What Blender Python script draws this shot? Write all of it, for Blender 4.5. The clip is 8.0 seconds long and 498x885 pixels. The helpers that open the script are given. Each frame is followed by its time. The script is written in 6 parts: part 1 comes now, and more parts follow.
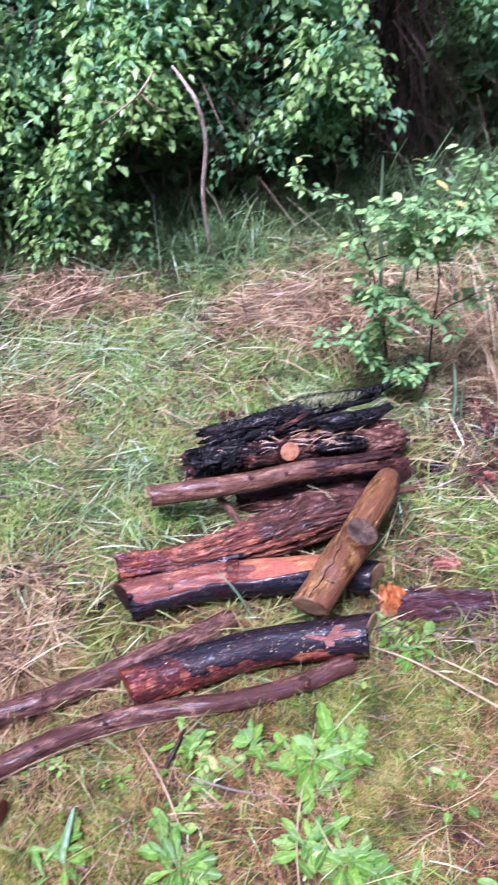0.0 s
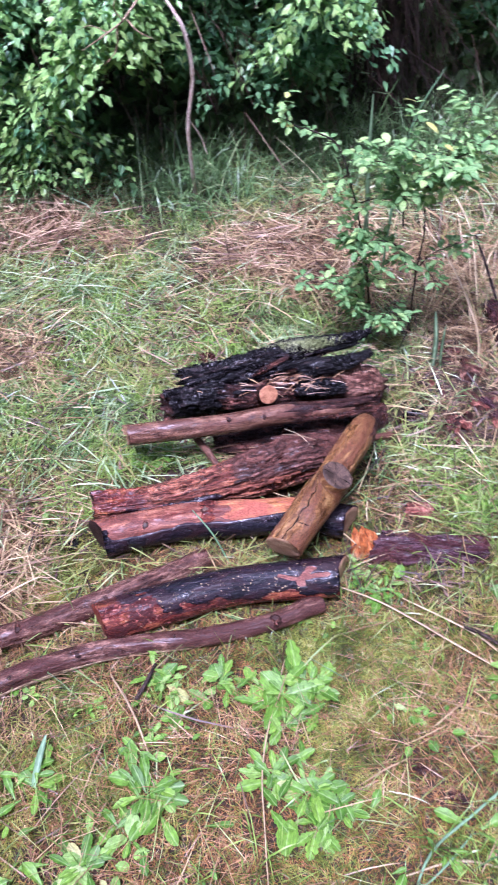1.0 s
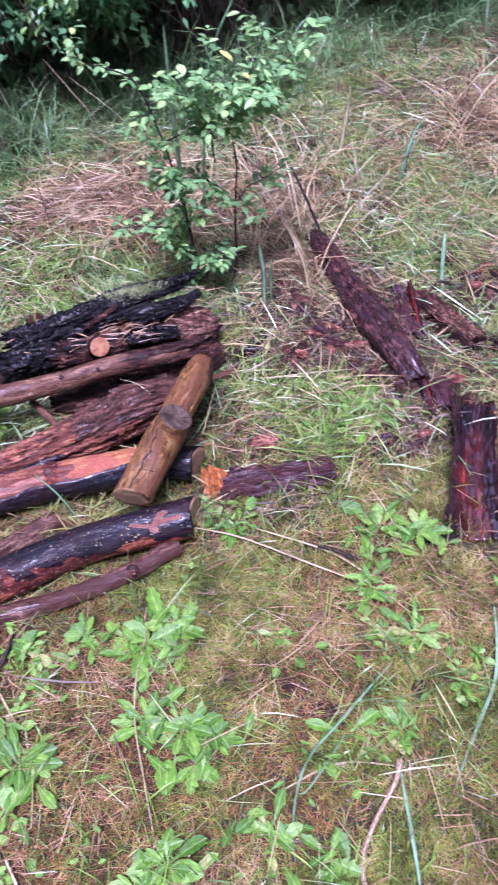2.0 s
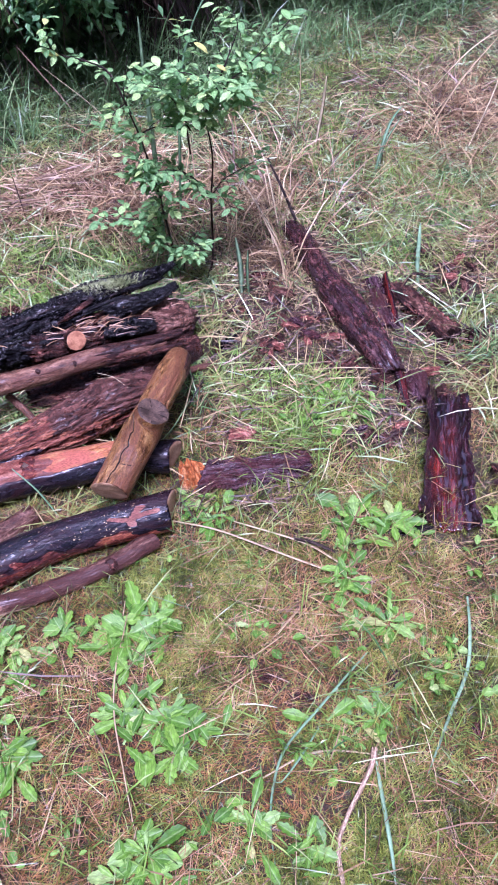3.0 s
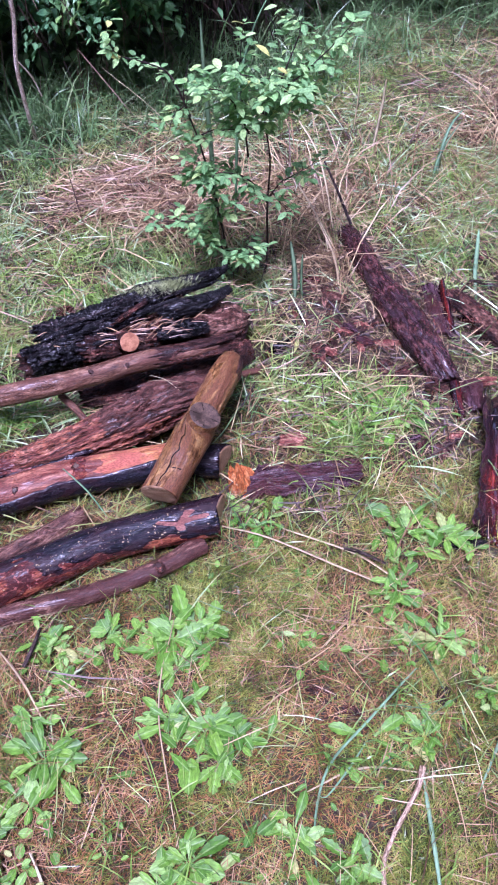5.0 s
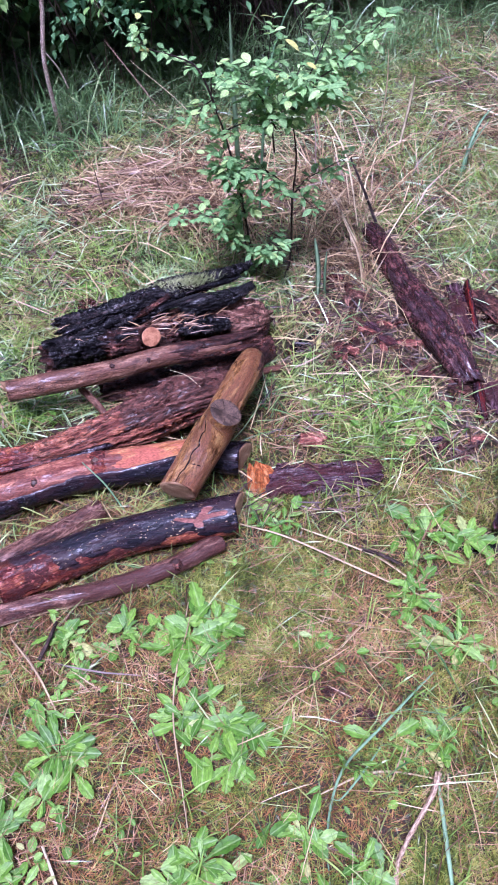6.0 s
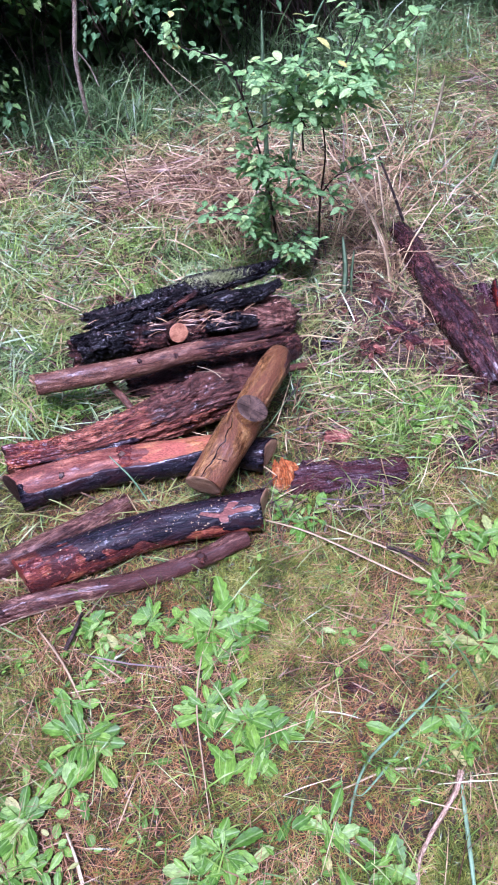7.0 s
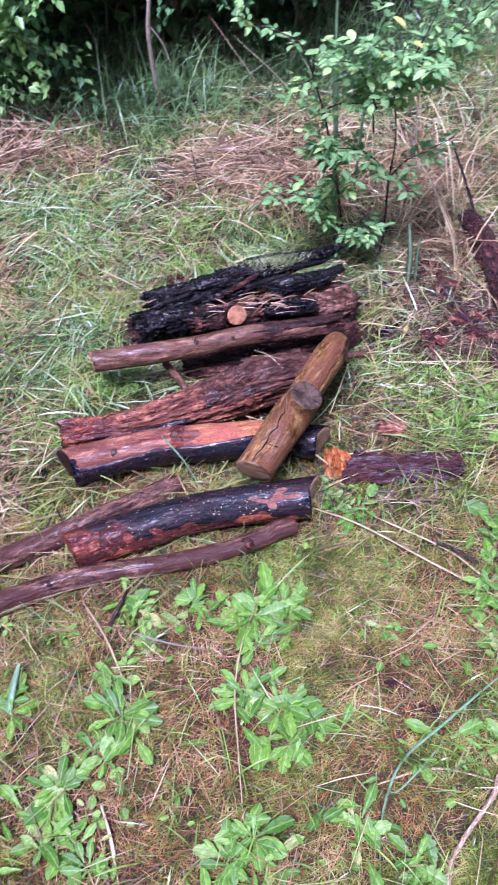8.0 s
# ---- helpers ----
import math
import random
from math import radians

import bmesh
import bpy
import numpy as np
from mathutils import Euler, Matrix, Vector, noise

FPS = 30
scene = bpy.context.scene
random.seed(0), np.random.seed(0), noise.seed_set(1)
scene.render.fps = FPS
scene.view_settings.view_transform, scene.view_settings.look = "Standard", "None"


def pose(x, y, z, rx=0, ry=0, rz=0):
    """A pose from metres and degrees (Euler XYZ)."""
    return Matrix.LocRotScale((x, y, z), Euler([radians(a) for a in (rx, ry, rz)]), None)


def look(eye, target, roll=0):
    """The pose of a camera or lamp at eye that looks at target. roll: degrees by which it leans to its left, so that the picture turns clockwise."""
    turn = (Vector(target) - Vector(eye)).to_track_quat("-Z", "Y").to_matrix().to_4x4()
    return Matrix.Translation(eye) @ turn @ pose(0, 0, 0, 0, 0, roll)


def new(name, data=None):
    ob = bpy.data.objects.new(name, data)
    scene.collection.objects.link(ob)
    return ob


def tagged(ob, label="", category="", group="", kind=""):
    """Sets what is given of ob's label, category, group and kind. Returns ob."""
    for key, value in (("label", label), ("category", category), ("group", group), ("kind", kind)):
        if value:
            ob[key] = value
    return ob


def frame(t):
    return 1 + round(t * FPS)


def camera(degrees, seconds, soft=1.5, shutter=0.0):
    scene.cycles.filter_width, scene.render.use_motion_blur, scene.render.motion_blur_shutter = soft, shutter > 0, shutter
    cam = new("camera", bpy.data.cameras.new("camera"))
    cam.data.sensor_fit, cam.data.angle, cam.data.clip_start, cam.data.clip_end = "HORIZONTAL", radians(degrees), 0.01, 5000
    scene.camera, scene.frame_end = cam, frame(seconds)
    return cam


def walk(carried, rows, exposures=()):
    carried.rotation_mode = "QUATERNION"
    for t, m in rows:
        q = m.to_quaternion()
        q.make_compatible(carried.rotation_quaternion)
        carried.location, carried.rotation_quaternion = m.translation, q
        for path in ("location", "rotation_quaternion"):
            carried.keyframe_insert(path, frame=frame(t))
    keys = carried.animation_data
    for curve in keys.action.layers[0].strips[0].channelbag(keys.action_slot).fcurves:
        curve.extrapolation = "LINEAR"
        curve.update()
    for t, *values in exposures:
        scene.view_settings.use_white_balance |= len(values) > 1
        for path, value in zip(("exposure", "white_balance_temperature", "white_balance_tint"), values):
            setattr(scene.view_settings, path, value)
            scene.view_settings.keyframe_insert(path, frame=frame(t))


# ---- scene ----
cam = camera(35.4, 8.0, soft=1.8, shutter=0.5)
PATH = [
    (0, (0.041, 0.229, 1.477), (0.015, 1.734, 0.16), -4.7),
    (0.2, (0.044, 0.229, 1.478), (-0.05, 1.711, 0.148), -6.1),
    (0.5, (0.043, 0.231, 1.473), (-0.096, 1.678, 0.099), -5.7),
    (0.7, (0.038, 0.23, 1.47), (-0.027, 1.642, 0.046), -2.7),
    (1, (0.044, 0.221, 1.468), (0.063, 1.631, 0.05), -1.8),
    (1.2, (0.052, 0.209, 1.46), (0.123, 1.615, 0.044), -1.4),
    (1.5, (0.071, 0.192, 1.445), (0.278, 1.561, 0.002), -0.6),
    (1.8, (0.103, 0.191, 1.434), (0.39, 1.504, -0.043), -0.6),
    (2, (0.123, 0.19, 1.422), (0.443, 1.49, -0.064), -0.2),
    (2.2, (0.135, 0.191, 1.42), (0.482, 1.471, -0.077), 0.3),
    (3.3, (0.123, 0.197, 1.458), (0.486, 1.455, -0.054), 1.2),
    (3.5, (0.108, 0.204, 1.463), (0.458, 1.465, -0.05), 1),
    (4, (0.107, 0.206, 1.457), (0.427, 1.48, -0.052), 0.4),
    (4.5, (0.113, 0.209, 1.445), (0.402, 1.494, -0.06), -0.3),
    (6, (0.105, 0.23, 1.434), (0.326, 1.515, -0.082), -0.6),
    (6.5, (0.096, 0.23, 1.433), (0.296, 1.518, -0.084), -0.8),
    (7, (0.089, 0.22, 1.434), (0.261, 1.514, -0.081), -1.4),
    (7.5, (0.098, 0.221, 1.43), (0.216, 1.517, -0.089), -2.1),
    (8, (0.099, 0.234, 1.431), (0.124, 1.507, -0.111), -3.4),
]
walk(cam, [(t, look(eye, target, roll)) for t, eye, target, roll in PATH], [(0.0, 2.42, 5180, 43), (1.0, 2.36, 5130, 44), (2.0, 2.24, 5040, 50), (6.0, 2.20, 4990, 48), (8.0, 2.22, 5000, 45)])

# ---- world and light: an overcast sky ----
world = bpy.data.worlds.new("overcast_sky")
scene.world = world
world.use_nodes = True
wn, wl = world.node_tree.nodes, world.node_tree.links
wn.clear()
sky = wn.new("ShaderNodeTexSky")
sky.sky_type, sky.sun_disc = "NISHITA", False
sky.sun_elevation, sky.sun_rotation = radians(72), radians(205)
sky.air_density, sky.dust_density, sky.ozone_density = 1.0, 4.0, 1.0
grey = wn.new("ShaderNodeHueSaturation")
grey.inputs["Saturation"].default_value = 0.6
bg = wn.new("ShaderNodeBackground")
bg.inputs["Strength"].default_value = 0.075
wout = wn.new("ShaderNodeOutputWorld")
wl.new(sky.outputs[0], grey.inputs["Color"])
wl.new(grey.outputs[0], bg.inputs["Color"])
wl.new(bg.outputs[0], wout.inputs["Surface"])
sun = new("sun", bpy.data.lights.new("sun", "SUN"))
sun.data.energy, sun.data.angle, sun.data.color = 1.5, radians(14), (1.0, 0.98, 0.95)
sun.matrix_world = look((-0.7, -1.5, 5.0), (0.0, 0.0, 0.0))


# ---- materials ----
def nodes_of(name):
    m = bpy.data.materials.new(name)
    m.use_nodes = True
    nt = m.node_tree
    return m, nt, nt.nodes["Principled BSDF"]


def ramp(nt, source, stops):
    r = nt.nodes.new("ShaderNodeValToRGB")
    e = r.color_ramp.elements
    while len(e) < len(stops):
        e.new(0.5)
    for el, (p, c) in zip(e, stops):
        el.position, el.color = p, (*c, 1)
    nt.links.new(source, r.inputs["Fac"])
    return r.outputs["Color"]


def noise_tex(nt, co, scale, detail=4.0, rough=0.55, distortion=0.0):
    n = nt.nodes.new("ShaderNodeTexNoise")
    n.inputs["Scale"].default_value, n.inputs["Detail"].default_value = scale, detail
    n.inputs["Roughness"].default_value, n.inputs["Distortion"].default_value = rough, distortion
    if co is not None:
        nt.links.new(co, n.inputs["Vector"])
    return n.outputs["Fac"]


def mixed(nt, fac, a, b):
    m = nt.nodes.new("ShaderNodeMix")
    m.data_type = "RGBA"
    for i, v in ((0, fac), (6, a), (7, b)):
        if isinstance(v, tuple):
            m.inputs[i].default_value = (*v, 1)
        elif isinstance(v, float):
            m.inputs[i].default_value = v
        else:
            nt.links.new(v, m.inputs[i])
    return m.outputs[2]


def stretched(nt, attribute, sx, sy, sz):
    if attribute:
        a = nt.nodes.new("ShaderNodeAttribute")
        a.attribute_name = attribute
        out = a.outputs["Vector"]
    else:
        out = nt.nodes.new("ShaderNodeTexCoord").outputs["Object"]
    mp = nt.nodes.new("ShaderNodeMapping")
    mp.inputs["Scale"].default_value = (sx, sy, sz)
    nt.links.new(out, mp.inputs["Vector"])
    return mp.outputs["Vector"]


def bumped(nt, bsdf, height, strength, distance=0.004, under=None):
    b = nt.nodes.new("ShaderNodeBump")
    b.inputs["Strength"].default_value, b.inputs["Distance"].default_value = strength, distance
    nt.links.new(height, b.inputs["Height"])
    if under is not None:
        nt.links.new(under, b.inputs["Normal"])
    nt.links.new(b.outputs["Normal"], bsdf.inputs["Normal"])
    return b.outputs["Normal"]


def wood(name, stops, stain=None, along=9.0, across=70.0, rough=(0.25, 0.6), bump=0.6, spots=None, shine=0.35, cracks=None):
    """Wet wood or bark: streaks that run along the piece, wide stains over them, fine relief."""
    m, nt, p = nodes_of(name)
    fine = noise_tex(nt, stretched(nt, "log_co", along * 1.6, across * 1.9, across * 1.9), 1.0, 9.0, 0.75, 0.25)
    wide = noise_tex(nt, stretched(nt, "log_co", 8, 22, 22), 1.0, 5.0, 0.65, 0.8)
    grain = noise_tex(nt, stretched(nt, "log_co", 190, 520, 520), 1.0, 3.0, 0.6)
    flake = nt.nodes.new("ShaderNodeAttribute")
    flake.attribute_name = "flake"
    shift = nt.nodes.new("ShaderNodeMath")
    shift.operation = "MULTIPLY_ADD"
    shift.inputs[1].default_value = 0.15
    nt.links.new(flake.outputs["Fac"], shift.inputs[0])
    nt.links.new(fine, shift.inputs[2])
    col = ramp(nt, shift.outputs[0], [(0.5 + (q - 0.5) * 0.52, c) for q, c in stops])
    if stain:
        col = mixed(nt, ramp(nt, wide, [(0.45, (0, 0, 0)), (0.58, (1, 1, 1))]), col, stain)
    if spots:
        dot = noise_tex(nt, stretched(nt, "log_co", 110, 150, 150), 1.0, 3.0, 0.6)
        col = mixed(nt, ramp(nt, dot, [(0.57, (0, 0, 0)), (0.66, (1, 1, 1))]), col, spots)
    if cracks:
        ridge = noise_tex(nt, stretched(nt, "log_co", *cracks), 1.0, 3.0, 0.5, 0.5)
        fold = nt.nodes.new("ShaderNodeMath")
        fold.operation = "SUBTRACT"
        fold.inputs[1].default_value = 0.5
        nt.links.new(ridge, fold.inputs[0])
        deep = nt.nodes.new("ShaderNodeMath")
        deep.operation = "ABSOLUTE"
        nt.links.new(fold.outputs[0], deep.inputs[0])
        line = ramp(nt, deep.outputs[0], [(0.0, (0, 0, 0)), (0.016, (0.25, 0.25, 0.25)), (0.04, (1, 1, 1))])
        dim = nt.nodes.new("ShaderNodeMix")
        dim.data_type, dim.blend_type = "RGBA", "MULTIPLY"
        dim.inputs[0].default_value = 0.75
        nt.links.new(col, dim.inputs[6])
        nt.links.new(line, dim.inputs[7])
        col = dim.outputs[2]
    speck = nt.nodes.new("ShaderNodeHueSaturation")
    val = nt.nodes.new("ShaderNodeMapRange")
    val.inputs["From Min"].default_value, val.inputs["From Max"].default_value = 0.3, 0.7
    val.inputs["To Min"].default_value, val.inputs["To Max"].default_value = 0.42, 1.55
    nt.links.new(grain, val.inputs["Value"])
    nt.links.new(val.outputs[0], speck.inputs["Value"])
    nt.links.new(col, speck.inputs["Color"])
    nt.links.new(speck.outputs[0], p.inputs["Base Color"])
    rr = nt.nodes.new("ShaderNodeMapRange")
    rr.inputs["From Min"].default_value, rr.inputs["From Max"].default_value = 0.4, 0.6
    rr.inputs["To Min"].default_value, rr.inputs["To Max"].default_value = rough
    nt.links.new(wide, rr.inputs["Value"])
    nt.links.new(rr.outputs[0], p.inputs["Roughness"])
    p.inputs["Specular IOR Level"].default_value = 0.18
    if shine >= 0.42:
        wet = noise_tex(nt, stretched(nt, "log_co", 14, 60, 60), 1.0, 4.0, 0.6, 0.6)
        film = ramp(nt, wet, [(0.55 - 0.2 * shine, (0.0, 0.0, 0.0)), (0.66 - 0.1 * shine, (min(0.6, 1.6 * shine - 0.48),) * 3)])
        nt.links.new(film, p.inputs["Coat Weight"])
        p.inputs["Coat Roughness"].default_value = 0.24
    first = bumped(nt, p, fine, bump, 0.013)
    if cracks:
        first = bumped(nt, p, line, 0.8, 0.004, first)
    drops = noise_tex(nt, stretched(nt, "log_co", 70, 150, 150), 1.0, 4.0, 0.65)
    first = bumped(nt, p, drops, 0.5 + bump * 0.4, 0.005, first)
    last = bumped(nt, p, grain, 0.5 + bump * 0.5, 0.003, first)
    if shine >= 0.42:
        swell = nt.nodes.new("ShaderNodeBump")
        swell.inputs["Strength"].default_value, swell.inputs["Distance"].default_value = 0.8, 0.004
        nt.links.new(noise_tex(nt, stretched(nt, "log_co", 26, 70, 70), 1.0, 3.0, 0.55), swell.inputs["Height"])
        nt.links.new(swell.outputs["Normal"], p.inputs["Coat Normal"])
    return m


def end_grain(name, pale, dark, rough=0.55):
    m, nt, p = nodes_of(name)
    a = nt.nodes.new("ShaderNodeAttribute")
    a.attribute_name = "rings"
    w = nt.nodes.new("ShaderNodeTexWave")
    w.wave_type, w.bands_direction, w.wave_profile = "BANDS", "X", "SAW"
    w.inputs["Scale"].default_value, w.inputs["Distortion"].default_value = 7.0, 2.5
    w.inputs["Detail"].default_value, w.inputs["Detail Scale"].default_value = 3.0, 1.2
    nt.links.new(a.outputs["Vector"], w.inputs["Vector"])
    blot = noise_tex(nt, stretched(nt, "", 45, 45, 45), 1.0, 5.0, 0.65)
    col = mixed(nt, w.outputs["Fac"], dark, pale)
    col = mixed(nt, ramp(nt, blot, [(0.44, (0, 0, 0)), (0.60, (0.9, 0.9, 0.9))]), col, dark)
    nt.links.new(col, p.inputs["Base Color"])
    p.inputs["Roughness"].default_value = rough
    p.inputs["Specular IOR Level"].default_value = 0.2
    bumped(nt, p, blot, 0.8, 0.004)
    return m


def blade_mat(name, stops, rough=0.42, lucid=0.25, patch=None, lumps=14.0, share=0.55, deep=0.95):
    """Grass, straw and leaves: tints that keep together in clumps and vary a little from piece to piece, wider drifts over them, light that comes through."""
    m, nt, p = nodes_of(name)
    g = nt.nodes.new("ShaderNodeNewGeometry")
    clump = nt.nodes.new("ShaderNodeMapRange")
    clump.inputs["From Min"].default_value, clump.inputs["From Max"].default_value = 0.34, 0.66
    clump.inputs["To Min"].default_value, clump.inputs["To Max"].default_value = 0.0, share
    nt.links.new(noise_tex(nt, stretched(nt, "", 1, 1, 1), lumps, 4.0, 0.65), clump.inputs["Value"])
    own = nt.nodes.new("ShaderNodeMath")
    own.operation = "MULTIPLY_ADD"
    own.inputs[1].default_value = 1.0 - share
    nt.links.new(g.outputs["Random Per Island"], own.inputs[0])
    nt.links.new(clump.outputs[0], own.inputs[2])
    col = ramp(nt, own.outputs[0], stops)
    drift = noise_tex(nt, stretched(nt, "", 1, 1, 1), 5.0, 4.0, 0.65)
    if patch:
        col = mixed(nt, ramp(nt, drift, [(0.46, (0, 0, 0)), (0.58, (0.8, 0.8, 0.8))]), col, patch)
    tone = nt.nodes.new("ShaderNodeHueSaturation")
    tone.inputs["Value"].default_value = deep
    nt.links.new(col, tone.inputs["Color"])
    col = tone.outputs[0]
    nt.links.new(col, p.inputs["Base Color"])
    p.inputs["Roughness"].default_value = rough * 0.75
    p.inputs["Specular IOR Level"].default_value = 0.35
    tr = nt.nodes.new("ShaderNodeBsdfTranslucent")
    nt.links.new(col, tr.inputs["Color"])
    mx = nt.nodes.new("ShaderNodeMixShader")
    mx.inputs[0].default_value = lucid
    nt.links.new(p.outputs[0], mx.inputs[1])
    nt.links.new(tr.outputs[0], mx.inputs[2])
    nt.links.new(mx.outputs[0], nt.nodes["Material Output"].inputs["Surface"])
    return m


def leaf_mat(name, stops, rough=0.4, lucid=0.3, veins=True):
    """Leaves that are objects of their own: a tint for each, darker veins and mottling."""
    m, nt, p = nodes_of(name)
    info = nt.nodes.new("ShaderNodeObjectInfo")
    col = ramp(nt, info.outputs["Random"], stops)
    mott = noise_tex(nt, stretched(nt, "", 5, 14, 14), 1.0, 5.0, 0.65)
    dark = nt.nodes.new("ShaderNodeHueSaturation")
    mr = nt.nodes.new("ShaderNodeMapRange")
    mr.inputs["From Min"].default_value, mr.inputs["From Max"].default_value = 0.3, 0.7
    mr.inputs["To Min"].default_value, mr.inputs["To Max"].default_value = 0.5, 1.35
    nt.links.new(mott, mr.inputs["Value"])
    nt.links.new(mr.outputs[0], dark.inputs["Value"])
    sep = nt.nodes.new("ShaderNodeSeparateXYZ")
    nt.links.new(nt.nodes.new("ShaderNodeTexCoord").outputs["Object"], sep.inputs[0])
    rib = nt.nodes.new("ShaderNodeMath")
    rib.operation = "ABSOLUTE"
    nt.links.new(sep.outputs["Y"], rib.inputs[0])
    vein = ramp(nt, rib.outputs[0], [(0.0, (1, 1, 1)), (0.018, (0.6, 0.6, 0.6)), (0.03, (0, 0, 0))])
    if veins:
        half = nt.nodes.new("ShaderNodeMath")
        half.operation = "MULTIPLY"
        half.inputs[1].default_value = 0.4
        nt.links.new(vein, half.inputs[0])
        col = mixed(nt, half.outputs[0], col, (0.33, 0.45, 0.18))
    nt.links.new(col, dark.inputs["Color"])
    nt.links.new(dark.outputs[0], p.inputs["Base Color"])
    p.inputs["Roughness"].default_value = rough
    p.inputs["Specular IOR Level"].default_value = 0.3
    bumped(nt, p, mott, 0.35, 0.003)
    tr = nt.nodes.new("ShaderNodeBsdfTranslucent")
    nt.links.new(dark.outputs[0], tr.inputs["Color"])
    mx = nt.nodes.new("ShaderNodeMixShader")
    mx.inputs[0].default_value = lucid
    nt.links.new(p.outputs[0], mx.inputs[1])
    nt.links.new(tr.outputs[0], mx.inputs[2])
    nt.links.new(mx.outputs[0], nt.nodes["Material Output"].inputs["Surface"])
    return m


def ground_mat():
    m, nt, p = nodes_of("mossy_soil")
    co = stretched(nt, "", 1, 1, 1)
    wide = noise_tex(nt, co, 4.0, 5.0, 0.6, 0.6)
    mid = noise_tex(nt, co, 28.0, 6.0, 0.65)
    fine = noise_tex(nt, co, 260.0, 4.0, 0.7)
    moss = ramp(nt, fine, [(0.3, (0.010, 0.009, 0.003)), (0.55, (0.038, 0.036, 0.010)), (0.75, (0.11, 0.095, 0.025))])
    soil = ramp(nt, fine, [(0.3, (0.010, 0.005, 0.003)), (0.55, (0.048, 0.025, 0.012)), (0.75, (0.15, 0.082, 0.040))])
    a = mixed(nt, ramp(nt, mid, [(0.4, (0, 0, 0)), (0.6, (1, 1, 1))]), moss, soil)
    col = mixed(nt, ramp(nt, wide, [(0.42, (0, 0, 0)), (0.62, (1, 1, 1))]), a, soil)
    nt.links.new(col, p.inputs["Base Color"])
    p.inputs["Roughness"].default_value = 0.8
    first = bumped(nt, p, mid, 0.8, 0.02)
    bumped(nt, p, fine, 0.9, 0.006, first)
    return m


WET_BARK = wood("wet_black_bark", [(0.3, (0.003, 0.003, 0.005)), (0.55, (0.008, 0.008, 0.013)), (0.75, (0.030, 0.020, 0.026))], (0.018, 0.007, 0.009), 12, 50, (0.12, 0.34), 0.24, shine=0.62)
RED_WOOD = wood("wet_red_wood", [(0.3, (0.035, 0.006, 0.006)), (0.5, (0.12, 0.026, 0.018)), (0.72, (0.36, 0.12, 0.05))], (0.045, 0.010, 0.009), 10, 34, (0.12, 0.36), 0.45, (0.26, 0.085, 0.06), 0.5)
PINK_WOOD = wood("peeled_pink_wood", [(0.3, (0.09, 0.020, 0.013)), (0.48, (0.20, 0.072, 0.045)), (0.72, (0.38, 0.17, 0.10))], (0.12, 0.040, 0.028), 7, 26, (0.16, 0.40), 0.35, None, 0.5)
FIBROUS = wood("fibrous_red_wood", [(0.32, (0.035, 0.011, 0.008)), (0.44, (0.19, 0.060, 0.034)), (0.56, (0.34, 0.125, 0.066)), (0.74, (0.50, 0.24, 0.145))], (0.17, 0.055, 0.038), 12, 60, (0.22, 0.55), 0.8, shine=0.42, cracks=(9, 75, 75))
BROWN_BARK = wood("wet_brown_bark", [(0.3, (0.020, 0.008, 0.006)), (0.52, (0.095, 0.044, 0.030)), (0.74, (0.26, 0.145, 0.10))], (0.055, 0.020, 0.015), 12, 40, (0.18, 0.42), 0.4, shine=0.5)
POLE_BARK = wood("brown_pole_bark", [(0.3, (0.045, 0.019, 0.012)), (0.52, (0.135, 0.064, 0.038)), (0.75, (0.27, 0.155, 0.10))], (0.095, 0.040, 0.026), 12, 44, (0.2, 0.42), 0.35, shine=0.48)
OLIVE_BARK = wood("olive_brown_bark", [(0.3, (0.050, 0.020, 0.007)), (0.52, (0.175, 0.082, 0.027)), (0.75, (0.31, 0.18, 0.065))], (0.125, 0.050, 0.022), 12, 45, (0.2, 0.42), 0.35, shine=0.5)
CHAR = wood("charred_wood", [(0.3, (0.0015, 0.0015, 0.002)), (0.55, (0.006, 0.005, 0.006)), (0.72, (0.035, 0.026, 0.026)), (0.85, (0.10, 0.07, 0.06))], None, 16, 60, (0.10, 0.42), 0.9, shine=0.5, cracks=(28, 60, 60))
ROTTEN = wood("rotten_brown_wood", [(0.3, (0.006, 0.003, 0.002)), (0.5, (0.070, 0.025, 0.018)), (0.7, (0.30, 0.125, 0.088))], (0.03, 0.011, 0.009), 26, 60, (0.2, 0.55), 1.0, shine=0.42, cracks=(16, 70, 70))
RUSSET = wood("russet_bark", [(0.3, (0.020, 0.007, 0.005)), (0.5, (0.085, 0.034, 0.024)), (0.72, (0.27, 0.12, 0.085))], (0.12, 0.05, 0.036), 16, 60, (0.2, 0.5), 1.0, shine=0.45, cracks=(14, 55, 55))
CRUMBLY = wood("crumbly_red_wood", [(0.3, (0.05, 0.014, 0.010)), (0.5, (0.28, 0.092, 0.062)), (0.72, (0.56, 0.28, 0.19))], (0.14, 0.040, 0.030), 30, 60, (0.35, 0.7), 1.0)
CRUST = wood("crumbling_tan_red_wood", [(0.3, (0.03, 0.012, 0.008)), (0.5, (0.20, 0.092, 0.06)), (0.7, (0.48, 0.27, 0.19))], (0.09, 0.035, 0.024), 40, 60, (0.3, 0.6), 1.0, cracks=(26, 80, 80))
TAN_PINK = wood("dull_pink_under_bark", [(0.3, (0.14, 0.055, 0.04)), (0.5, (0.26, 0.115, 0.085)), (0.7, (0.38, 0.20, 0.15))], (0.20, 0.08, 0.06), 12, 40, (0.35, 0.6), 0.6, shine=0.3)
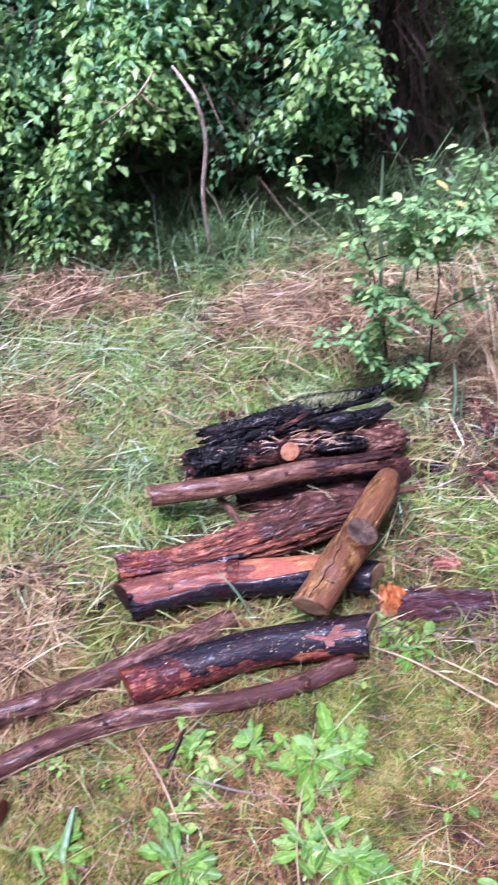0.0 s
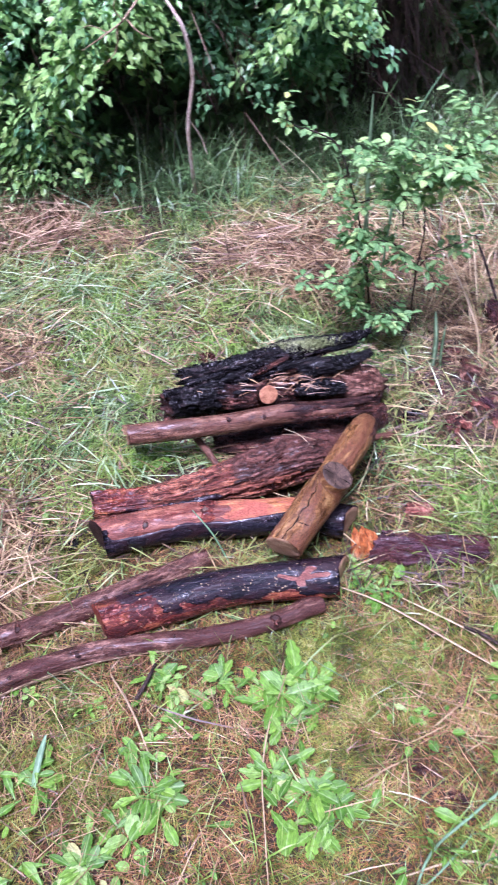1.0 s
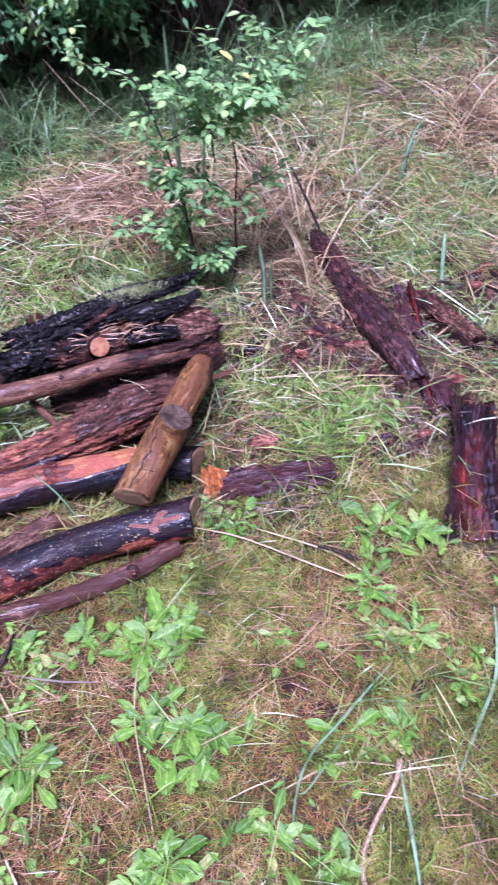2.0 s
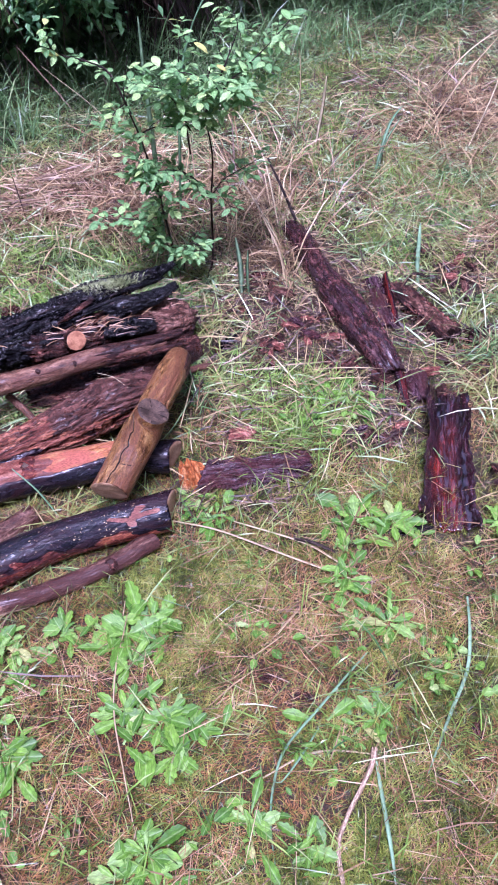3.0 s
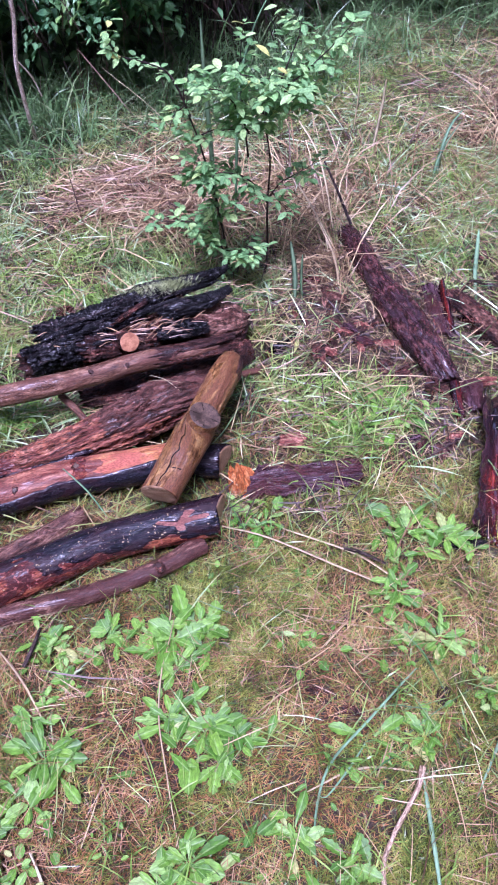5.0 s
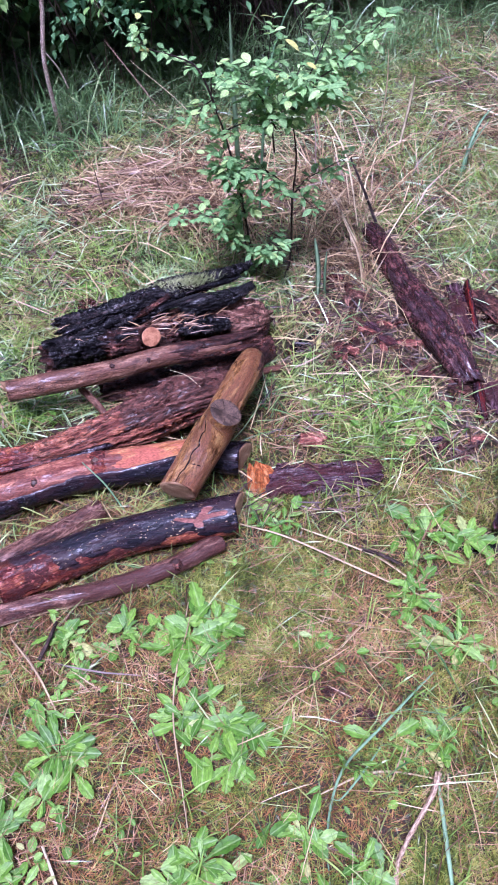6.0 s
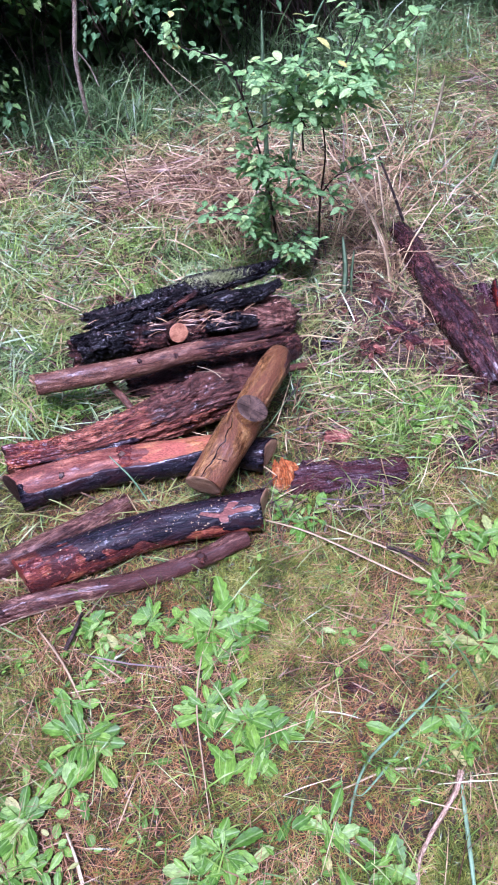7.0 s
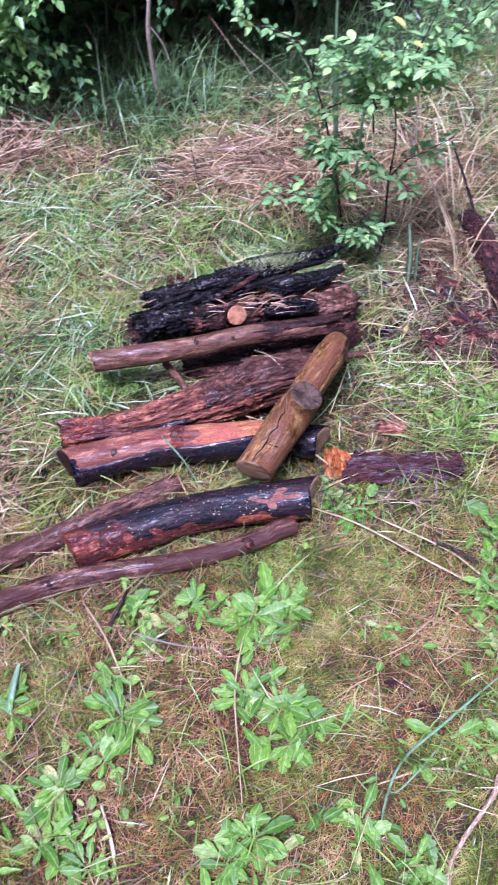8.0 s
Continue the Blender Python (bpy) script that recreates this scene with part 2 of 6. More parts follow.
ORANGE_WOOD = wood("bare_orange_wood", [(0.3, (0.20, 0.06, 0.025)), (0.5, (0.36, 0.15, 0.055)), (0.7, (0.50, 0.27, 0.11))], (0.33, 0.10, 0.06), 8, 40, (0.2, 0.45), 0.5)
WET_ROT = wood("wet_dark_red_bark", [(0.3, (0.010, 0.004, 0.004)), (0.5, (0.040, 0.013, 0.012)), (0.74, (0.15, 0.064, 0.054))], (0.030, 0.014, 0.017), 22, 34, (0.12, 0.32), 0.45, shine=1.0)
PURPLE_BARK = wood("purple_brown_bark", [(0.3, (0.008, 0.004, 0.005)), (0.5, (0.050, 0.022, 0.027)), (0.7, (0.15, 0.085, 0.098))], (0.06, 0.018, 0.018), 9, 60, (0.18, 0.42), 0.9, shine=0.46)
INNER_BARK = wood("deep_red_inner_bark", [(0.3, (0.010, 0.004, 0.005)), (0.5, (0.055, 0.006, 0.005)), (0.7, (0.16, 0.018, 0.010))], (0.016, 0.006, 0.008), 2, 20, (0.1, 0.26), 0.3, shine=0.6)
def trough_bark():
    """The inner side of a fallen slab of bark: wet, near black at the margins, blood red along the middle."""
    m, nt, p = nodes_of("wet_trough_bark")
    a = nt.nodes.new("ShaderNodeAttribute")
    a.attribute_name = "log_co"
    sep = nt.nodes.new("ShaderNodeSeparateXYZ")
    nt.links.new(a.outputs["Vector"], sep.inputs[0])
    streak = noise_tex(nt, stretched(nt, "log_co", 9, 48, 30), 1.0, 6.0, 0.6, 0.5)
    wide = noise_tex(nt, stretched(nt, "log_co", 9, 22, 10), 1.0, 4.0, 0.6, 0.5)
    pos = nt.nodes.new("ShaderNodeMath")
    pos.operation = "MULTIPLY_ADD"
    pos.inputs[1].default_value = 0.07
    nt.links.new(wide, pos.inputs[0])
    nt.links.new(sep.outputs["Y"], pos.inputs[2])
    band = ramp(nt, pos.outputs[0], [(0.045, (0, 0, 0)), (0.062, (1, 1, 1)), (0.096, (1, 1, 1)), (0.118, (0, 0, 0))])
    edge = ramp(nt, streak, [(0.35, (0.004, 0.002, 0.003)), (0.55, (0.020, 0.006, 0.008)), (0.74, (0.08, 0.03, 0.034))])
    core = ramp(nt, streak, [(0.32, (0.018, 0.003, 0.003)), (0.52, (0.075, 0.008, 0.005)), (0.74, (0.20, 0.022, 0.008))])
    some = nt.nodes.new("ShaderNodeMath")
    some.operation = "MULTIPLY"
    nt.links.new(band, some.inputs[0])
    nt.links.new(ramp(nt, noise_tex(nt, stretched(nt, "log_co", 6, 12, 4), 1.0, 4.0, 0.6), [(0.38, (0.2, 0.2, 0.2)), (0.5, (1, 1, 1))]), some.inputs[1])
    low = nt.nodes.new("ShaderNodeMapRange")
    low.inputs["From Min"].default_value, low.inputs["From Max"].default_value = 2.08, 2.20
    nt.links.new(sep.outputs["X"], low.inputs["Value"])
    here = nt.nodes.new("ShaderNodeMath")
    here.operation = "MULTIPLY"
    nt.links.new(some.outputs[0], here.inputs[0])
    nt.links.new(low.outputs[0], here.inputs[1])
    nt.links.new(mixed(nt, here.outputs[0], edge, core), p.inputs["Base Color"])
    p.inputs["Roughness"].default_value = 0.2
    p.inputs["Coat Weight"].default_value, p.inputs["Coat Roughness"].default_value = 0.7, 0.12
    bumped(nt, p, streak, 0.3, 0.004)
    return m


TROUGH_BARK = trough_bark()
SPLINTER = wood("orange_split_wood", [(0.3, (0.22, 0.045, 0.012)), (0.5, (0.50, 0.15, 0.035)), (0.7, (0.62, 0.27, 0.10))], None, 10, 60, (0.4, 0.7), 1.0)
PALE_STICK = wood("pale_dead_stem", [(0.3, (0.30, 0.20, 0.15)), (0.5, (0.56, 0.44, 0.36)), (0.7, (0.74, 0.64, 0.55))], None, 14, 80, (0.5, 0.75), 0.5)
TAN_STICK = wood("tan_twig", [(0.3, (0.10, 0.065, 0.035)), (0.5, (0.32, 0.22, 0.13)), (0.7, (0.52, 0.40, 0.27))], None, 14, 80, (0.5, 0.75), 0.5)
TWIG = wood("dark_twig", [(0.3, (0.008, 0.005, 0.004)), (0.5, (0.028, 0.017, 0.013)), (0.7, (0.08, 0.055, 0.045))], None, 20, 90, (0.4, 0.7), 0.5)
END_ORANGE = end_grain("fresh_cut_end", (0.52, 0.27, 0.14), (0.17, 0.062, 0.03))
END_RED = end_grain("red_cut_end", (0.26, 0.06, 0.035), (0.10, 0.018, 0.012))
END_GREY = end_grain("weathered_cut_end", (0.15, 0.095, 0.065), (0.022, 0.014, 0.010), 0.5)
END_DARK = end_grain("dark_rotten_end", (0.05, 0.022, 0.015), (0.012, 0.005, 0.004), 0.7)
END_TAN = end_grain("tan_cut_end", (0.48, 0.31, 0.19), (0.25, 0.14, 0.07))
SOIL = ground_mat()
MOSS_GRASS = blade_mat("short_grass", [(0.0, (0.012, 0.022, 0.004)), (0.3, (0.055, 0.095, 0.014)), (0.55, (0.15, 0.21, 0.03)), (0.8, (0.28, 0.33, 0.07)), (1.0, (0.50, 0.46, 0.20))], 0.42, 0.2)
CUT_GRASS = blade_mat("cut_green_grass", [(0.0, (0.010, 0.028, 0.009)), (0.25, (0.045, 0.115, 0.032)), (0.5, (0.135, 0.235, 0.068)), (0.72, (0.27, 0.365, 0.13)), (0.9, (0.42, 0.48, 0.22)), (1.0, (0.58, 0.57, 0.34))], 0.38, 0.2, (0.27, 0.285, 0.075), 9.0, 0.42)
PALE_GRASS = blade_mat("pale_wet_grass", [(0.0, (0.10, 0.17, 0.07)), (0.4, (0.26, 0.37, 0.17)), (0.75, (0.44, 0.53, 0.30)), (1.0, (0.66, 0.67, 0.44))], 0.38, 0.2, None, 7.0, 0.4)
TUFT = blade_mat("bright_grass", [(0.0, (0.035, 0.08, 0.012)), (0.5, (0.17, 0.29, 0.045)), (1.0, (0.36, 0.46, 0.12))], 0.4, 0.2)
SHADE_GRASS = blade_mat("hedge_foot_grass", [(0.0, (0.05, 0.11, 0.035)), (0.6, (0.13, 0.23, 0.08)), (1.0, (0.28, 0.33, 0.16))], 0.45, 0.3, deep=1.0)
DARK_TWIGS = blade_mat("dead_hedge_twigs", [(0.0, (0.012, 0.008, 0.006)), (0.6, (0.06, 0.032, 0.022)), (1.0, (0.22, 0.15, 0.11))], 0.6, 0.0, None, 14.0, 0.2)
# twig tints taken down to near black, to carry the hedge gap's shade
GAP_SHADE_STEMS = blade_mat("shade_black_stems", [(0.0, (0.006, 0.004, 0.003)), (0.7, (0.022, 0.012, 0.009)), (1.0, (0.09, 0.055, 0.04))], 0.7, 0.0, None, 14.0, 0.15)
MOSS = blade_mat("fine_moss", [(0.0, (0.014, 0.018, 0.003)), (0.3, (0.075, 0.095, 0.012)), (0.55, (0.19, 0.22, 0.03)), (0.78, (0.34, 0.33, 0.065)), (1.0, (0.56, 0.47, 0.19))], 0.5, 0.2)
RUST_MOSS = blade_mat("rusty_moss", [(0.0, (0.035, 0.013, 0.005)), (0.4, (0.20, 0.085, 0.025)), (0.75, (0.42, 0.22, 0.075)), (1.0, (0.62, 0.43, 0.21))], 0.5, 0.2)
LICHEN = blade_mat("grey_moss", [(0.0, (0.12, 0.15, 0.05)), (0.5, (0.32, 0.36, 0.16)), (1.0, (0.60, 0.62, 0.38))], 0.7, 0.1)
STRAW = blade_mat("dry_straw", [(0.0, (0.026, 0.013, 0.006)), (0.25, (0.11, 0.060, 0.029)), (0.5, (0.26, 0.165, 0.080)), (0.75, (0.42, 0.315, 0.155)), (1.0, (0.62, 0.53, 0.31))], 0.55, 0.12, None, 9.0, 0.35)
STALK = blade_mat("dry_stalks", [(0.0, (0.03, 0.014, 0.008)), (0.3, (0.15, 0.085, 0.05)), (0.6, (0.36, 0.24, 0.145)), (1.0, (0.60, 0.47, 0.31))], 0.5, 0.1, None, 9.0, 0.3)
NEEDLE = blade_mat("pine_needles", [(0.0, (0.075, 0.028, 0.013)), (0.5, (0.26, 0.135, 0.058)), (0.85, (0.46, 0.29, 0.145)), (1.0, (0.60, 0.48, 0.29))], 0.5, 0.1, None, 14.0, 0.35)
BUSH_LEAF = blade_mat("hedge_leaves", [(0.0, (0.05, 0.14, 0.065)), (0.4, (0.12, 0.29, 0.13)), (0.75, (0.20, 0.40, 0.175)), (1.0, (0.33, 0.53, 0.21))], 0.42, 0.4, (0.21, 0.40, 0.15), 5.0, 0.6)
SHOOT_LEAF = blade_mat("fresh_hedge_leaves", [(0.0, (0.17, 0.36, 0.11)), (0.5, (0.31, 0.53, 0.16)), (1.0, (0.50, 0.66, 0.22))], 0.45, 0.45)
ROSETTE = leaf_mat("plantain_leaf", [(0.0, (0.06, 0.155, 0.014)), (0.45, (0.105, 0.235, 0.022)), (0.85, (0.17, 0.325, 0.036)), (0.96, (0.22, 0.36, 0.09)), (1.0, (0.36, 0.34, 0.11))], 0.42, 0.22)
SHRUB_LEAF = leaf_mat("shrub_leaf", [(0.0, (0.10, 0.23, 0.07)), (0.5, (0.18, 0.36, 0.125)), (0.85, (0.29, 0.49, 0.17)), (1.0, (0.44, 0.61, 0.20))], 0.55, 0.4)
YOUNG_LEAF = leaf_mat("young_leaf", [(0.0, (0.22, 0.42, 0.13)), (0.85, (0.40, 0.60, 0.22)), (1.0, (0.55, 0.48, 0.12))])
BLUE_BLADE = leaf_mat("wide_grass_blade", [(0.0, (0.14, 0.27, 0.13)), (1.0, (0.28, 0.43, 0.24))], veins=False)
STRAW_ONE = leaf_mat("single_straw", [(0.0, (0.32, 0.23, 0.12)), (0.6, (0.46, 0.37, 0.21)), (1.0, (0.58, 0.50, 0.31))], 0.5, 0.05, False)


# ---- builders ----
def mesh_from(name, verts, faces, mat):
    me = bpy.data.meshes.new(name)
    me.from_pydata([tuple(v) for v in verts], [], faces)
    me.materials.append(mat)
    me.polygons.foreach_set("use_smooth", [True] * len(me.polygons))
    me.update()
    return me


def part(name, me, parent, label="", kind=""):
    ob = new(name, me)
    ob.parent = parent
    return tagged(ob, label, kind=kind)


def thing(name, label, category, place=(0, 0, 0), group=""):
    ob = new(name)
    ob.empty_display_size = 0.05
    ob.location = place
    return tagged(ob, label, category, group)


def spline(pts, n):
    """n points evenly along a smooth line through pts, and the values at them of any further columns."""
    p = np.array(pts, float)
    d = np.r_[0, np.cumsum(np.linalg.norm(np.diff(p[:, :3], axis=0), axis=1))]
    q = np.vstack([2 * p[0] - p[1], p, 2 * p[-1] - p[-2]])
    out = []
    for s in np.linspace(0, d[-1], n):
        i = min(max(int(np.searchsorted(d, s)) - 1, 0), len(p) - 2)
        u = (s - d[i]) / max(d[i + 1] - d[i], 1e-9)
        a, b, c, e = q[i], q[i + 1], q[i + 2], q[i + 3]
        out.append(0.5 * (2 * b + (c - a) * u + (2 * a - 5 * b + 4 * c - e) * u * u + (3 * b - a - 3 * c + e) * u ** 3))
    return np.array(out), d[-1]


def axes(centre):
    """For each point of a line: its tangent, the side that faces -y, and the upper side."""
    t = np.gradient(centre, axis=0)
    t /= np.linalg.norm(t, axis=1)[:, None]
    ref = np.array([0, 0, 1.0]) if abs(t[:, 2].mean()) < 0.8 else np.array([0, 1.0, 0])
    side = np.cross(t, ref)
    side /= np.linalg.norm(side, axis=1)[:, None]
    up = np.cross(side, t)
    if side[:, 1].mean() > 0 and ref[2] > 0:
        side = -side
    return t, side, up


class Round:
    """A round piece of wood along a line of (x, y, z, radius): rings of points with bark relief, from which its skin, bark and ends are cut."""

    def __init__(self, pts, seed, rings=70, around=44, lump=0.06, groove=0.03, along=9.0, freq=2.2, ragged=0.0, slant=(0.0, 0.0), plates=None, nub=None):
        line, self.length = spline(pts, rings)
        self.c, self.r = line[:, :3], line[:, 3]
        self.t, self.side, self.up = axes(self.c)
        self.rings, self.around, self.seed = rings, around, seed
        self.ang = np.linspace(0, 2 * np.pi, around, endpoint=False)
        self.k = np.ones((rings, around))
        self.push = np.zeros((rings, around))
        self.plate = np.zeros((rings, around))
        off = Vector((seed * 7.3, seed * 3.1, seed * 1.7))
        for i in range(rings):
            u = i / (rings - 1) * self.length
            for j, a in enumerate(self.ang):
                ca, sa = math.cos(a), math.sin(a)
                big = noise.noise(Vector((u * 7, ca * 0.9, sa * 0.9)) + off)
                fib = noise.noise(Vector((u * along, ca * freq * 2, sa * freq * 2)) + off * 2)
                fin = noise.noise(Vector((u * along * 4, ca * freq * 6, sa * freq * 6)) + off * 3)
                self.k[i, j] = 1 + lump * big + groove * (1 - 2 * abs(fib)) * 1.2 + groove * 0.7 * fin
                if groove > 0.05:
                    self.k[i, j] += groove * 0.6 * noise.noise(Vector((u * along * 11, ca * freq * 13, sa * freq * 13)) + off)
                if nub:
                    q = Vector((u, ca * self.r[i], sa * self.r[i])) * nub[0]
                    self.k[i, j] += nub[1] / self.r[i] * (noise.noise(q + off) + 0.6 * noise.noise(q * 2.3 + off) - 0.8 * max(0, 0.12 - abs(noise.noise(q * 0.8 - off))) * 5)
                if plates:
                    self.split(i, j, u, ca, sa, plates, off)
                if i == 0:
                    self.push[i, j] = slant[0] * self.r[i] * ca
                elif i == rings - 1:
                    self.push[i, j] = -slant[1] * self.r[i] * ca
                if ragged and i in (0, rings - 1):
                    self.push[i, j] += ragged * (noise.noise(Vector((ca * 3.5, sa * 3.5, i)) + off) + 0.6 * fin) * (1 if i else -1)

    def split(self, i, j, u, ca, sa, plates, off):
        """Wood that has split into long flakes: (flakes round the piece, flakes in a metre, depth, share of tint); each flake lies at a height of its own."""
        count, per, depth, tint = plates
        w = self.ang[j] / (2 * math.pi) * count + 0.9 * noise.noise(Vector((u * 9, ca * 1.5, sa * 1.5)) + off) + 0.35 * noise.noise(Vector((u * 45, ca * 4, sa * 4)) + off)
        strip = math.floor(w)
        row = strip % count
        q = u * per + 7.31 * ((row * 0.618) % 1) + 0.5 * noise.noise(Vector((u * 60, ca * 6, sa * 6)) + off)
        cell = math.floor(q)
        h = (math.sin(row * 127.1 + cell * 311.7 + self.seed * 74.7) * 43758.5453) % 1
        edge = min(w - strip, 1 - w + strip, 0.4 * count / per * 3 * min(q - cell, 1 - q + cell) + 0.08, 0.25) * 4
        self.k[i, j] += depth * ((h - 0.55) * 1.1 - 0.75 * (1 - edge) ** 2)
        self.plate[i, j] = tint * (h - 0.5 - 0.35 * (1 - edge) ** 2)

    def place(self, i, j, extra=0.0, scale=1.0):
        a = self.ang[j % self.around]
        r = self.r[i] * self.k[i, j % self.around] * scale + extra
        return self.c[i] + r * (math.cos(a) * self.side[i] + math.sin(a) * self.up[i]) + self.t[i] * self.push[i, j % self.around] * scale

    def facing(self):
        return np.dot(np.cross(self.side[0], self.up[0]), self.t[0]) > 0

    def tag(self, me, idx):
        at = me.attributes.new("log_co", "FLOAT_VECTOR", "POINT")
        vals = []
        for i, j in idx:
            a = self.ang[j % self.around]
            vals += [i / (self.rings - 1) * self.length + self.seed, self.r[i] * math.cos(a), self.r[i] * math.sin(a)]
        at.data.foreach_set("vector", vals)
        me.attributes.new("flake", "FLOAT", "POINT").data.foreach_set("value", [self.plate[i, j % self.around] for i, j in idx])

    def skin(self, name, mat):
        n, m = self.rings, self.around
        idx = [(i, j) for i in range(n) for j in range(m)]
        verts = [self.place(i, j) for i, j in idx]
        faces = []
        for i in range(n - 1):
            for j in range(m):
                q = (i * m + j, i * m + (j + 1) % m, (i + 1) * m + (j + 1) % m, (i + 1) * m + j)
                faces.append(q if self.facing() else q[::-1])
        me = mesh_from(name, verts, faces, mat)
        self.tag(me, idx)
        return me

    def shell(self, name, mat, keep, thick=0.004):
        """A layer of bark over the wood where keep(s, degrees) is above 0; it thins out at its edge and dips under the wood."""
        n, m = self.rings, self.around
        off = Vector((self.seed * 5.1, 2.0, self.seed * 2.3))
        val = np.zeros((n, m))
        for i in range(n):
            for j in range(m):
                a = self.ang[j]
                s = i / (n - 1)
                deg = (math.degrees(a) + 90) % 360 - 90
                jag = noise.noise(Vector((s * self.length * 11, math.cos(a) * 3.2, math.sin(a) * 3.2)) + off)
                jag += 0.7 * noise.noise(Vector((s * self.length * 38, math.cos(a) * 9, math.sin(a) * 9)) + off)
                val[i, j] = keep(s, deg) + 0.35 * jag
        idx, number, faces = [], {}, []
        for i in range(n - 1):
            for j in range(m):
                cell = ((i, j), (i, (j + 1) % m), (i + 1, (j + 1) % m), (i + 1, j))
                if max(val[c] for c in cell) > 0:
                    for c in cell:
                        if c not in number:
                            number[c] = len(idx)
                            idx.append(c)
                    q = tuple(number[c] for c in cell)
                    faces.append(q if self.facing() else q[::-1])
        # one mesh for each separate patch; the smallest crumbs are left out
        root = list(range(len(idx)))

        def top(a):
            while root[a] != a:
                root[a] = root[root[a]]
                a = root[a]
            return a

        for f in faces:
            for b in f[1:]:
                root[top(f[0])] = top(b)
        patches = {}
        for f in faces:
            patches.setdefault(top(f[0]), []).append(f)
        out = []
        for fs in patches.values():
            if len(fs) < max(24, 0.02 * len(faces)):
                continue
            used = sorted({c for f in fs for c in f})
            back = {c: k for k, c in enumerate(used)}
            sub = [idx[c] for c in used]
            me = mesh_from(name, [self.place(i, j, thick * min(max(val[i, j] * 6, -0.9), 1.0)) for i, j in sub], [tuple(back[c] for c in f) for f in fs], mat)
            self.tag(me, sub)
            out.append(me)
        return out

    def end(self, name, mat, last, hollow=0.0):
        """The face at one end of the piece, a little uneven."""
        i = self.rings - 1 if last else 0
        sign = 1 if last else -1
        m = self.around
        verts, faces, ringv, idx = [], [], [], []
        levels = (1.0, 0.93, 0.75, 0.5, 0.25)
        for lv in levels:
            for j in range(m):
                v = self.place(i, j, 0.0, lv)
                bump = 0.04 * self.r[i] * noise.noise(Vector((v[0] * 60, v[1] * 60, v[2] * 60)))
                inset = (0.0 if lv == 1.0 else sign * (0.05 * self.r[i] - hollow * (1 - lv)) + bump)
                verts.append(v + self.t[i] * inset)
                ringv.append(lv * self.r[i])
        verts.append(self.c[i] + self.t[i] * sign * (0.05 * self.r[i] - hollow))
        ringv.append(0.0)
        for k in range(len(levels) - 1):
            for j in range(m):
                q = (k * m + j, k * m + (j + 1) % m, (k + 1) * m + (j + 1) % m, (k + 1) * m + j)
                faces.append(q[::-1] if (self.facing() != last) else q)
        base = (len(levels) - 1) * m
        for j in range(m):
            q = (base + j, base + (j + 1) % m, len(verts) - 1)
            faces.append(q[::-1] if (self.facing() != last) else q)
        me = mesh_from(name, verts, faces, mat)
        at = me.attributes.new("rings", "FLOAT_VECTOR", "POINT")
        flat = []
        for r in ringv:
            flat += [r * 25, 0.0, 0.0]
        at.data.foreach_set("vector", flat)
        return me


def base_of(pts):
    p = np.array(pts, float)
    return p[:, 0].mean(), p[:, 1].mean(), (p[:, 2] - p[:, 3]).min()


def log_thing(name, label, category, pts, seed, mat, ends, group="", bark=None, **shape):
    """A log or branch as one thing: its wood, its two ends, and bark where it still has some. bark: (material, keep, thickness, label)."""
    at = base_of(pts)
    ob = thing(name, label, category, at, group)
    moved = [(x - at[0], y - at[1], z - at[2], r) for x, y, z, r in pts]
    body = Round(moved, seed, **shape)
    part("wood" if bark else "stem", body.skin("stem", mat), ob)
    for last, e in ((False, ends[0]), (True, ends[1])):
        if e:
            part("cut_end", body.end("cut_end", e, last), ob)
    for b in bark or ():
        for me in body.shell("bark", b[0], b[1], b[2]):
            part("bark", me, ob, b[3])
    return ob, body, at


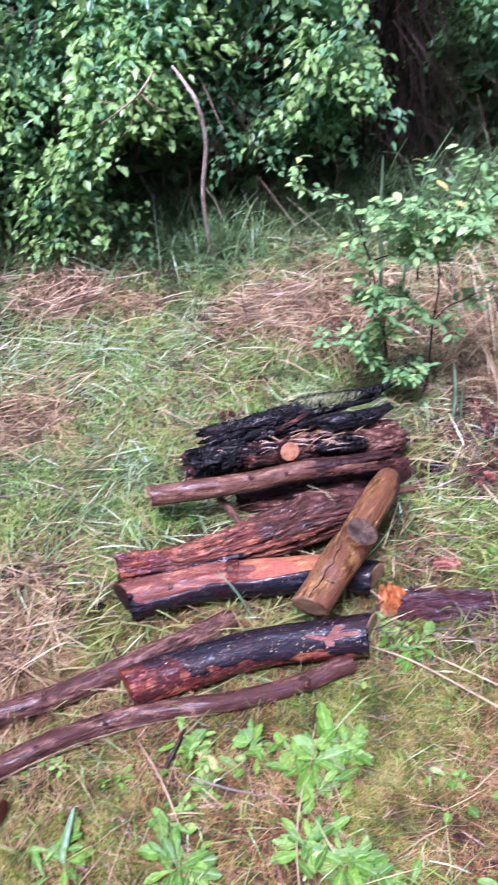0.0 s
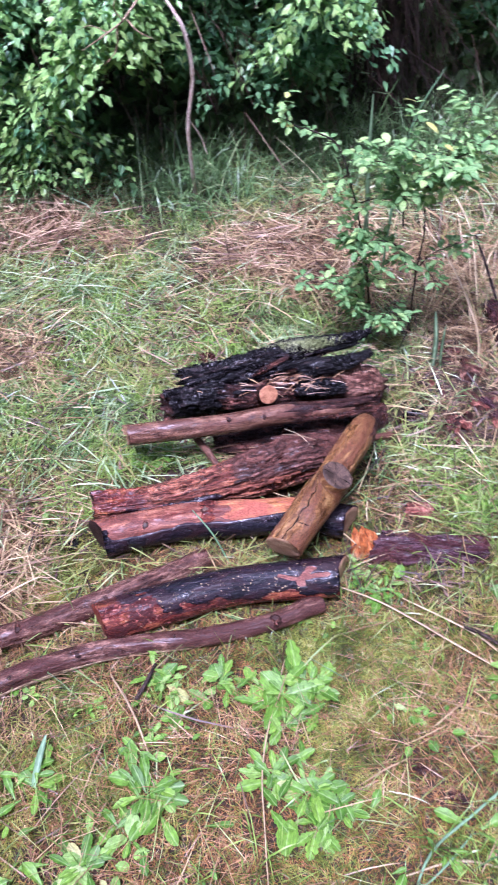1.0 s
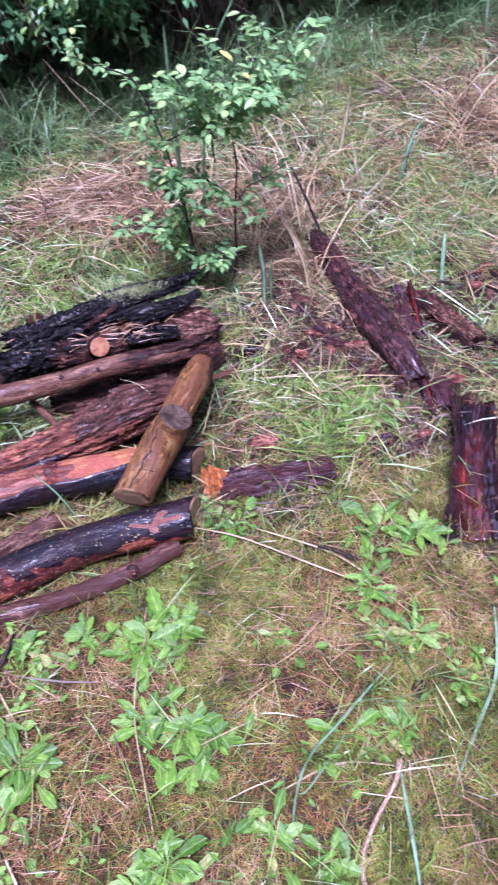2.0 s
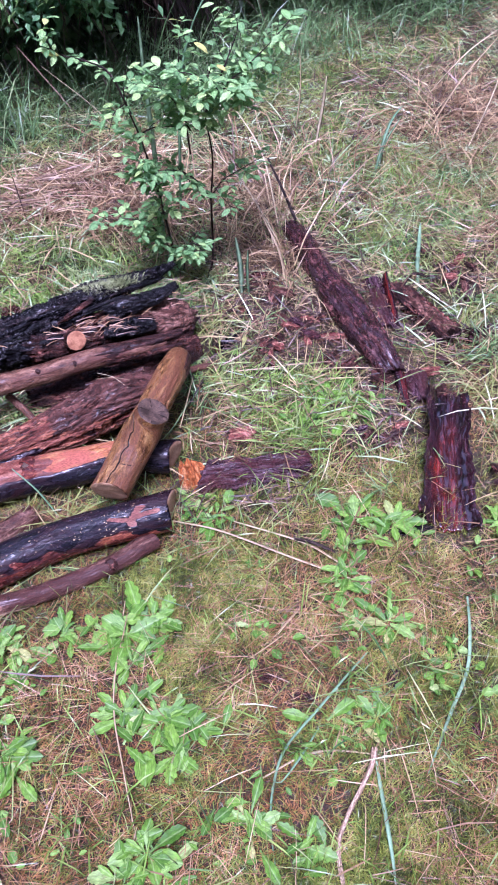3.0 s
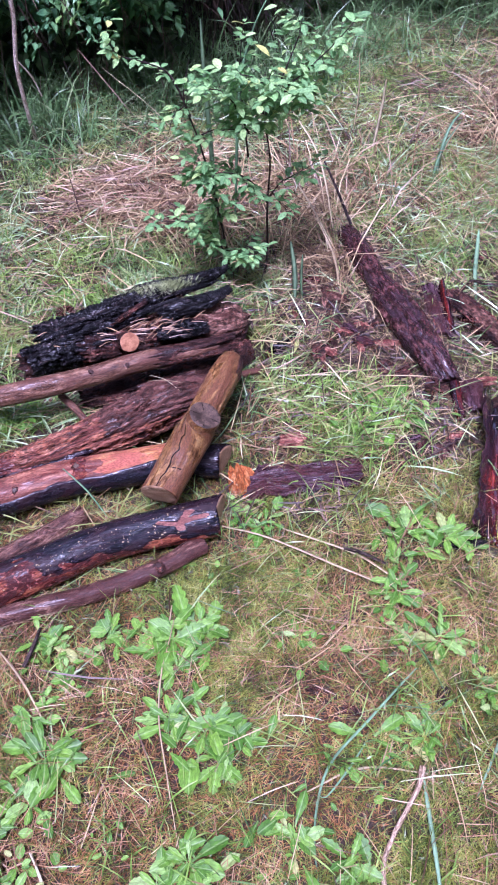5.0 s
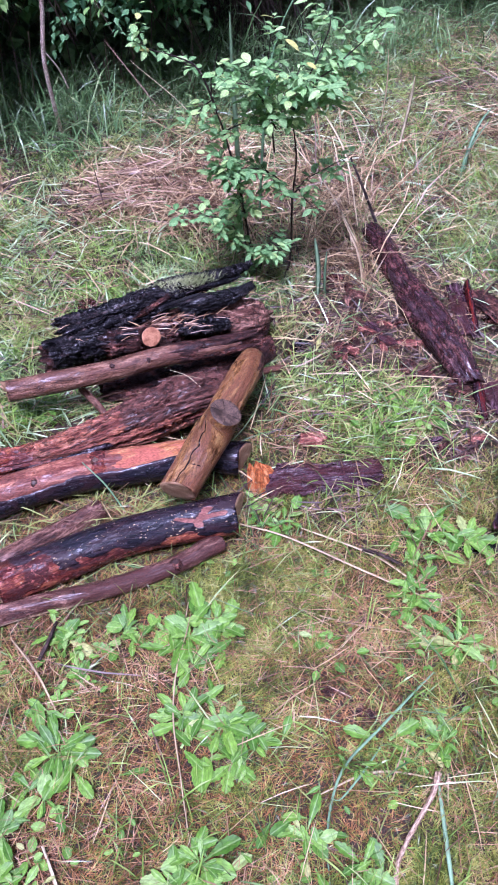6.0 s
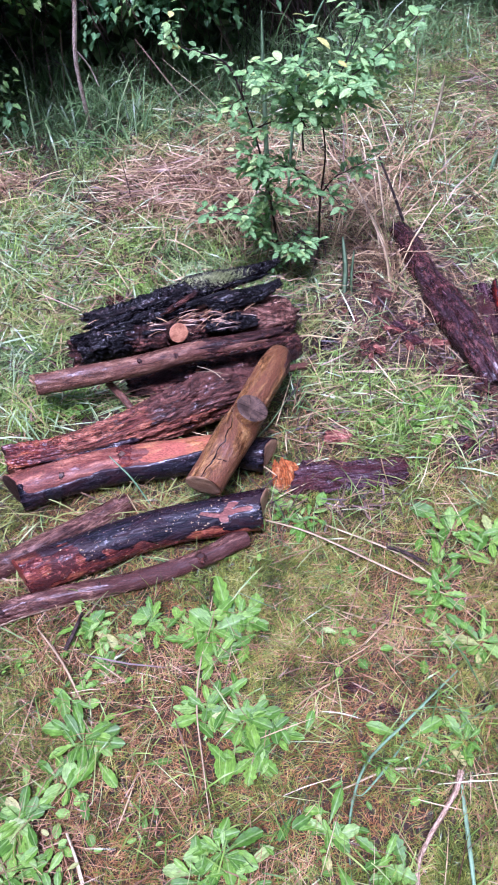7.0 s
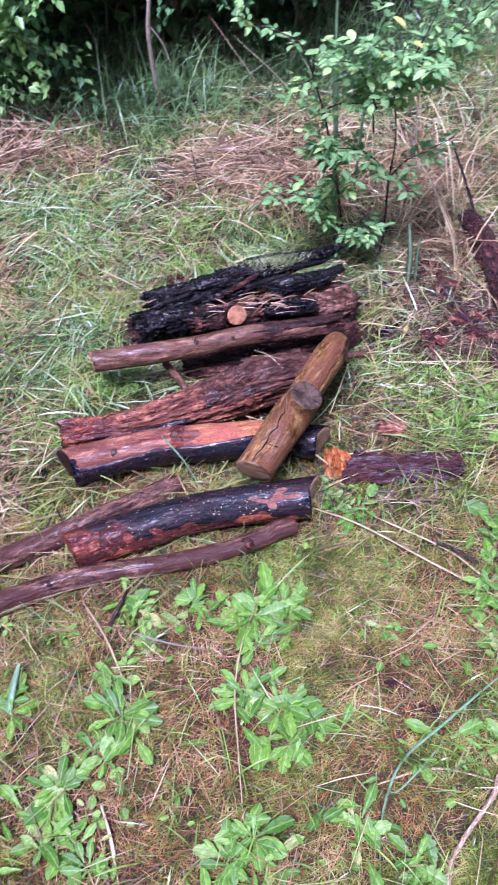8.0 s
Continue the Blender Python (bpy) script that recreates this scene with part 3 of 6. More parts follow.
def slab(name, label, category, corners, seed, mat, thick=0.014, arch=0.02, nu=46, nv=22, lift=0.0, under=None, rag=0.03, groove=0.006, waist=0.0, curl=0.0):
    """A piece of bark, narrower by waist in its middle and rolled up by curl at its first side: a curved, ragged, grooved plate between four corners (start left, start right, end right, end left)."""
    c = np.array(corners, float)
    at = c.mean(axis=0)
    at[2] = c[:, 2].min()
    c = c - at
    off = Vector((seed * 3.3, seed * 1.9, seed))
    length = np.linalg.norm(c[3] - c[0])
    width = np.linalg.norm(c[1] - c[0])
    tops, bots, co = [], [], []
    for i in range(nu):
        for j in range(nv):
            u, v = i / (nu - 1), j / (nv - 1)
            du = rag * (noise.noise(Vector((v * 4, 0.0, 5.0)) + off) + 0.8 * noise.noise(Vector((v * 13, 0.0, 5.0)) + off))
            uu = u + du * (1 if u > 0.5 else -1) * abs(2 * u - 1)
            vv = v + rag * (1.8 * noise.noise(Vector((u * 7, 9.0, 1.0)) + off) + 1.2 * noise.noise(Vector((u * 25, 9.0, 1.0)) + off)) * (2 * v - 1)
            p = c[0] * (1 - uu) * (1 - vv) + c[1] * (1 - uu) * vv + c[2] * uu * vv + c[3] * uu * (1 - vv)
            p = p + (c[0] * (1 - uu) + c[3] * uu - c[1] * (1 - uu) - c[2] * uu) * (0.5 - v) * -waist * math.sin(math.pi * u)
            h = arch * (1 - (2 * v - 1) ** 2) + curl * max(0.0, 1 - v / 0.3) ** 1.5 + groove * (1.2 - 2.2 * abs(noise.noise(Vector((u * length * 7, v * width * 80, 0.0)) + off)) - 1.3 * abs(noise.noise(Vector((u * length * 20, v * width * 170, 7.0)) + off)))
            h += groove * 1.1 * noise.noise(Vector((u * length * 30, v * width * 200, 3.0)) + off) * 0.5 + lift * u
            tops.append(p + np.array((0, 0, h + thick)))
            bots.append(p + np.array((0, 0, h - groove * 0.5 + lift * 0)))
            co += [u * length + seed, v * width, 0.03 * v]
    n = nu * nv
    faces = []
    for i in range(nu - 1):
        for j in range(nv - 1):
            q = (i * nv + j, i * nv + j + 1, (i + 1) * nv + j + 1, (i + 1) * nv + j)
            faces += [q[::-1], tuple(n + k for k in q)]
    rim = [i * nv for i in range(nu)] + [(nu - 1) * nv + j for j in range(1, nv)] + [i * nv + nv - 1 for i in range(nu - 2, -1, -1)] + [j for j in range(nv - 2, 0, -1)]
    for a, b in zip(rim, rim[1:] + rim[:1]):
        faces.append((a, b, n + b, n + a))
    me = mesh_from("plate", tops + bots, faces, mat)
    bm = bmesh.new()
    bm.from_mesh(me)
    bmesh.ops.recalc_face_normals(bm, faces=bm.faces)
    bm.to_mesh(me)
    bm.free()
    attr = me.attributes.new("log_co", "FLOAT_VECTOR", "POINT")
    attr.data.foreach_set("vector", co + co)
    ob = new(name, me)
    ob.location = at
    return tagged(ob, label, category)


def chip(name, label, category, place, size, turn, seed, mat, group=""):
    """A split chip: a bevelled, lumpy sliver that tapers."""
    bm = bmesh.new()
    bmesh.ops.create_cube(bm, size=1.0)
    bmesh.ops.subdivide_edges(bm, edges=bm.edges[:], cuts=4, use_grid_fill=True)
    off = Vector((seed * 2.7, seed * 1.3, seed * 4.1))
    for v in bm.verts:
        end = abs(v.co.x) * 2
        taper = 1 - 0.5 * end ** 2 * (0.5 + 0.5 * math.sin(seed * 9 + v.co.x * 3))
        k = noise.noise(Vector((v.co.x * 1.3, v.co.y * 6, v.co.z * 6)) + off)
        j = noise.noise(Vector((v.co.x * 5, v.co.y * 9, v.co.z * 9)) + off)
        lean = 0.35 * math.sin(seed * 5) * v.co.y
        v.co = Vector((v.co.x * (1 + 0.5 * noise.noise(Vector((1.0, v.co.y * 5, v.co.z * 5)) + off)) + lean * 0.5, v.co.y * taper + 0.22 * k + 0.08 * j, v.co.z * taper * (1 - 0.5 * abs(v.co.y)) + 0.2 * k + 0.14 * j + 0.15 * v.co.x * v.co.x))
        v.co = Vector((v.co.x * size[0], v.co.y * size[1], v.co.z * size[2]))
    me = bpy.data.meshes.new(name)
    bm.to_mesh(me)
    bm.free()
    me.materials.append(mat)
    attr = me.attributes.new("log_co", "FLOAT_VECTOR", "POINT")
    vals = []
    for v in me.vertices:
        vals += [v.co.x + seed, v.co.y, v.co.z]
    attr.data.foreach_set("vector", vals)
    ob = new(name, me)
    ob.matrix_world = pose(place[0], place[1], place[2] + size[2] * 0.4, *turn)
    return tagged(ob, label, category, group)


def ground_z(x, y):
    """Height of the ground: small hummocks, a slight rise towards the hedge."""
    x, y = np.asarray(x, float), np.asarray(y, float)
    s = np.clip((y - 2.0) / 1.4, 0, 1)
    w = np.clip((14 - np.hypot(x, y - 2)) / 10, 0, 1)
    return 0.05 * s * s * (3 - 2 * s) + w * (0.006 * np.sin(3.1 * x + 1.0) * np.sin(2.7 * y) + 0.004 * np.sin(9 * x + 2 * y) + 0.003 * np.sin(17 * y - 5 * x))


def ribbons(name, mat, x, y, length, width, heading, rise, droop, label, lift=0.0, rng=None, kind="stuff", coarse=False):
    """Many blades or straws as one mesh: each leaves the ground at x, y in its heading, rises at an angle and droops over in a curve."""
    n = len(x)
    z = ground_z(x, y) + lift
    dx, dy = np.cos(heading), np.sin(heading)
    tw = rng.uniform(-0.7, 0.7, n)
    wx, wy, wz = -dy * np.cos(tw) * width / 2, dx * np.cos(tw) * width / 2, np.sin(tw) * width / 2
    bend = rng.normal(0, 0.10, n) * length
    steps = ((0.0, 0.0, 0.8), (0.55, 0.3, 0.9), (0.45, 1.0, 0.0)) if coarse else ((0.0, 0.0, 0.65), (0.4, 0.0, 1.0), (0.35, 0.5, 0.8), (0.25, 1.0, 0.0))
    v = np.empty((n, 2 * len(steps) - 1, 3))
    a, b = np.zeros(n), np.zeros(n)
    s = 0.0
    for k, (step, turn, wide) in enumerate(steps):
        a = a + step * length * np.cos(rise - turn * droop)
        b = np.maximum(b + step * length * np.sin(rise - turn * droop), 0.0008 if k else 0.0)
        s += step
        o = bend * s * s
        px, py, pz = x + dx * a - dy * o, y + dy * a + dx * o, z + b
        if k == len(steps) - 1:
            v[:, 2 * k] = np.stack([px, py, pz], 1)
        else:
            for q, e in ((0, 1), (1, -1)):
                v[:, 2 * k + q] = np.stack([px + e * wide * wx, py + e * wide * wy, pz + e * wide * wz], 1)
    return strips(name, mat, v, label, kind)


def strips(name, mat, v, label, kind="stuff", category="grass"):
    """One mesh of many tapering strips, each of five or seven points."""
    n, m = v.shape[0], v.shape[1]
    quads = (m - 3) // 2
    pattern = [c for k in range(quads) for c in (2 * k, 2 * k + 1, 2 * k + 3, 2 * k + 2)] + [m - 3, m - 2, m - 1]
    me = bpy.data.meshes.new(name)
    me.vertices.add(n * m)
    me.vertices.foreach_set("co", v.reshape(-1).astype(np.float32))
    base = np.arange(n)[:, None] * m
    loops = (base + np.array([pattern])).reshape(-1)
    me.loops.add(len(loops))
    me.loops.foreach_set("vertex_index", loops.astype(np.int32))
    me.polygons.add(n * (quads + 1))
    start = (np.arange(n)[:, None] * len(pattern) + np.array([[4 * k for k in range(quads + 1)]])).reshape(-1)
    me.polygons.foreach_set("loop_start", start.astype(np.int32))
    me.polygons.foreach_set("use_smooth", np.ones(n * (quads + 1), bool))
    me.materials.append(mat)
    me.update(calc_edges=True)
    me.validate()
    ob = new(name, me)
    return tagged(ob, label, category, kind=kind)


def near(x, y, spots):
    """How much a place belongs to any of the round or oval spots (x, y, half width, half depth): 0 to 1."""
    best = np.zeros(len(x))
    for cx, cy, rx, ry in spots:
        d = np.hypot((x - cx) / rx, (y - cy) / ry)
        best = np.maximum(best, np.clip(1.5 - d, 0, 1))
    return best


def scatter(rng, n, x0, x1, y0, y1, chance):
    """n places in a field, kept where chance(x, y) allows."""
    xs, ys = [], []
    have = 0
    while have < n:
        x, y = rng.uniform(x0, x1, 2 * n), rng.uniform(y0, y1, 2 * n)
        ok = rng.random(2 * n) < chance(x, y)
        xs.append(x[ok]), ys.append(y[ok])
        have += ok.sum()
        if ok.sum() < n * 0.02:
            break
    return np.concatenate(xs)[:n], np.concatenate(ys)[:n]


# ---- the ground ----
def build_ground():
    def steps(a, b, fine, far):
        out = list(np.arange(a, b, fine))
        step = fine
        lo, hi = [], []
        x = out[-1]
        while x < far:
            step *= 1.5
            x += step
            hi.append(x)
        step, x = fine, out[0]
        while x > -far:
            step *= 1.5
            x -= step
            lo.append(x)
        return np.array(lo[::-1] + out + hi)
    xs, ys = steps(-1.8, 2.8, 0.02, 600), steps(0.1, 5.2, 0.02, 600)
    gx, gy = np.meshgrid(xs, ys)
    gz = ground_z(gx, gy)
    rng = np.random.default_rng(3)
    close = (np.abs(gx) < 3) & (gy > 0) & (gy < 5.3)
    gz = gz + close * rng.normal(0, 0.0022, gz.shape) - 0.004
    nx, ny = len(xs), len(ys)
    v = np.stack([gx, gy, gz], -1).reshape(-1, 3)
    i = np.arange(nx * ny).reshape(ny, nx)
    f = np.stack([i[:-1, :-1], i[:-1, 1:], i[1:, 1:], i[1:, :-1]], -1).reshape(-1, 4)
    me = bpy.data.meshes.new("ground")
    me.vertices.add(len(v))
    me.vertices.foreach_set("co", v.reshape(-1).astype(np.float32))
    me.loops.add(f.size)
    me.loops.foreach_set("vertex_index", f.reshape(-1).astype(np.int32))
    me.polygons.add(len(f))
    me.polygons.foreach_set("loop_start", (np.arange(len(f)) * 4).astype(np.int32))
    me.polygons.foreach_set("use_smooth", np.ones(len(f), bool))
    me.materials.append(SOIL)
    me.update(calc_edges=True)
    me.validate()
    tagged(new("ground", me), "mossy brown soil under grass and straw", "ground", kind="structure")


build_ground()

# bare and strawy spots, lush spots, and where the pile lies: (x, y, half width, half depth)
STRAW_SPOTS = [(-0.64, 2.84, 0.17, 0.17), (0.14, 2.56, 0.19, 0.16), (0.34, 2.42, 0.13, 0.13), (-0.68, 2.06, 0.17, 0.14), (-0.56, 1.33, 0.10, 0.13), (-0.52, 1.2, 0.06, 0.07), (0.40, 2.62, 0.16, 0.2), (0.76, 2.42, 0.17, 0.15), (0.70, 2.08, 0.11, 0.13), (1.7, 2.8, 0.18, 0.22), (-0.35, 2.62, 0.08, 0.07), (1.45, 2.0, 0.1, 0.1)]
LUSH_SPOTS = [(-0.25, 2.3, 0.42, 0.42), (-0.3, 1.75, 0.4, 0.25), (-0.5, 1.72, 0.12, 0.12), (1.15, 2.4, 0.35, 0.5), (1.3, 3.2, 0.5, 0.5), (0.05, 2.05, 0.4, 0.15), (0.65, 1.45, 0.25, 0.2)]
PILE = [(0.14, 1.75, 0.27, 0.09), (0.06, 1.52, 0.28, 0.07), (0.0, 1.37, 0.34, 0.05), (-0.01, 1.18, 0.27, 0.045), (0.48, 1.29, 0.12, 0.05), (0.97, 1.34, 0.08, 0.10), (0.92, 1.20, 0.09, 0.12), (0.84, 1.06, 0.08, 0.07), (0.86, 1.75, 0.06, 0.22), (0.90, 1.52, 0.06, 0.08), (1.07, 1.7, 0.05, 0.12)]
HEAPS = [(-0.66, 2.80, 0.16, 0.16), (-0.56, 2.68, 0.08, 0.08), (0.13, 2.56, 0.12, 0.10), (0.30, 2.44, 0.07, 0.06)]
RNG = np.random.default_rng(11)


def in_view(x, y):
    """The wedge of field before the hedge, with a margin."""
    left, right = x + 0.62 + 0.3 * y, 0.75 + 0.55 * y - x
    return np.clip(np.minimum(left, right) * 2.2 + 1.0, 0, 1)


def off_pile(x, y):
    return (1 - np.clip(near(x, y, PILE) * 2, 0, 0.93)) * (1 - 0.93 * np.clip(near(x, y, BARE_SPOTS) * 2.2, 0, 1))


BARE_SPOTS = [(0.63, 1.68, 0.08, 0.07), (0.80, 1.63, 0.09, 0.07), (0.73, 1.79, 0.09, 0.08), (0.60, 1.87, 0.06, 0.06), (0.66, 2.0, 0.06, 0.07), (0.87, 1.5, 0.07, 0.08), (0.78, 1.33, 0.07, 0.04), (1.24, 1.84, 0.1, 0.07), (0.93, 1.75, 0.07, 0.1), (0.52, 1.75, 0.06, 0.04), (0.47, 1.415, 0.04, 0.03), (0.31, 1.34, 0.05, 0.04), (0.89, 1.85, 0.08, 0.3), (0.45, 1.2, 0.1, 0.03)]


def patchy(x, y, f, seed):
    """Soft blotches, 0 to 1: value noise of two scales, about f * 0.7 blotches in a metre."""
    table = np.random.default_rng(1000 + seed).random((64, 64))
    out = 0.0
    for scale, share in ((0.7, 0.65), (1.9, 0.35)):
        gx, gy = x * f * scale + 200.3, y * f * scale + 200.7
        ix, iy = np.floor(gx).astype(int), np.floor(gy).astype(int)
        u, v = gx - ix, gy - iy
        u, v = u * u * (3 - 2 * u), v * v * (3 - 2 * v)
        a, b = table[ix % 64, iy % 64], table[(ix + 1) % 64, iy % 64]
        c, d = table[ix % 64, (iy + 1) % 64], table[(ix + 1) % 64, (iy + 1) % 64]
        out = out + share * ((a * (1 - u) + b * u) * (1 - v) + (c * (1 - u) + d * u) * v)
    return np.clip((out - 0.5) * 2.4 + 0.5, 0, 1)


def sow(name, mat, n, area, chance, length, width, rise, droop, label, lift=0.0, coarse=False, lean=None, pile=0.012):
    """Scatter blades; with lean, neighbours point much the same way, in swirls that many to a metre."""
    x, y = scatter(RNG, n, *area, chance)
    m = len(x)
    ln = RNG.uniform(*length, m) * RNG.uniform(0.7, 1.2, m)
    head = RNG.uniform(0, 2 * np.pi, m)
    if lean:
        swirl = 2.2 * np.pi * patchy(x, y, lean, 77) + np.pi * (RNG.random(m) < 0.4)
        head = np.where(RNG.random(m) < 0.6, swirl + RNG.normal(0, 0.6, m), head)
    return ribbons(name, mat, x, y, ln, RNG.uniform(*width, m), head, RNG.uniform(*rise, m), RNG.uniform(*droop, m), label,
                   lift + (RNG.uniform(0, 1, m) * pile if lift else 0), RNG, coarse=coarse)


def off_straw(x, y):
    return np.clip(1 - 0.8 * near(x, y, STRAW_SPOTS), 0, 1)


def rusty(x, y):
    """Where the moss has gone brown."""
    return np.clip(patchy(x, y, 5, 21) * 1.9 - 0.62, 0, 1)


FIELD = (-2.3, 3.6, 0.0, 4.6)
sow("rusty_moss", RUST_MOSS, 66000, (-1.0, 1.7, 0.0, 1.7), lambda x, y: in_view(x, y) * np.clip((1.75 - y) * 2.2, 0, 1) * (0.16 + rusty(x, y)) * (0.5 + 0.5 * off_pile(x, y)), (0.012, 0.036), (0.0008, 0.0015), (0.2, 1.3), (0.1, 1.2), "rusty brown moss in patches on the ground", coarse=True, lean=9)
sow("moss", MOSS, 150000, (-1.0, 1.7, 0.0, 2.6), lambda x, y: in_view(x, y) * np.clip((1.6 - y) * 2.5, 0.3 * patchy(x, y, 8, 22), 1) * (1.05 - 0.85 * rusty(x, y)) * np.clip(2.4 * patchy(x, y, 11, 33) - 0.1, 0.3, 1) * off_straw(x, y) * (0.5 + 0.5 * off_pile(x, y)), (0.014, 0.042), (0.0008, 0.0016), (0.3, 1.4), (0.1, 1.2), "fine olive moss between the grass", coarse=True, lean=9)
sow("short_grass", MOSS_GRASS, 110000, FIELD, lambda x, y: in_view(x, y) * (0.5 + 0.5 * off_pile(x, y)) * np.clip(1.5 - 0.5 * y, 0.25, 1) * np.clip(1.9 * patchy(x, y, 8, 1) - 0.45, 0.05, 1) * off_straw(x, y) * (1 - 0.6 * rusty(x, y) * (y < 1.6)),
    (0.02, 0.055), (0.0009, 0.0018), (0.4, 1.4), (0.2, 1.6), "short olive grass covering the ground", coarse=True, lean=8)
sow("cut_grass", CUT_GRASS, 84000, FIELD, lambda x, y: in_view(x, y) * off_pile(x, y) * np.clip((y - 1.05) * 1.2, 0.02, 1) * np.clip(1 - 0.9 * near(x, y, STRAW_SPOTS), 0, 1) * np.clip(2.0 * patchy(x, y, 7, 4) - 0.35, 0.08, 1),
    (0.03, 0.13), (0.0014, 0.0034), (0.0, 0.6), (0.0, 0.8), "long green cut grass lying over the ground", 0.006, lean=5, pile=0.02)
sow("pale_cut_grass", PALE_GRASS, 11000, FIELD, lambda x, y: in_view(x, y) * off_pile(x, y) * np.clip((y - 1.25) * 1.2, 0.0, 1) * np.clip(1 - 0.7 * near(x, y, STRAW_SPOTS), 0, 1) * np.clip(2.4 * patchy(x, y, 6, 52) - 0.8, 0.03, 1),
    (0.05, 0.18), (0.0022, 0.0048), (0.0, 0.35), (0.0, 0.6), "pale wet blades of mown grass lying on top", 0.012, lean=5, pile=0.02)
sow("grass_tuft", TUFT, 32000, FIELD, lambda x, y: in_view(x, y) * off_pile(x, y) * np.clip(near(x, y, LUSH_SPOTS), 0.06, 1) * patchy(x, y, 14, 2) * off_straw(x, y),
    (0.03, 0.09), (0.0015, 0.0035), (0.5, 1.4), (0.3, 1.3), "bright green upright grass in tufts")
sow("dry_straw", STRAW, 34000, FIELD, lambda x, y: in_view(x, y) * off_pile(x, y) * np.clip(near(x, y, STRAW_SPOTS) * 1.2, np.clip((y - 1.1) * 0.2, 0.004, 0.10) * (0.2 + 1.3 * patchy(x, y, 6, 61)) + 0.2 * np.clip((x - 0.8) * 2, 0, 1) * np.clip((y - 1.7) * 2, 0, 1), 1),
    (0.05, 0.18), (0.0014, 0.0036), (-0.02, 0.3), (0.0, 0.35), "dry pinkish straw lying in loose patches", 0.008, lean=4, pile=0.03)
sow("pine_needles", NEEDLE, 22000, FIELD, lambda x, y: in_view(x, y) * off_pile(x, y) * np.clip(1.4 - 0.45 * y, 0.15, 1) * np.clip(1.8 * patchy(x, y, 7, 6) - 0.4, 0.04, 1),
    (0.03, 0.09), (0.0008, 0.0016), (0.0, 0.35), (0.0, 0.3), "reddish brown dead needles scattered on the ground", 0.006, True, lean=6)
# dark litter; the extra patches by the pile stand in for shade between logs
sow("litter_and_shade", DARK_TWIGS, 16000, FIELD, lambda x, y: in_view(x, y) * off_pile(x, y) * np.clip(np.maximum((y - 1.25) * 2, 1.5 * near(x, y, [(0.0, 1.28, 0.3, 0.08), (0.2, 1.3, 0.2, 0.1)])), 0.0, 1) * np.clip(2 * patchy(x, y, 9, 71) - 0.4, 0.05, 1), (0.03, 0.1), (0.002, 0.005), (0.0, 0.4), (0.0, 0.4), "dark stems and litter under the grass, also as shade between the logs", 0.008, True, lean=5, pile=0.03)
sow("rotten_litter", DARK_TWIGS, 3600, (0.4, 1.4, 1.2, 2.2), lambda x, y: np.clip(near(x, y, BARE_SPOTS) + near(x, y, [(0.70, 1.95, 0.14, 0.18), (0.87, 1.7, 0.16, 0.3)]), 0, 1), (0.02, 0.08), (0.0016, 0.005), (0.0, 0.5), (0.0, 0.5), "dark crumbs of rotten wood and stems on the soil", 0.004, True, pile=0.02)
sow("rotten_straw", STRAW, 1500, (0.4, 1.4, 1.2, 2.2), lambda x, y: np.clip(near(x, y, BARE_SPOTS) + near(x, y, [(0.70, 1.95, 0.14, 0.18), (0.87, 1.7, 0.16, 0.3)]), 0, 1), (0.03, 0.13), (0.0012, 0.0028), (0.0, 0.4), (0.0, 0.5), "tan straw among the crumbs of rotten wood", 0.008, True, pile=0.02)
sow("loose_straw", STRAW, 560, (-0.9, 1.5, 0.2, 1.7), lambda x, y: in_view(x, y) * off_pile(x, y), (0.04, 0.14), (0.0012, 0.0022), (0.0, 0.2), (0.0, 0.25), "single tan straws lying over the moss", 0.016)
sow("loose_green_blades", CUT_GRASS, 420, (-0.9, 1.5, 0.2, 1.7), lambda x, y: in_view(x, y) * off_pile(x, y), (0.05, 0.15), (0.0010, 0.0020), (0.0, 0.4), (0.1, 0.6), "single pale green blades lying over the moss", 0.016)
for heap_area, heap_count, heap_long, heap_wide in (((-0.95, -0.35, 2.5, 3.05), 520, (0.07, 0.20), (0.0028, 0.0055)), ((-0.05, 0.45, 2.3, 2.75), 330, (0.05, 0.14), (0.0024, 0.0045))):
    sow("straw_heap", STALK, heap_count, heap_area, lambda x, y: np.clip(near(x, y, HEAPS), 0, 1), heap_long, heap_wide, (-0.05, 0.25), (0.0, 0.4), "thick dry stalks lying in a loose heap", 0.016, lean=2, pile=0.045)
sow("dead_grass", STRAW, 2100, FIELD, lambda x, y: in_view(x, y) * off_pile(x, y) * np.clip(near(x, y, [(0.72, 2.1, 0.2, 0.2), (0.42, 2.42, 0.28, 0.2), (0.85, 2.45, 0.25, 0.25), (1.62, 2.72, 0.25, 0.3), (-0.85, 3.05, 0.25, 0.2)]), 0, 1),
    (0.12, 0.32), (0.002, 0.0045), (0.1, 1.1), (0.4, 1.5), "arching dead stems of last year's grass")
sow("hedge_foot_grass", SHADE_GRASS, 20000, FIELD, lambda x, y: in_view(x, y) * np.clip(1.2 - np.abs(y - 3.28 - 0.35 * np.clip(x, 0, 3)) / 0.55, 0, 1) * (0.3 + patchy(x, y, 5, 3)) * (1 - 0.9 * near(x, y, HEAPS)),
    (0.08, 0.34), (0.002, 0.006), (0.5, 1.4), (0.3, 1.6), "long dark grass at the foot of the hedge")
OUTSIDE = lambda x, y: 1 - np.clip(in_view(x, y) * 1.1, 0, 1) * np.clip(y * 20 + 1, 0, 1)
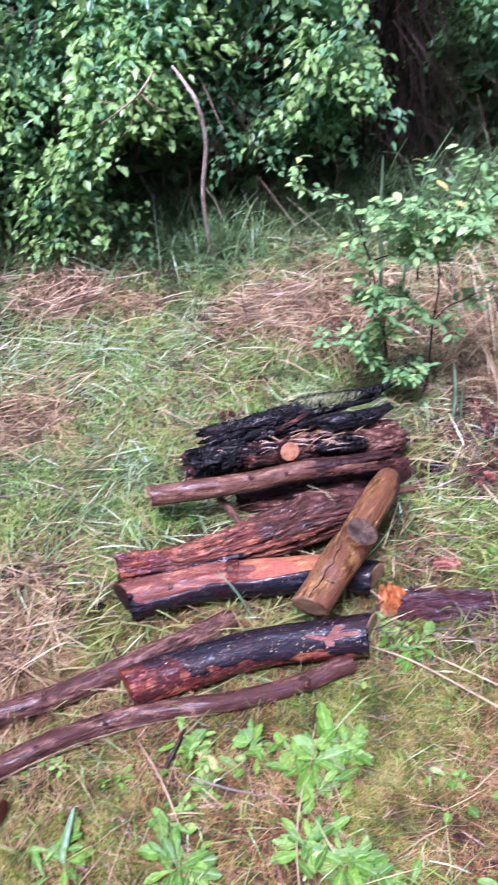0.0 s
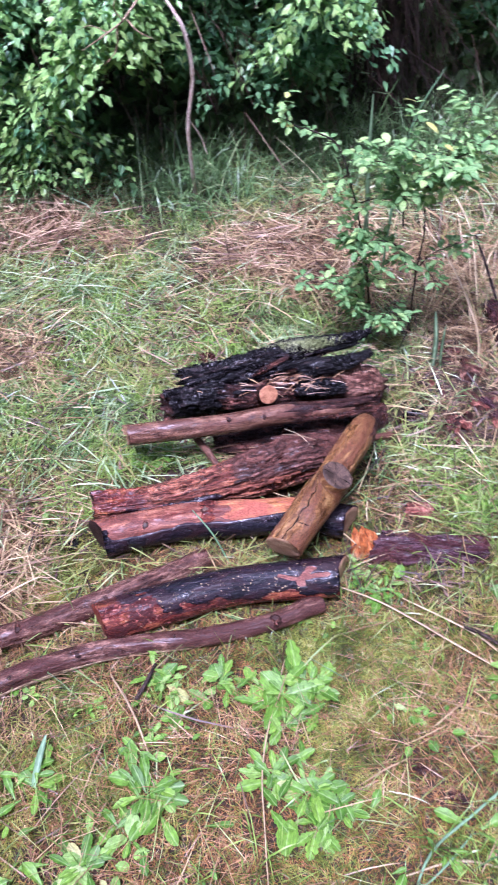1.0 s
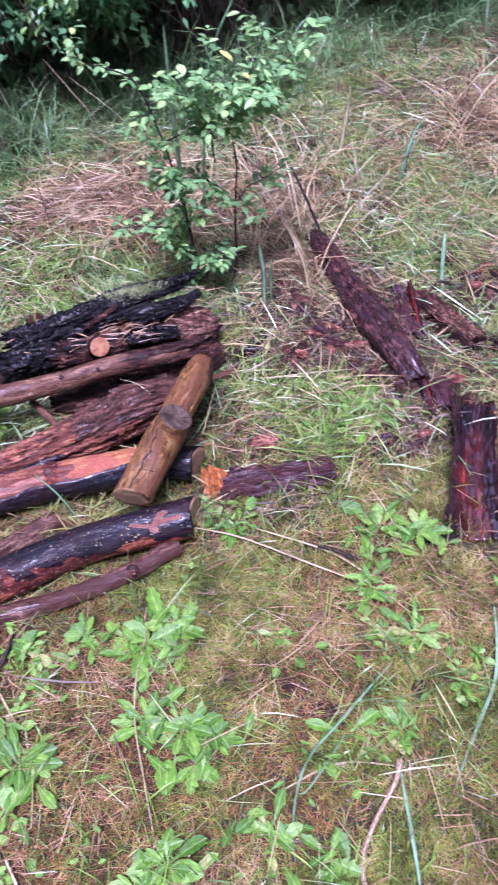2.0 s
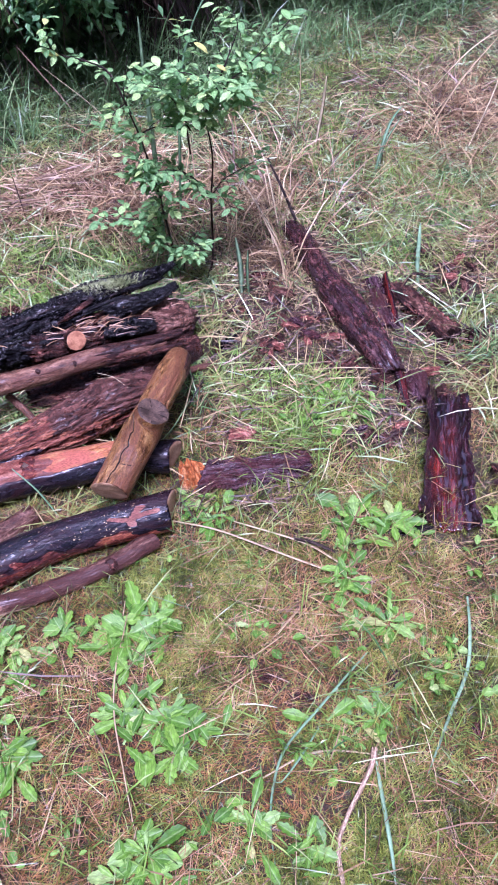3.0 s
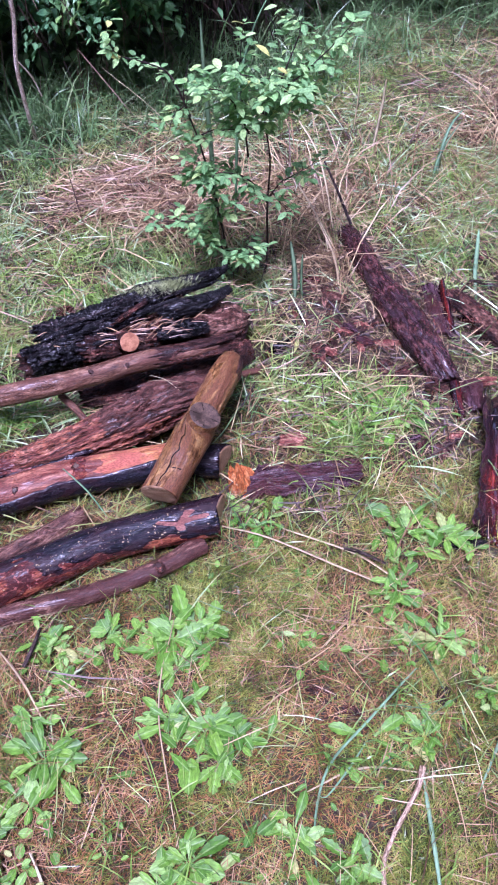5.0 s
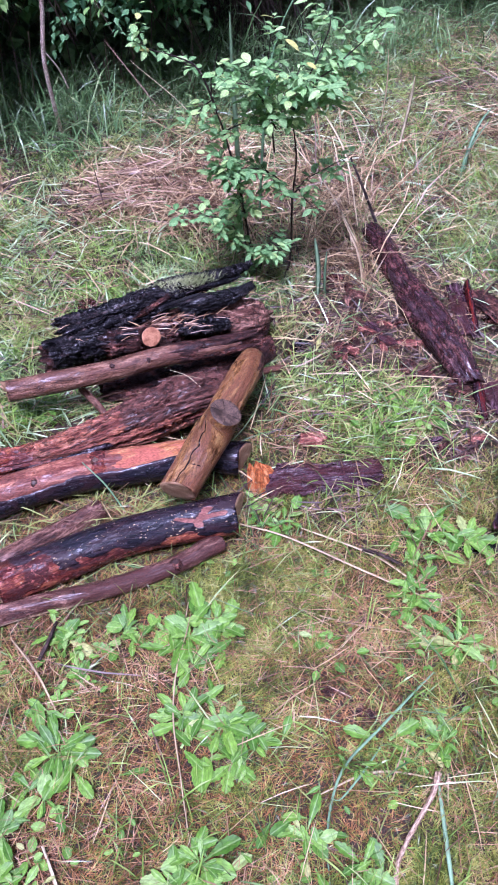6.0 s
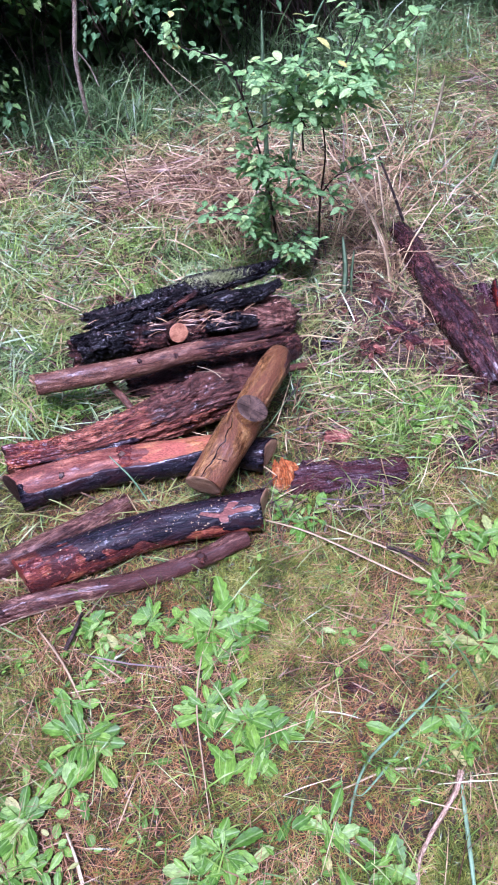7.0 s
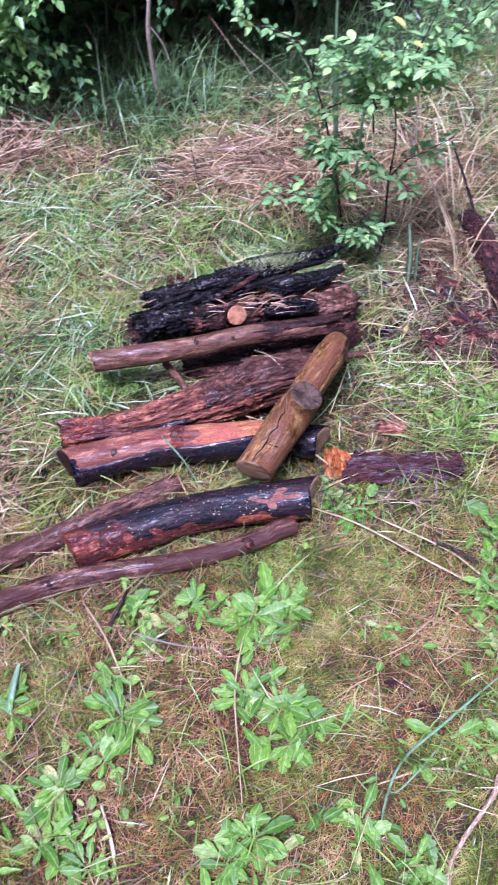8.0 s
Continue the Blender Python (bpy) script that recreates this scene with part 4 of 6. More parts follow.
sow("outer_grass", CUT_GRASS, 46000, (-6.5, 7.2, -5.0, 8.5), OUTSIDE, (0.06, 0.18), (0.006, 0.013), (0.1, 1.2), (0.2, 1.3), "green meadow grass around the clearing", coarse=True, lean=3)
sow("outer_moss", MOSS, 56000, (-6.5, 7.2, -5.0, 8.5), OUTSIDE, (0.05, 0.12), (0.009, 0.018), (0.05, 0.6), (0.1, 0.9), "olive and tan low growth around the clearing", coarse=True)
sow("outer_straw", STRAW, 9000, (-6.5, 7.2, -5.0, 8.5), lambda x, y: OUTSIDE(x, y) * np.clip(2 * patchy(x, y, 2, 66) - 0.5, 0.05, 1), (0.08, 0.18), (0.004, 0.008), (0.0, 0.4), (0.0, 0.5), "dry straw in patches around the clearing", 0.01, True, lean=3)
# dark stems sown here to put the overhanging trees' shade into the grass
sow("far_shade_litter", DARK_TWIGS, 6000, (0.5, 2.6, 2.5, 4.4), lambda x, y: np.clip((y - 2.5) * 1.5, 0, 1) * patchy(x, y, 5, 41), (0.05, 0.16), (0.002, 0.0045), (0.0, 0.5), (0.0, 0.5), "brown dead stems, dark to stand in for shade by the hedge", 0.02, True)


# ---- the wood pile ----
def keep_front_log(s, deg):
    left = (s - 0.2) / 0.3 + (deg - 70) / 110 - 0.25 * math.sin(s * 40)
    low = (deg - 20 + 26 * (s - 0.45) + 7 * math.sin(s * 23) + 6 * math.sin(s * 61)) / 40
    v = max(-1.0, min(1.0, left, low))
    for (s0, d0), (s1, d1), w in (((0.75, 72), (0.83, 54), 0.07), ((0.83, 54), (0.88, 86), 0.08), ((0.86, 62), (0.94, 66), 0.10), ((0.83, 54), (0.835, 40), 0.07)):
        ax, ay, bx, by = s0 * 7, d0 / 40, s1 * 7, d1 / 40
        px, py = s * 7, deg / 40
        u = max(0, min(1, ((px - ax) * (bx - ax) + (py - ay) * (by - ay)) / ((bx - ax) ** 2 + (by - ay) ** 2)))
        d = math.hypot(px - ax - u * (bx - ax), py - ay - u * (by - ay))
        v = min(v, (d - w * 1.5) * 6)
    return v


PILE_GROUP = "logs of the wood pile"
front_log, front_body, front_at = log_thing(
    "log", "wet log with black bark peeling off red wood, lying on grass", "log",
    [(-0.266, 1.121, 0.045, 0.043), (-0.14, 1.158, 0.045, 0.043), (-0.014, 1.19, 0.045, 0.041), (0.121, 1.205, 0.045, 0.041), (0.244, 1.21, 0.046, 0.043)], 1, RED_WOOD,
    (END_RED, END_TAN), PILE_GROUP, [(TAN_PINK, lambda s, d: min((s - 0.73) * 10, (d - 22) / 20, (105 - d) / 20, 0.5), 0.0009, "dull pink under-bark"), (WET_BARK, keep_front_log, 0.0017, "glossy wet black bark with pale flecks")], rings=150, around=96, lump=0.06, groove=0.018, freq=2.0, slant=(0.25, 0.55))


def keep_half_log(s, deg):
    edge = 38 + (30 * min(max((s - 0.5) / 0.2, 0), 1)) - 7 * math.sin(s * 11)
    whole = (s - 0.80 - 0.0006 * abs(deg - 60)) * 9
    return max(-1.0, min(1.0, max((edge - deg) / 14, whole, (0.035 - s) * 30 if deg < 70 else -1.0)))


half_log, half_body, half_at = log_thing("log", "half-peeled log, pink orange wood above wet black bark", "log",
          [(-0.287, 1.346, 0.046, 0.044), (-0.185, 1.369, 0.046, 0.043), (-0.062, 1.387, 0.045, 0.041), (0.069, 1.388, 0.044, 0.041), (0.174, 1.391, 0.042, 0.038), (0.282, 1.367, 0.04, 0.037)], 2, PINK_WOOD,
          (END_DARK, END_TAN), PILE_GROUP, [(WET_BARK, keep_half_log, 0.003, "wet black bark on the lower side"), (ORANGE_WOOD, lambda s, d: min((s - 0.5) * 6, (0.82 - s) * 8, (d - 38) / 20, 0.5), 0.0012, "bare orange wood"), (RED_WOOD, lambda s, d: min((0.025 - abs(s - 0.435)) * 30, (d - 20) / 20, 0.5), 0.002, "dark red collar round the knots")], rings=130, around=80, lump=0.07, groove=0.018, freq=1.8, slant=(0.55, 0.6))
log_thing("rotten_log", "fibrous reddish rotten log with deep splits, leaning on the pile", "log",
          [(-0.31, 1.444, 0.045, 0.032), (-0.194, 1.452, 0.045, 0.034), (-0.061, 1.476, 0.05, 0.040), (0.075, 1.513, 0.058, 0.050), (0.18, 1.545, 0.068, 0.054), (0.26, 1.57, 0.062, 0.045), (0.33, 1.59, 0.055, 0.03)], 3, FIBROUS,
          (END_DARK, END_DARK), PILE_GROUP, [(RUSSET, lambda s, d: min((s - 0.50) * 7, (d - 20 - 90 * (0.75 - s)) / 25, 0.8), 0.004, "rough red brown bark"), (RED_WOOD, lambda s, d: min((0.17 - s) * 8, (d - 8) / 30, 0.6), 0.0016, "wet purple pink skin"), (WET_BARK, lambda s, d: min((s - 0.12) * 9, (0.42 - s) * 9, (24 - d) / 20, 0.8), 0.003, "black bark left on the flank")],
          rings=260, around=140, lump=0.16, groove=0.06, along=6, freq=3.4, ragged=0.012, plates=(26, 6, 0.17, 0.75), nub=(75, 0.0028))
log_thing("rotten_log", "dark rotten log lying low inside the pile", "log",
          [(-0.02, 1.648, 0.028, 0.026), (0.108, 1.655, 0.032, 0.032), (0.36, 1.675, 0.040, 0.036)], 4, ROTTEN, (END_DARK, END_DARK), PILE_GROUP, rings=150, around=80, lump=0.35, groove=0.1, along=14, freq=2.6, ragged=0.02, plates=(14, 8, 0.2, 0.9), nub=(60, 0.005))
log_thing("rotten_log", "thick rotten log with crumbling red wood, under charred logs", "log",
          [(-0.155, 1.775, 0.055, 0.045), (0.0, 1.785, 0.06, 0.056), (0.2, 1.80, 0.062, 0.06), (0.33, 1.81, 0.063, 0.062), (0.395, 1.817, 0.063, 0.055), (0.425, 1.82, 0.063, 0.036), (0.434, 1.821, 0.063, 0.012)], 5, ROTTEN, (END_DARK, END_DARK), PILE_GROUP,
          [(CRUST, lambda s, d: min((s - 0.7) * 8, (d - 10) / 25, (150 - d) / 25, 0.8), 0.004, "crumbling tan red wood")], rings=150, around=90, lump=0.2, groove=0.08, along=12, freq=2.6, ragged=0.02, plates=(18, 14, 0.10, 0.5), nub=(80, 0.004))
pole, pole_body, pole_at = log_thing("pole", "straight brown pole with a splintered end, resting on the pile", "pole",
          [(-0.237, 1.606, 0.118, 0.0255), (-0.12, 1.612, 0.123, 0.0255), (0.017, 1.624, 0.128, 0.025), (0.113, 1.641, 0.13, 0.0245), (0.22, 1.652, 0.132, 0.0235), (0.30, 1.660, 0.129, 0.018), (0.375, 1.672, 0.122, 0.009)], 6, POLE_BARK, (END_TAN, END_DARK), PILE_GROUP,
          [(ROTTEN, lambda s, d: min((s - 0.66) * 7, 0.6), 0.0012, "torn dark fibres")],
          rings=170, around=64, lump=0.08, groove=0.03, along=7, freq=1.9, slant=(0.45, 0), ragged=0.012)


def splintered_end():
    """The torn end of the pole: long dark fibres in a bundle."""
    ob = thing("split_wood", "dark torn length of split fibrous wood", "split wood", (0.21, 1.652, 0.10), PILE_GROUP)
    rng = random.Random(5)
    for k in range(7):
        a = k / 7 * 2 * math.pi
        r0, r1 = 0.013, 0.018
        y, z = r0 * math.cos(a), 0.03 + r0 * math.sin(a)
        ln = rng.uniform(0.12, 0.18)
        pts = [(0, y, z, 0.011), (ln * 0.5, y * 1.2 + 0.004, z + 0.003, 0.010), (ln, r1 * math.cos(a) + 0.015, 0.03 + r1 * math.sin(a) + rng.uniform(-0.005, 0.005), 0.003)]
        b = Round(pts, 60 + k, rings=26, around=12, lump=0.25, groove=0.15, along=20)
        part("splinter", b.skin("splinter", ROTTEN if k % 3 else POLE_BARK), ob)


splintered_end()


def forked_log():
    """The trunk rises to a sawn face; a limb goes on behind it, low over the pile."""
    trunk = [(0.127, 1.257, 0.098, 0.040), (0.160, 1.298, 0.110, 0.0405), (0.193, 1.336, 0.128, 0.041), (0.221, 1.358, 0.156, 0.041), (0.239, 1.365, 0.184, 0.037), (0.250, 1.361, 0.210, 0.0345)]
    ob, body, at = log_thing("forked_log", "olive brown forked log with a long crack, lying across the others", "log", trunk, 7, OLIVE_BARK, (END_TAN, None), PILE_GROUP,
                             rings=110, around=76, lump=0.07, groove=0.03, along=6, freq=2.2, slant=(0.25, 0))
    part("cut_end", body.end("cut_end", END_GREY, True, 0.005), ob, "dark weathered grey sawn face")
    limb = [(0.190, 1.345, 0.112, 0.030), (0.235, 1.405, 0.126, 0.034), (0.287, 1.485, 0.138, 0.034), (0.325, 1.550, 0.136, 0.034), (0.352, 1.603, 0.128, 0.026), (0.366, 1.628, 0.122, 0.008)]
    arm = Round([(x - at[0], y - at[1], z - at[2], r) for x, y, z, r in limb], 8, rings=90, around=64, lump=0.1, groove=0.045, along=7, ragged=0.004, plates=(9, 7, 0.07, 0.5))
    side = part("limb", arm.skin("limb", OLIVE_BARK), ob)
    part("torn_end", arm.end("torn_end", END_DARK, True), side, "dark torn end")
    for me in arm.shell("bark", ROTTEN, lambda s, d: min((s - 0.72) * 6, (35 - d) / 30, 0.6), 0.003):
        part("bark", me, side, "dark rotten bark")
    # the drying crack: a dark split that wanders along the upper flank to the sawn face
    pts = []
    for i in range(0, 108, 6):
        deg = 92 - 4 * i / 56 + 3 * math.sin(i * 0.21) + 2.5 * math.sin(i * 0.53)
        pts.append((*body.place(i, int(deg / 360 * body.around), -0.0006), 0.0008 + 0.0012 * math.sin(math.pi * min(1.0, (i + 6) / 112)) ** 0.7))
    part("crack", Round(pts, 9, rings=130, around=8, lump=0.5).skin("crack", CHAR), ob, "dark drying crack")
    pts = [(*body.place(28 + k, int((80 - 10 * k) / 360 * body.around), -0.0006), 0.0012) for k in range(4)]
    part("crack", Round(pts, 9, rings=20, around=6, lump=0.3).skin("crack", CHAR), ob, "short cross crack")
    # checks that run in from the rim of the sawn face
    i, rng = body.rings - 1, random.Random(3)
    for k in range(9):
        j = int((k + rng.uniform(-0.3, 0.3)) * body.around / 9)
        inner = rng.uniform(0.1, 0.55)
        pts = [(*(body.place(i, j, 0.0, 0.96 + (inner - 0.96) * q / 3) + body.t[i] * (0.0022 - 0.005 * (0.04 + (1 - inner) * q / 3))), 0.0006 - 0.00015 * q) for q in range(4)]
        part("crack", Round(pts, 30 + k, rings=12, around=6, lump=0.4).skin("crack", CHAR), ob, "radial crack")


forked_log()

CHARRED = "charred logs"
log_thing("charred_log", "black charred log with cracked surface on top of the pile", "log",
          [(-0.103, 1.785, 0.142, 0.019), (0.024, 1.807, 0.15, 0.025), (0.14, 1.829, 0.158, 0.024), (0.22, 1.85, 0.160, 0.021), (0.27, 1.86, 0.158, 0.012)], 10, CHAR, (CHAR, CHAR), CHARRED,
          rings=170, around=80, lump=0.4, groove=0.16, along=22, freq=2.8, ragged=0.025, plates=(8, 15, 0.24, 1.0), nub=(110, 0.0038))
log_thing("charred_log", "mossy black charred log lying along the top", "log",
          [(0.11, 1.858, 0.150, 0.014), (0.18, 1.872, 0.156, 0.022), (0.26, 1.88, 0.160, 0.024), (0.335, 1.893, 0.162, 0.019), (0.372, 1.905, 0.165, 0.013), (0.405, 1.920, 0.168, 0.007)], 23, CHAR, (CHAR, CHAR), CHARRED,
          rings=140, around=70, lump=0.4, groove=0.16, along=22, freq=2.6, ragged=0.02, plates=(8, 15, 0.24, 1.0), nub=(110, 0.0038))
log_thing("charred_branch", "charred forked branch between the burnt logs", "branch",
          [(-0.09, 1.77, 0.125, 0.013), (0.0, 1.778, 0.128, 0.017), (0.10, 1.795, 0.135, 0.015), (0.17, 1.80, 0.142, 0.009)], 24, CHAR, (CHAR, CHAR), CHARRED, rings=70, around=32, lump=0.35, groove=0.2, along=22, ragged=0.01)
log_thing("charred_branch", "thin charred branch sticking out of the pile", "branch",
          [(-0.153, 1.749, 0.126, 0.009), (-0.09, 1.752, 0.128, 0.013), (-0.02, 1.757, 0.135, 0.017), (0.063, 1.768, 0.138, 0.02)], 11, CHAR, (END_DARK, None), CHARRED, rings=90, around=40, lump=0.3, groove=0.12, along=18, ragged=0.004, plates=(8, 15, 0.24, 1.0), nub=(110, 0.0038))
log_thing("charred_branch", "tapered black branch end resting on the pile", "branch",
          [(0.20, 1.79, 0.15, 0.022), (0.275, 1.793, 0.156, 0.021), (0.34, 1.808, 0.16, 0.018), (0.395, 1.832, 0.168, 0.011)], 12, CHAR, (None, CHAR), CHARRED, rings=80, around=50, lump=0.25, groove=0.1, along=18, ragged=0.006, plates=(9, 30, 0.25, 0.8))
log_thing("charred_branch", "blackened burnt wood wedged between the logs", "branch",
          [(0.19, 1.745, 0.122, 0.018), (0.25, 1.75, 0.124, 0.022), (0.32, 1.752, 0.120, 0.012)], 13, CHAR, (CHAR, None), CHARRED, rings=70, around=44, lump=0.4, groove=0.12, along=20, ragged=0.01, plates=(8, 15, 0.24, 1.0), nub=(110, 0.0038))
log_thing("log", "brown log with a freshly sawn orange end", "log",
          [(0.088, 1.765, 0.105, 0.022), (0.102, 1.728, 0.132, 0.0225), (0.117, 1.690, 0.158, 0.0235)], 14, ROTTEN, (END_DARK, END_ORANGE), PILE_GROUP, rings=60, around=50, lump=0.08, groove=0.03)
log_thing("rotten_log", "short red brown rotten log under charred branches", "log",
          [(-0.13, 1.735, 0.10, 0.03), (-0.03, 1.735, 0.115, 0.03), (0.09, 1.737, 0.118, 0.028)], 22, ROTTEN, (END_DARK, END_DARK), PILE_GROUP, [(CHAR, lambda s, d: min((0.5 - s) * 3 + 0.2, 0.5), 0.004, "charred black crust")], rings=110, around=64, lump=0.3, groove=0.1, along=16, ragged=0.02, plates=(10, 26, 0.25, 0.8), nub=(60, 0.005))
log_thing("log", "dark stub of wood at the end of the pile", "log",
          [(0.36, 1.70, 0.045, 0.04), (0.40, 1.715, 0.047, 0.036), (0.425, 1.72, 0.05, 0.026)], 15, ROTTEN, (END_DARK, END_DARK), PILE_GROUP, rings=50, around=40, lump=0.2, groove=0.08, ragged=0.01)
log_thing("stick", "pale peeled stick end poking from the pile", "stick", [(0.36, 1.63, 0.046, 0.009), (0.42, 1.655, 0.03, 0.009), (0.448, 1.66, 0.022, 0.008)], 16, POLE_BARK, (None, END_TAN), rings=30, around=18)
log_thing("stick", "short pale broken stick leaning under the pole", "stick", [(-0.07, 1.63, 0.075, 0.009), (-0.035, 1.59, 0.05, 0.009), (-0.012, 1.557, 0.03, 0.008)], 17, POLE_BARK, (END_TAN, END_TAN), rings=40, around=18, lump=0.15, ragged=0.004)
log_thing("stick", "broken pale stick lying in the pile", "stick", [(0.12, 1.60, 0.09, 0.007), (0.20, 1.598, 0.098, 0.008), (0.262, 1.603, 0.106, 0.009)], 18, ROTTEN, (None, END_TAN), rings=40, around=18, lump=0.15, ragged=0.004)
long_branch, long_body, long_at = log_thing("curved_branch", "long curved brown branch lying in the grass", "branch",
          [(-0.573, 0.951, 0.024, 0.022), (-0.51, 0.976, 0.025, 0.023), (-0.406, 1.024, 0.025, 0.023), (-0.296, 1.059, 0.024, 0.022), (-0.182, 1.078, 0.022, 0.020), (-0.065, 1.087, 0.021, 0.020), (0.054, 1.108, 0.021, 0.0195),
           (0.127, 1.129, 0.022, 0.020), (0.165, 1.146, 0.024, 0.021), (0.203, 1.157, 0.023, 0.018)], 19, BROWN_BARK, (END_TAN, END_DARK), PILE_GROUP, [(TAN_STICK, lambda s, d: min((4 - d) / 14, (d + 34) / 14, (0.66 - s) * 6, (s - 0.06) * 9, 0.3) - 0.05, 0.0012, "pale stripe where the bark has worn off")], rings=190, around=60, lump=0.16, groove=0.045, along=6, freq=2.0, ragged=0.004)
side_branch, side_body, side_at = log_thing("curved_branch", "curved brown branch ending beside the front log", "branch",
          [(-0.69, 0.99, 0.026, 0.027), (-0.611, 1.043, 0.027, 0.026), (-0.532, 1.087, 0.027, 0.026), (-0.42, 1.124, 0.027, 0.025), (-0.306, 1.173, 0.026, 0.025), (-0.187, 1.226, 0.026, 0.023), (-0.11, 1.262, 0.026, 0.022), (-0.047, 1.294, 0.026, 0.021)],
          20, BROWN_BARK, (END_DARK, END_RED), PILE_GROUP, rings=170, around=48, lump=0.16, groove=0.045, along=6, freq=2.0, ragged=0.006)
log_thing("log", "short red brown log lying in the grass", "log", [(-0.74, 0.94, 0.03, 0.03), (-0.579, 0.904, 0.03, 0.03), (-0.489, 0.882, 0.03, 0.028)], 21, POLE_BARK, (END_DARK, END_RED), PILE_GROUP, rings=60, around=44, lump=0.08, groove=0.03, ragged=0.004)


def split_piece():
    """A torn wedge of orange wood: upright flakes of uneven height, leaning together."""
    ob = thing("split_wood", "bright orange torn piece of split wood in the grass", "split wood", (0.318, 1.325, 0.0))
    rng = random.Random(12)
    for k in range(13):
        dx, dy = rng.uniform(-0.020, 0.022), rng.uniform(-0.022, 0.016)
        tall = rng.uniform(0.03, 0.062) * (1.1 - abs(dx) * 14)
        pts = [(dx * 1.2 + 0.004, dy - 0.012, -0.004, 0.0095), (dx, dy, tall * 0.55, 0.0085), (dx * 0.8 - 0.006, dy + 0.012, tall, rng.uniform(0.0012, 0.004))]
        part("splinter", Round(pts, 71 + k, rings=26, around=14, lump=0.45, groove=0.25, along=40, freq=2.5, ragged=0.005).skin("splinter", SPLINTER), ob)


split_piece()


def crumbs():
    """Pale flecks on the front log's wet bark, partly standing in for wet glints."""
    rng = random.Random(8)
    verts, faces = [], []
    b = front_body
    for k in range(250):
        s = min(max(rng.gauss(0.62, 0.24), 0.02), 0.98)
        deg = rng.gauss(70, 28)
        i = int(s * (b.rings - 1))
        j = int(deg / 360 * b.around) % b.around
        p = b.place(i, j, 0.0042)
        n = len(verts)
        r = 0.0004 + 0.0016 * rng.random() ** 3
        a = rng.uniform(0, 6.3)
        t, u = b.t[i], (math.cos(b.ang[j]) * b.side[i] + math.sin(b.ang[j]) * b.up[i])
        w = np.cross(t, u)
        for q in range(4):
            e = a + q * math.pi / 2
            verts.append(p + r * (math.cos(e) * t * (1.7 if k % 3 == 0 else 1) + math.sin(e) * w))
        verts.append(p + u * r * 0.8)
        faces += [(n, n + 1, n + 4), (n + 1, n + 2, n + 4), (n + 2, n + 3, n + 4), (n + 3, n, n + 4)]
    part("seed_fleck", mesh_from("seed_fleck", verts, faces, STRAW_ONE), front_log, "pale flecks on the wet bark, partly painted wet glints", "stuff")


crumbs()


def knots(ob, b, spots, mat, face):
    """Branch knots that stand proud of a log: (place along it, degrees round it, radius)."""
    for s, deg, r in spots:
        i, j = int(s * (b.rings - 1)), int(deg / 360 * b.around)
        p, q = b.place(i, j, -0.006), b.place(i, j, 0.22 * r)
        body = Round([(*p, r * 1.5), (*(p * 0.5 + q * 0.5), r * 1.1), (*q, r * 0.55)], 90 + i, rings=14, around=20, lump=0.5, groove=0.2)
        k = part("knot", body.skin("knot", mat), ob, "dark round branch knot")
        part("knot_face", body.end("knot_face", face, True), k)


knots(half_log, half_body, ((0.185, 60, 0.008), (0.43, 88, 0.010)), ROTTEN, END_GREY)
knots(pole, pole_body, ((0.41, 70, 0.007), (0.555, 50, 0.006)), ROTTEN, END_DARK)
knots(long_branch, long_body, ((0.35, 70, 0.006), (0.6, 85, 0.005), (0.86, 80, 0.010), (0.18, 75, 0.006)), ROTTEN, END_DARK)
knots(side_branch, side_body, ((0.4, 70, 0.008), (0.66, 60, 0.006)), ROTTEN, END_DARK)

# ---- rotten wood beside the pile ----
slab("bark_piece", "flat purple brown piece of wet bark in the grass", "bark", [(0.318, 1.268, 0.004), (0.365, 1.352, 0.004), (0.606, 1.326, 0.004), (0.588, 1.248, 0.004)], 1, PURPLE_BARK, 0.010, 0.014, 120, 60, groove=0.006, rag=0.045)
slab("bark_slab", "long curved slab of glossy deep red bark", "bark", [(0.950, 1.430, 0.046), (1.050, 1.385, 0.044), (0.900, 0.998, 0.024), (0.772, 1.066, 0.026)], 2, TROUGH_BARK, 0.010, -0.030, 120, 60, groove=0.004, rag=0.05, waist=0.16, curl=0.026)
log_thing("rotten_log", "wet dark red rotten log with flaking bark", "log",
          [(0.834, 2.20, 0.034, 0.028), (0.838, 2.07, 0.042, 0.035), (0.846, 1.93, 0.045, 0.038), (0.858, 1.80, 0.048, 0.044), (0.872, 1.67, 0.048, 0.044), (0.886, 1.57, 0.044, 0.038), (0.898, 1.505, 0.036, 0.028)], 31, WET_ROT, (END_DARK, END_DARK), "",
          [(PURPLE_BARK, lambda s, d: min((d - 60) / 40, (150 - d) / 40, -0.2), 0.004, "loose wet purple grey bark")], rings=240, around=110, lump=0.34, groove=0.05, along=9, freq=2.2, ragged=0.02, plates=(5, 6, 0.06, 0.3), nub=(22, 0.0026))
log_thing("rotten_log", "short rough rotten log with orange fibres", "log",
          [(1.03, 1.83, 0.032, 0.024), (1.066, 1.72, 0.034, 0.029), (1.105, 1.60, 0.034, 0.030)], 32, CRUST, (END_DARK, END_DARK), "",
          [(ROTTEN, lambda s, d: max(min((42 - d) / 30, 0.6), min((d - 118) / 30, 0.6), (0.16 - s) * 5), 0.004, "dark crumbling bark")], rings=110, around=70, lump=0.2, groove=0.07, along=14, freq=2.6, ragged=0.02, plates=(18, 10, 0.14, 0.7), nub=(95, 0.0035))
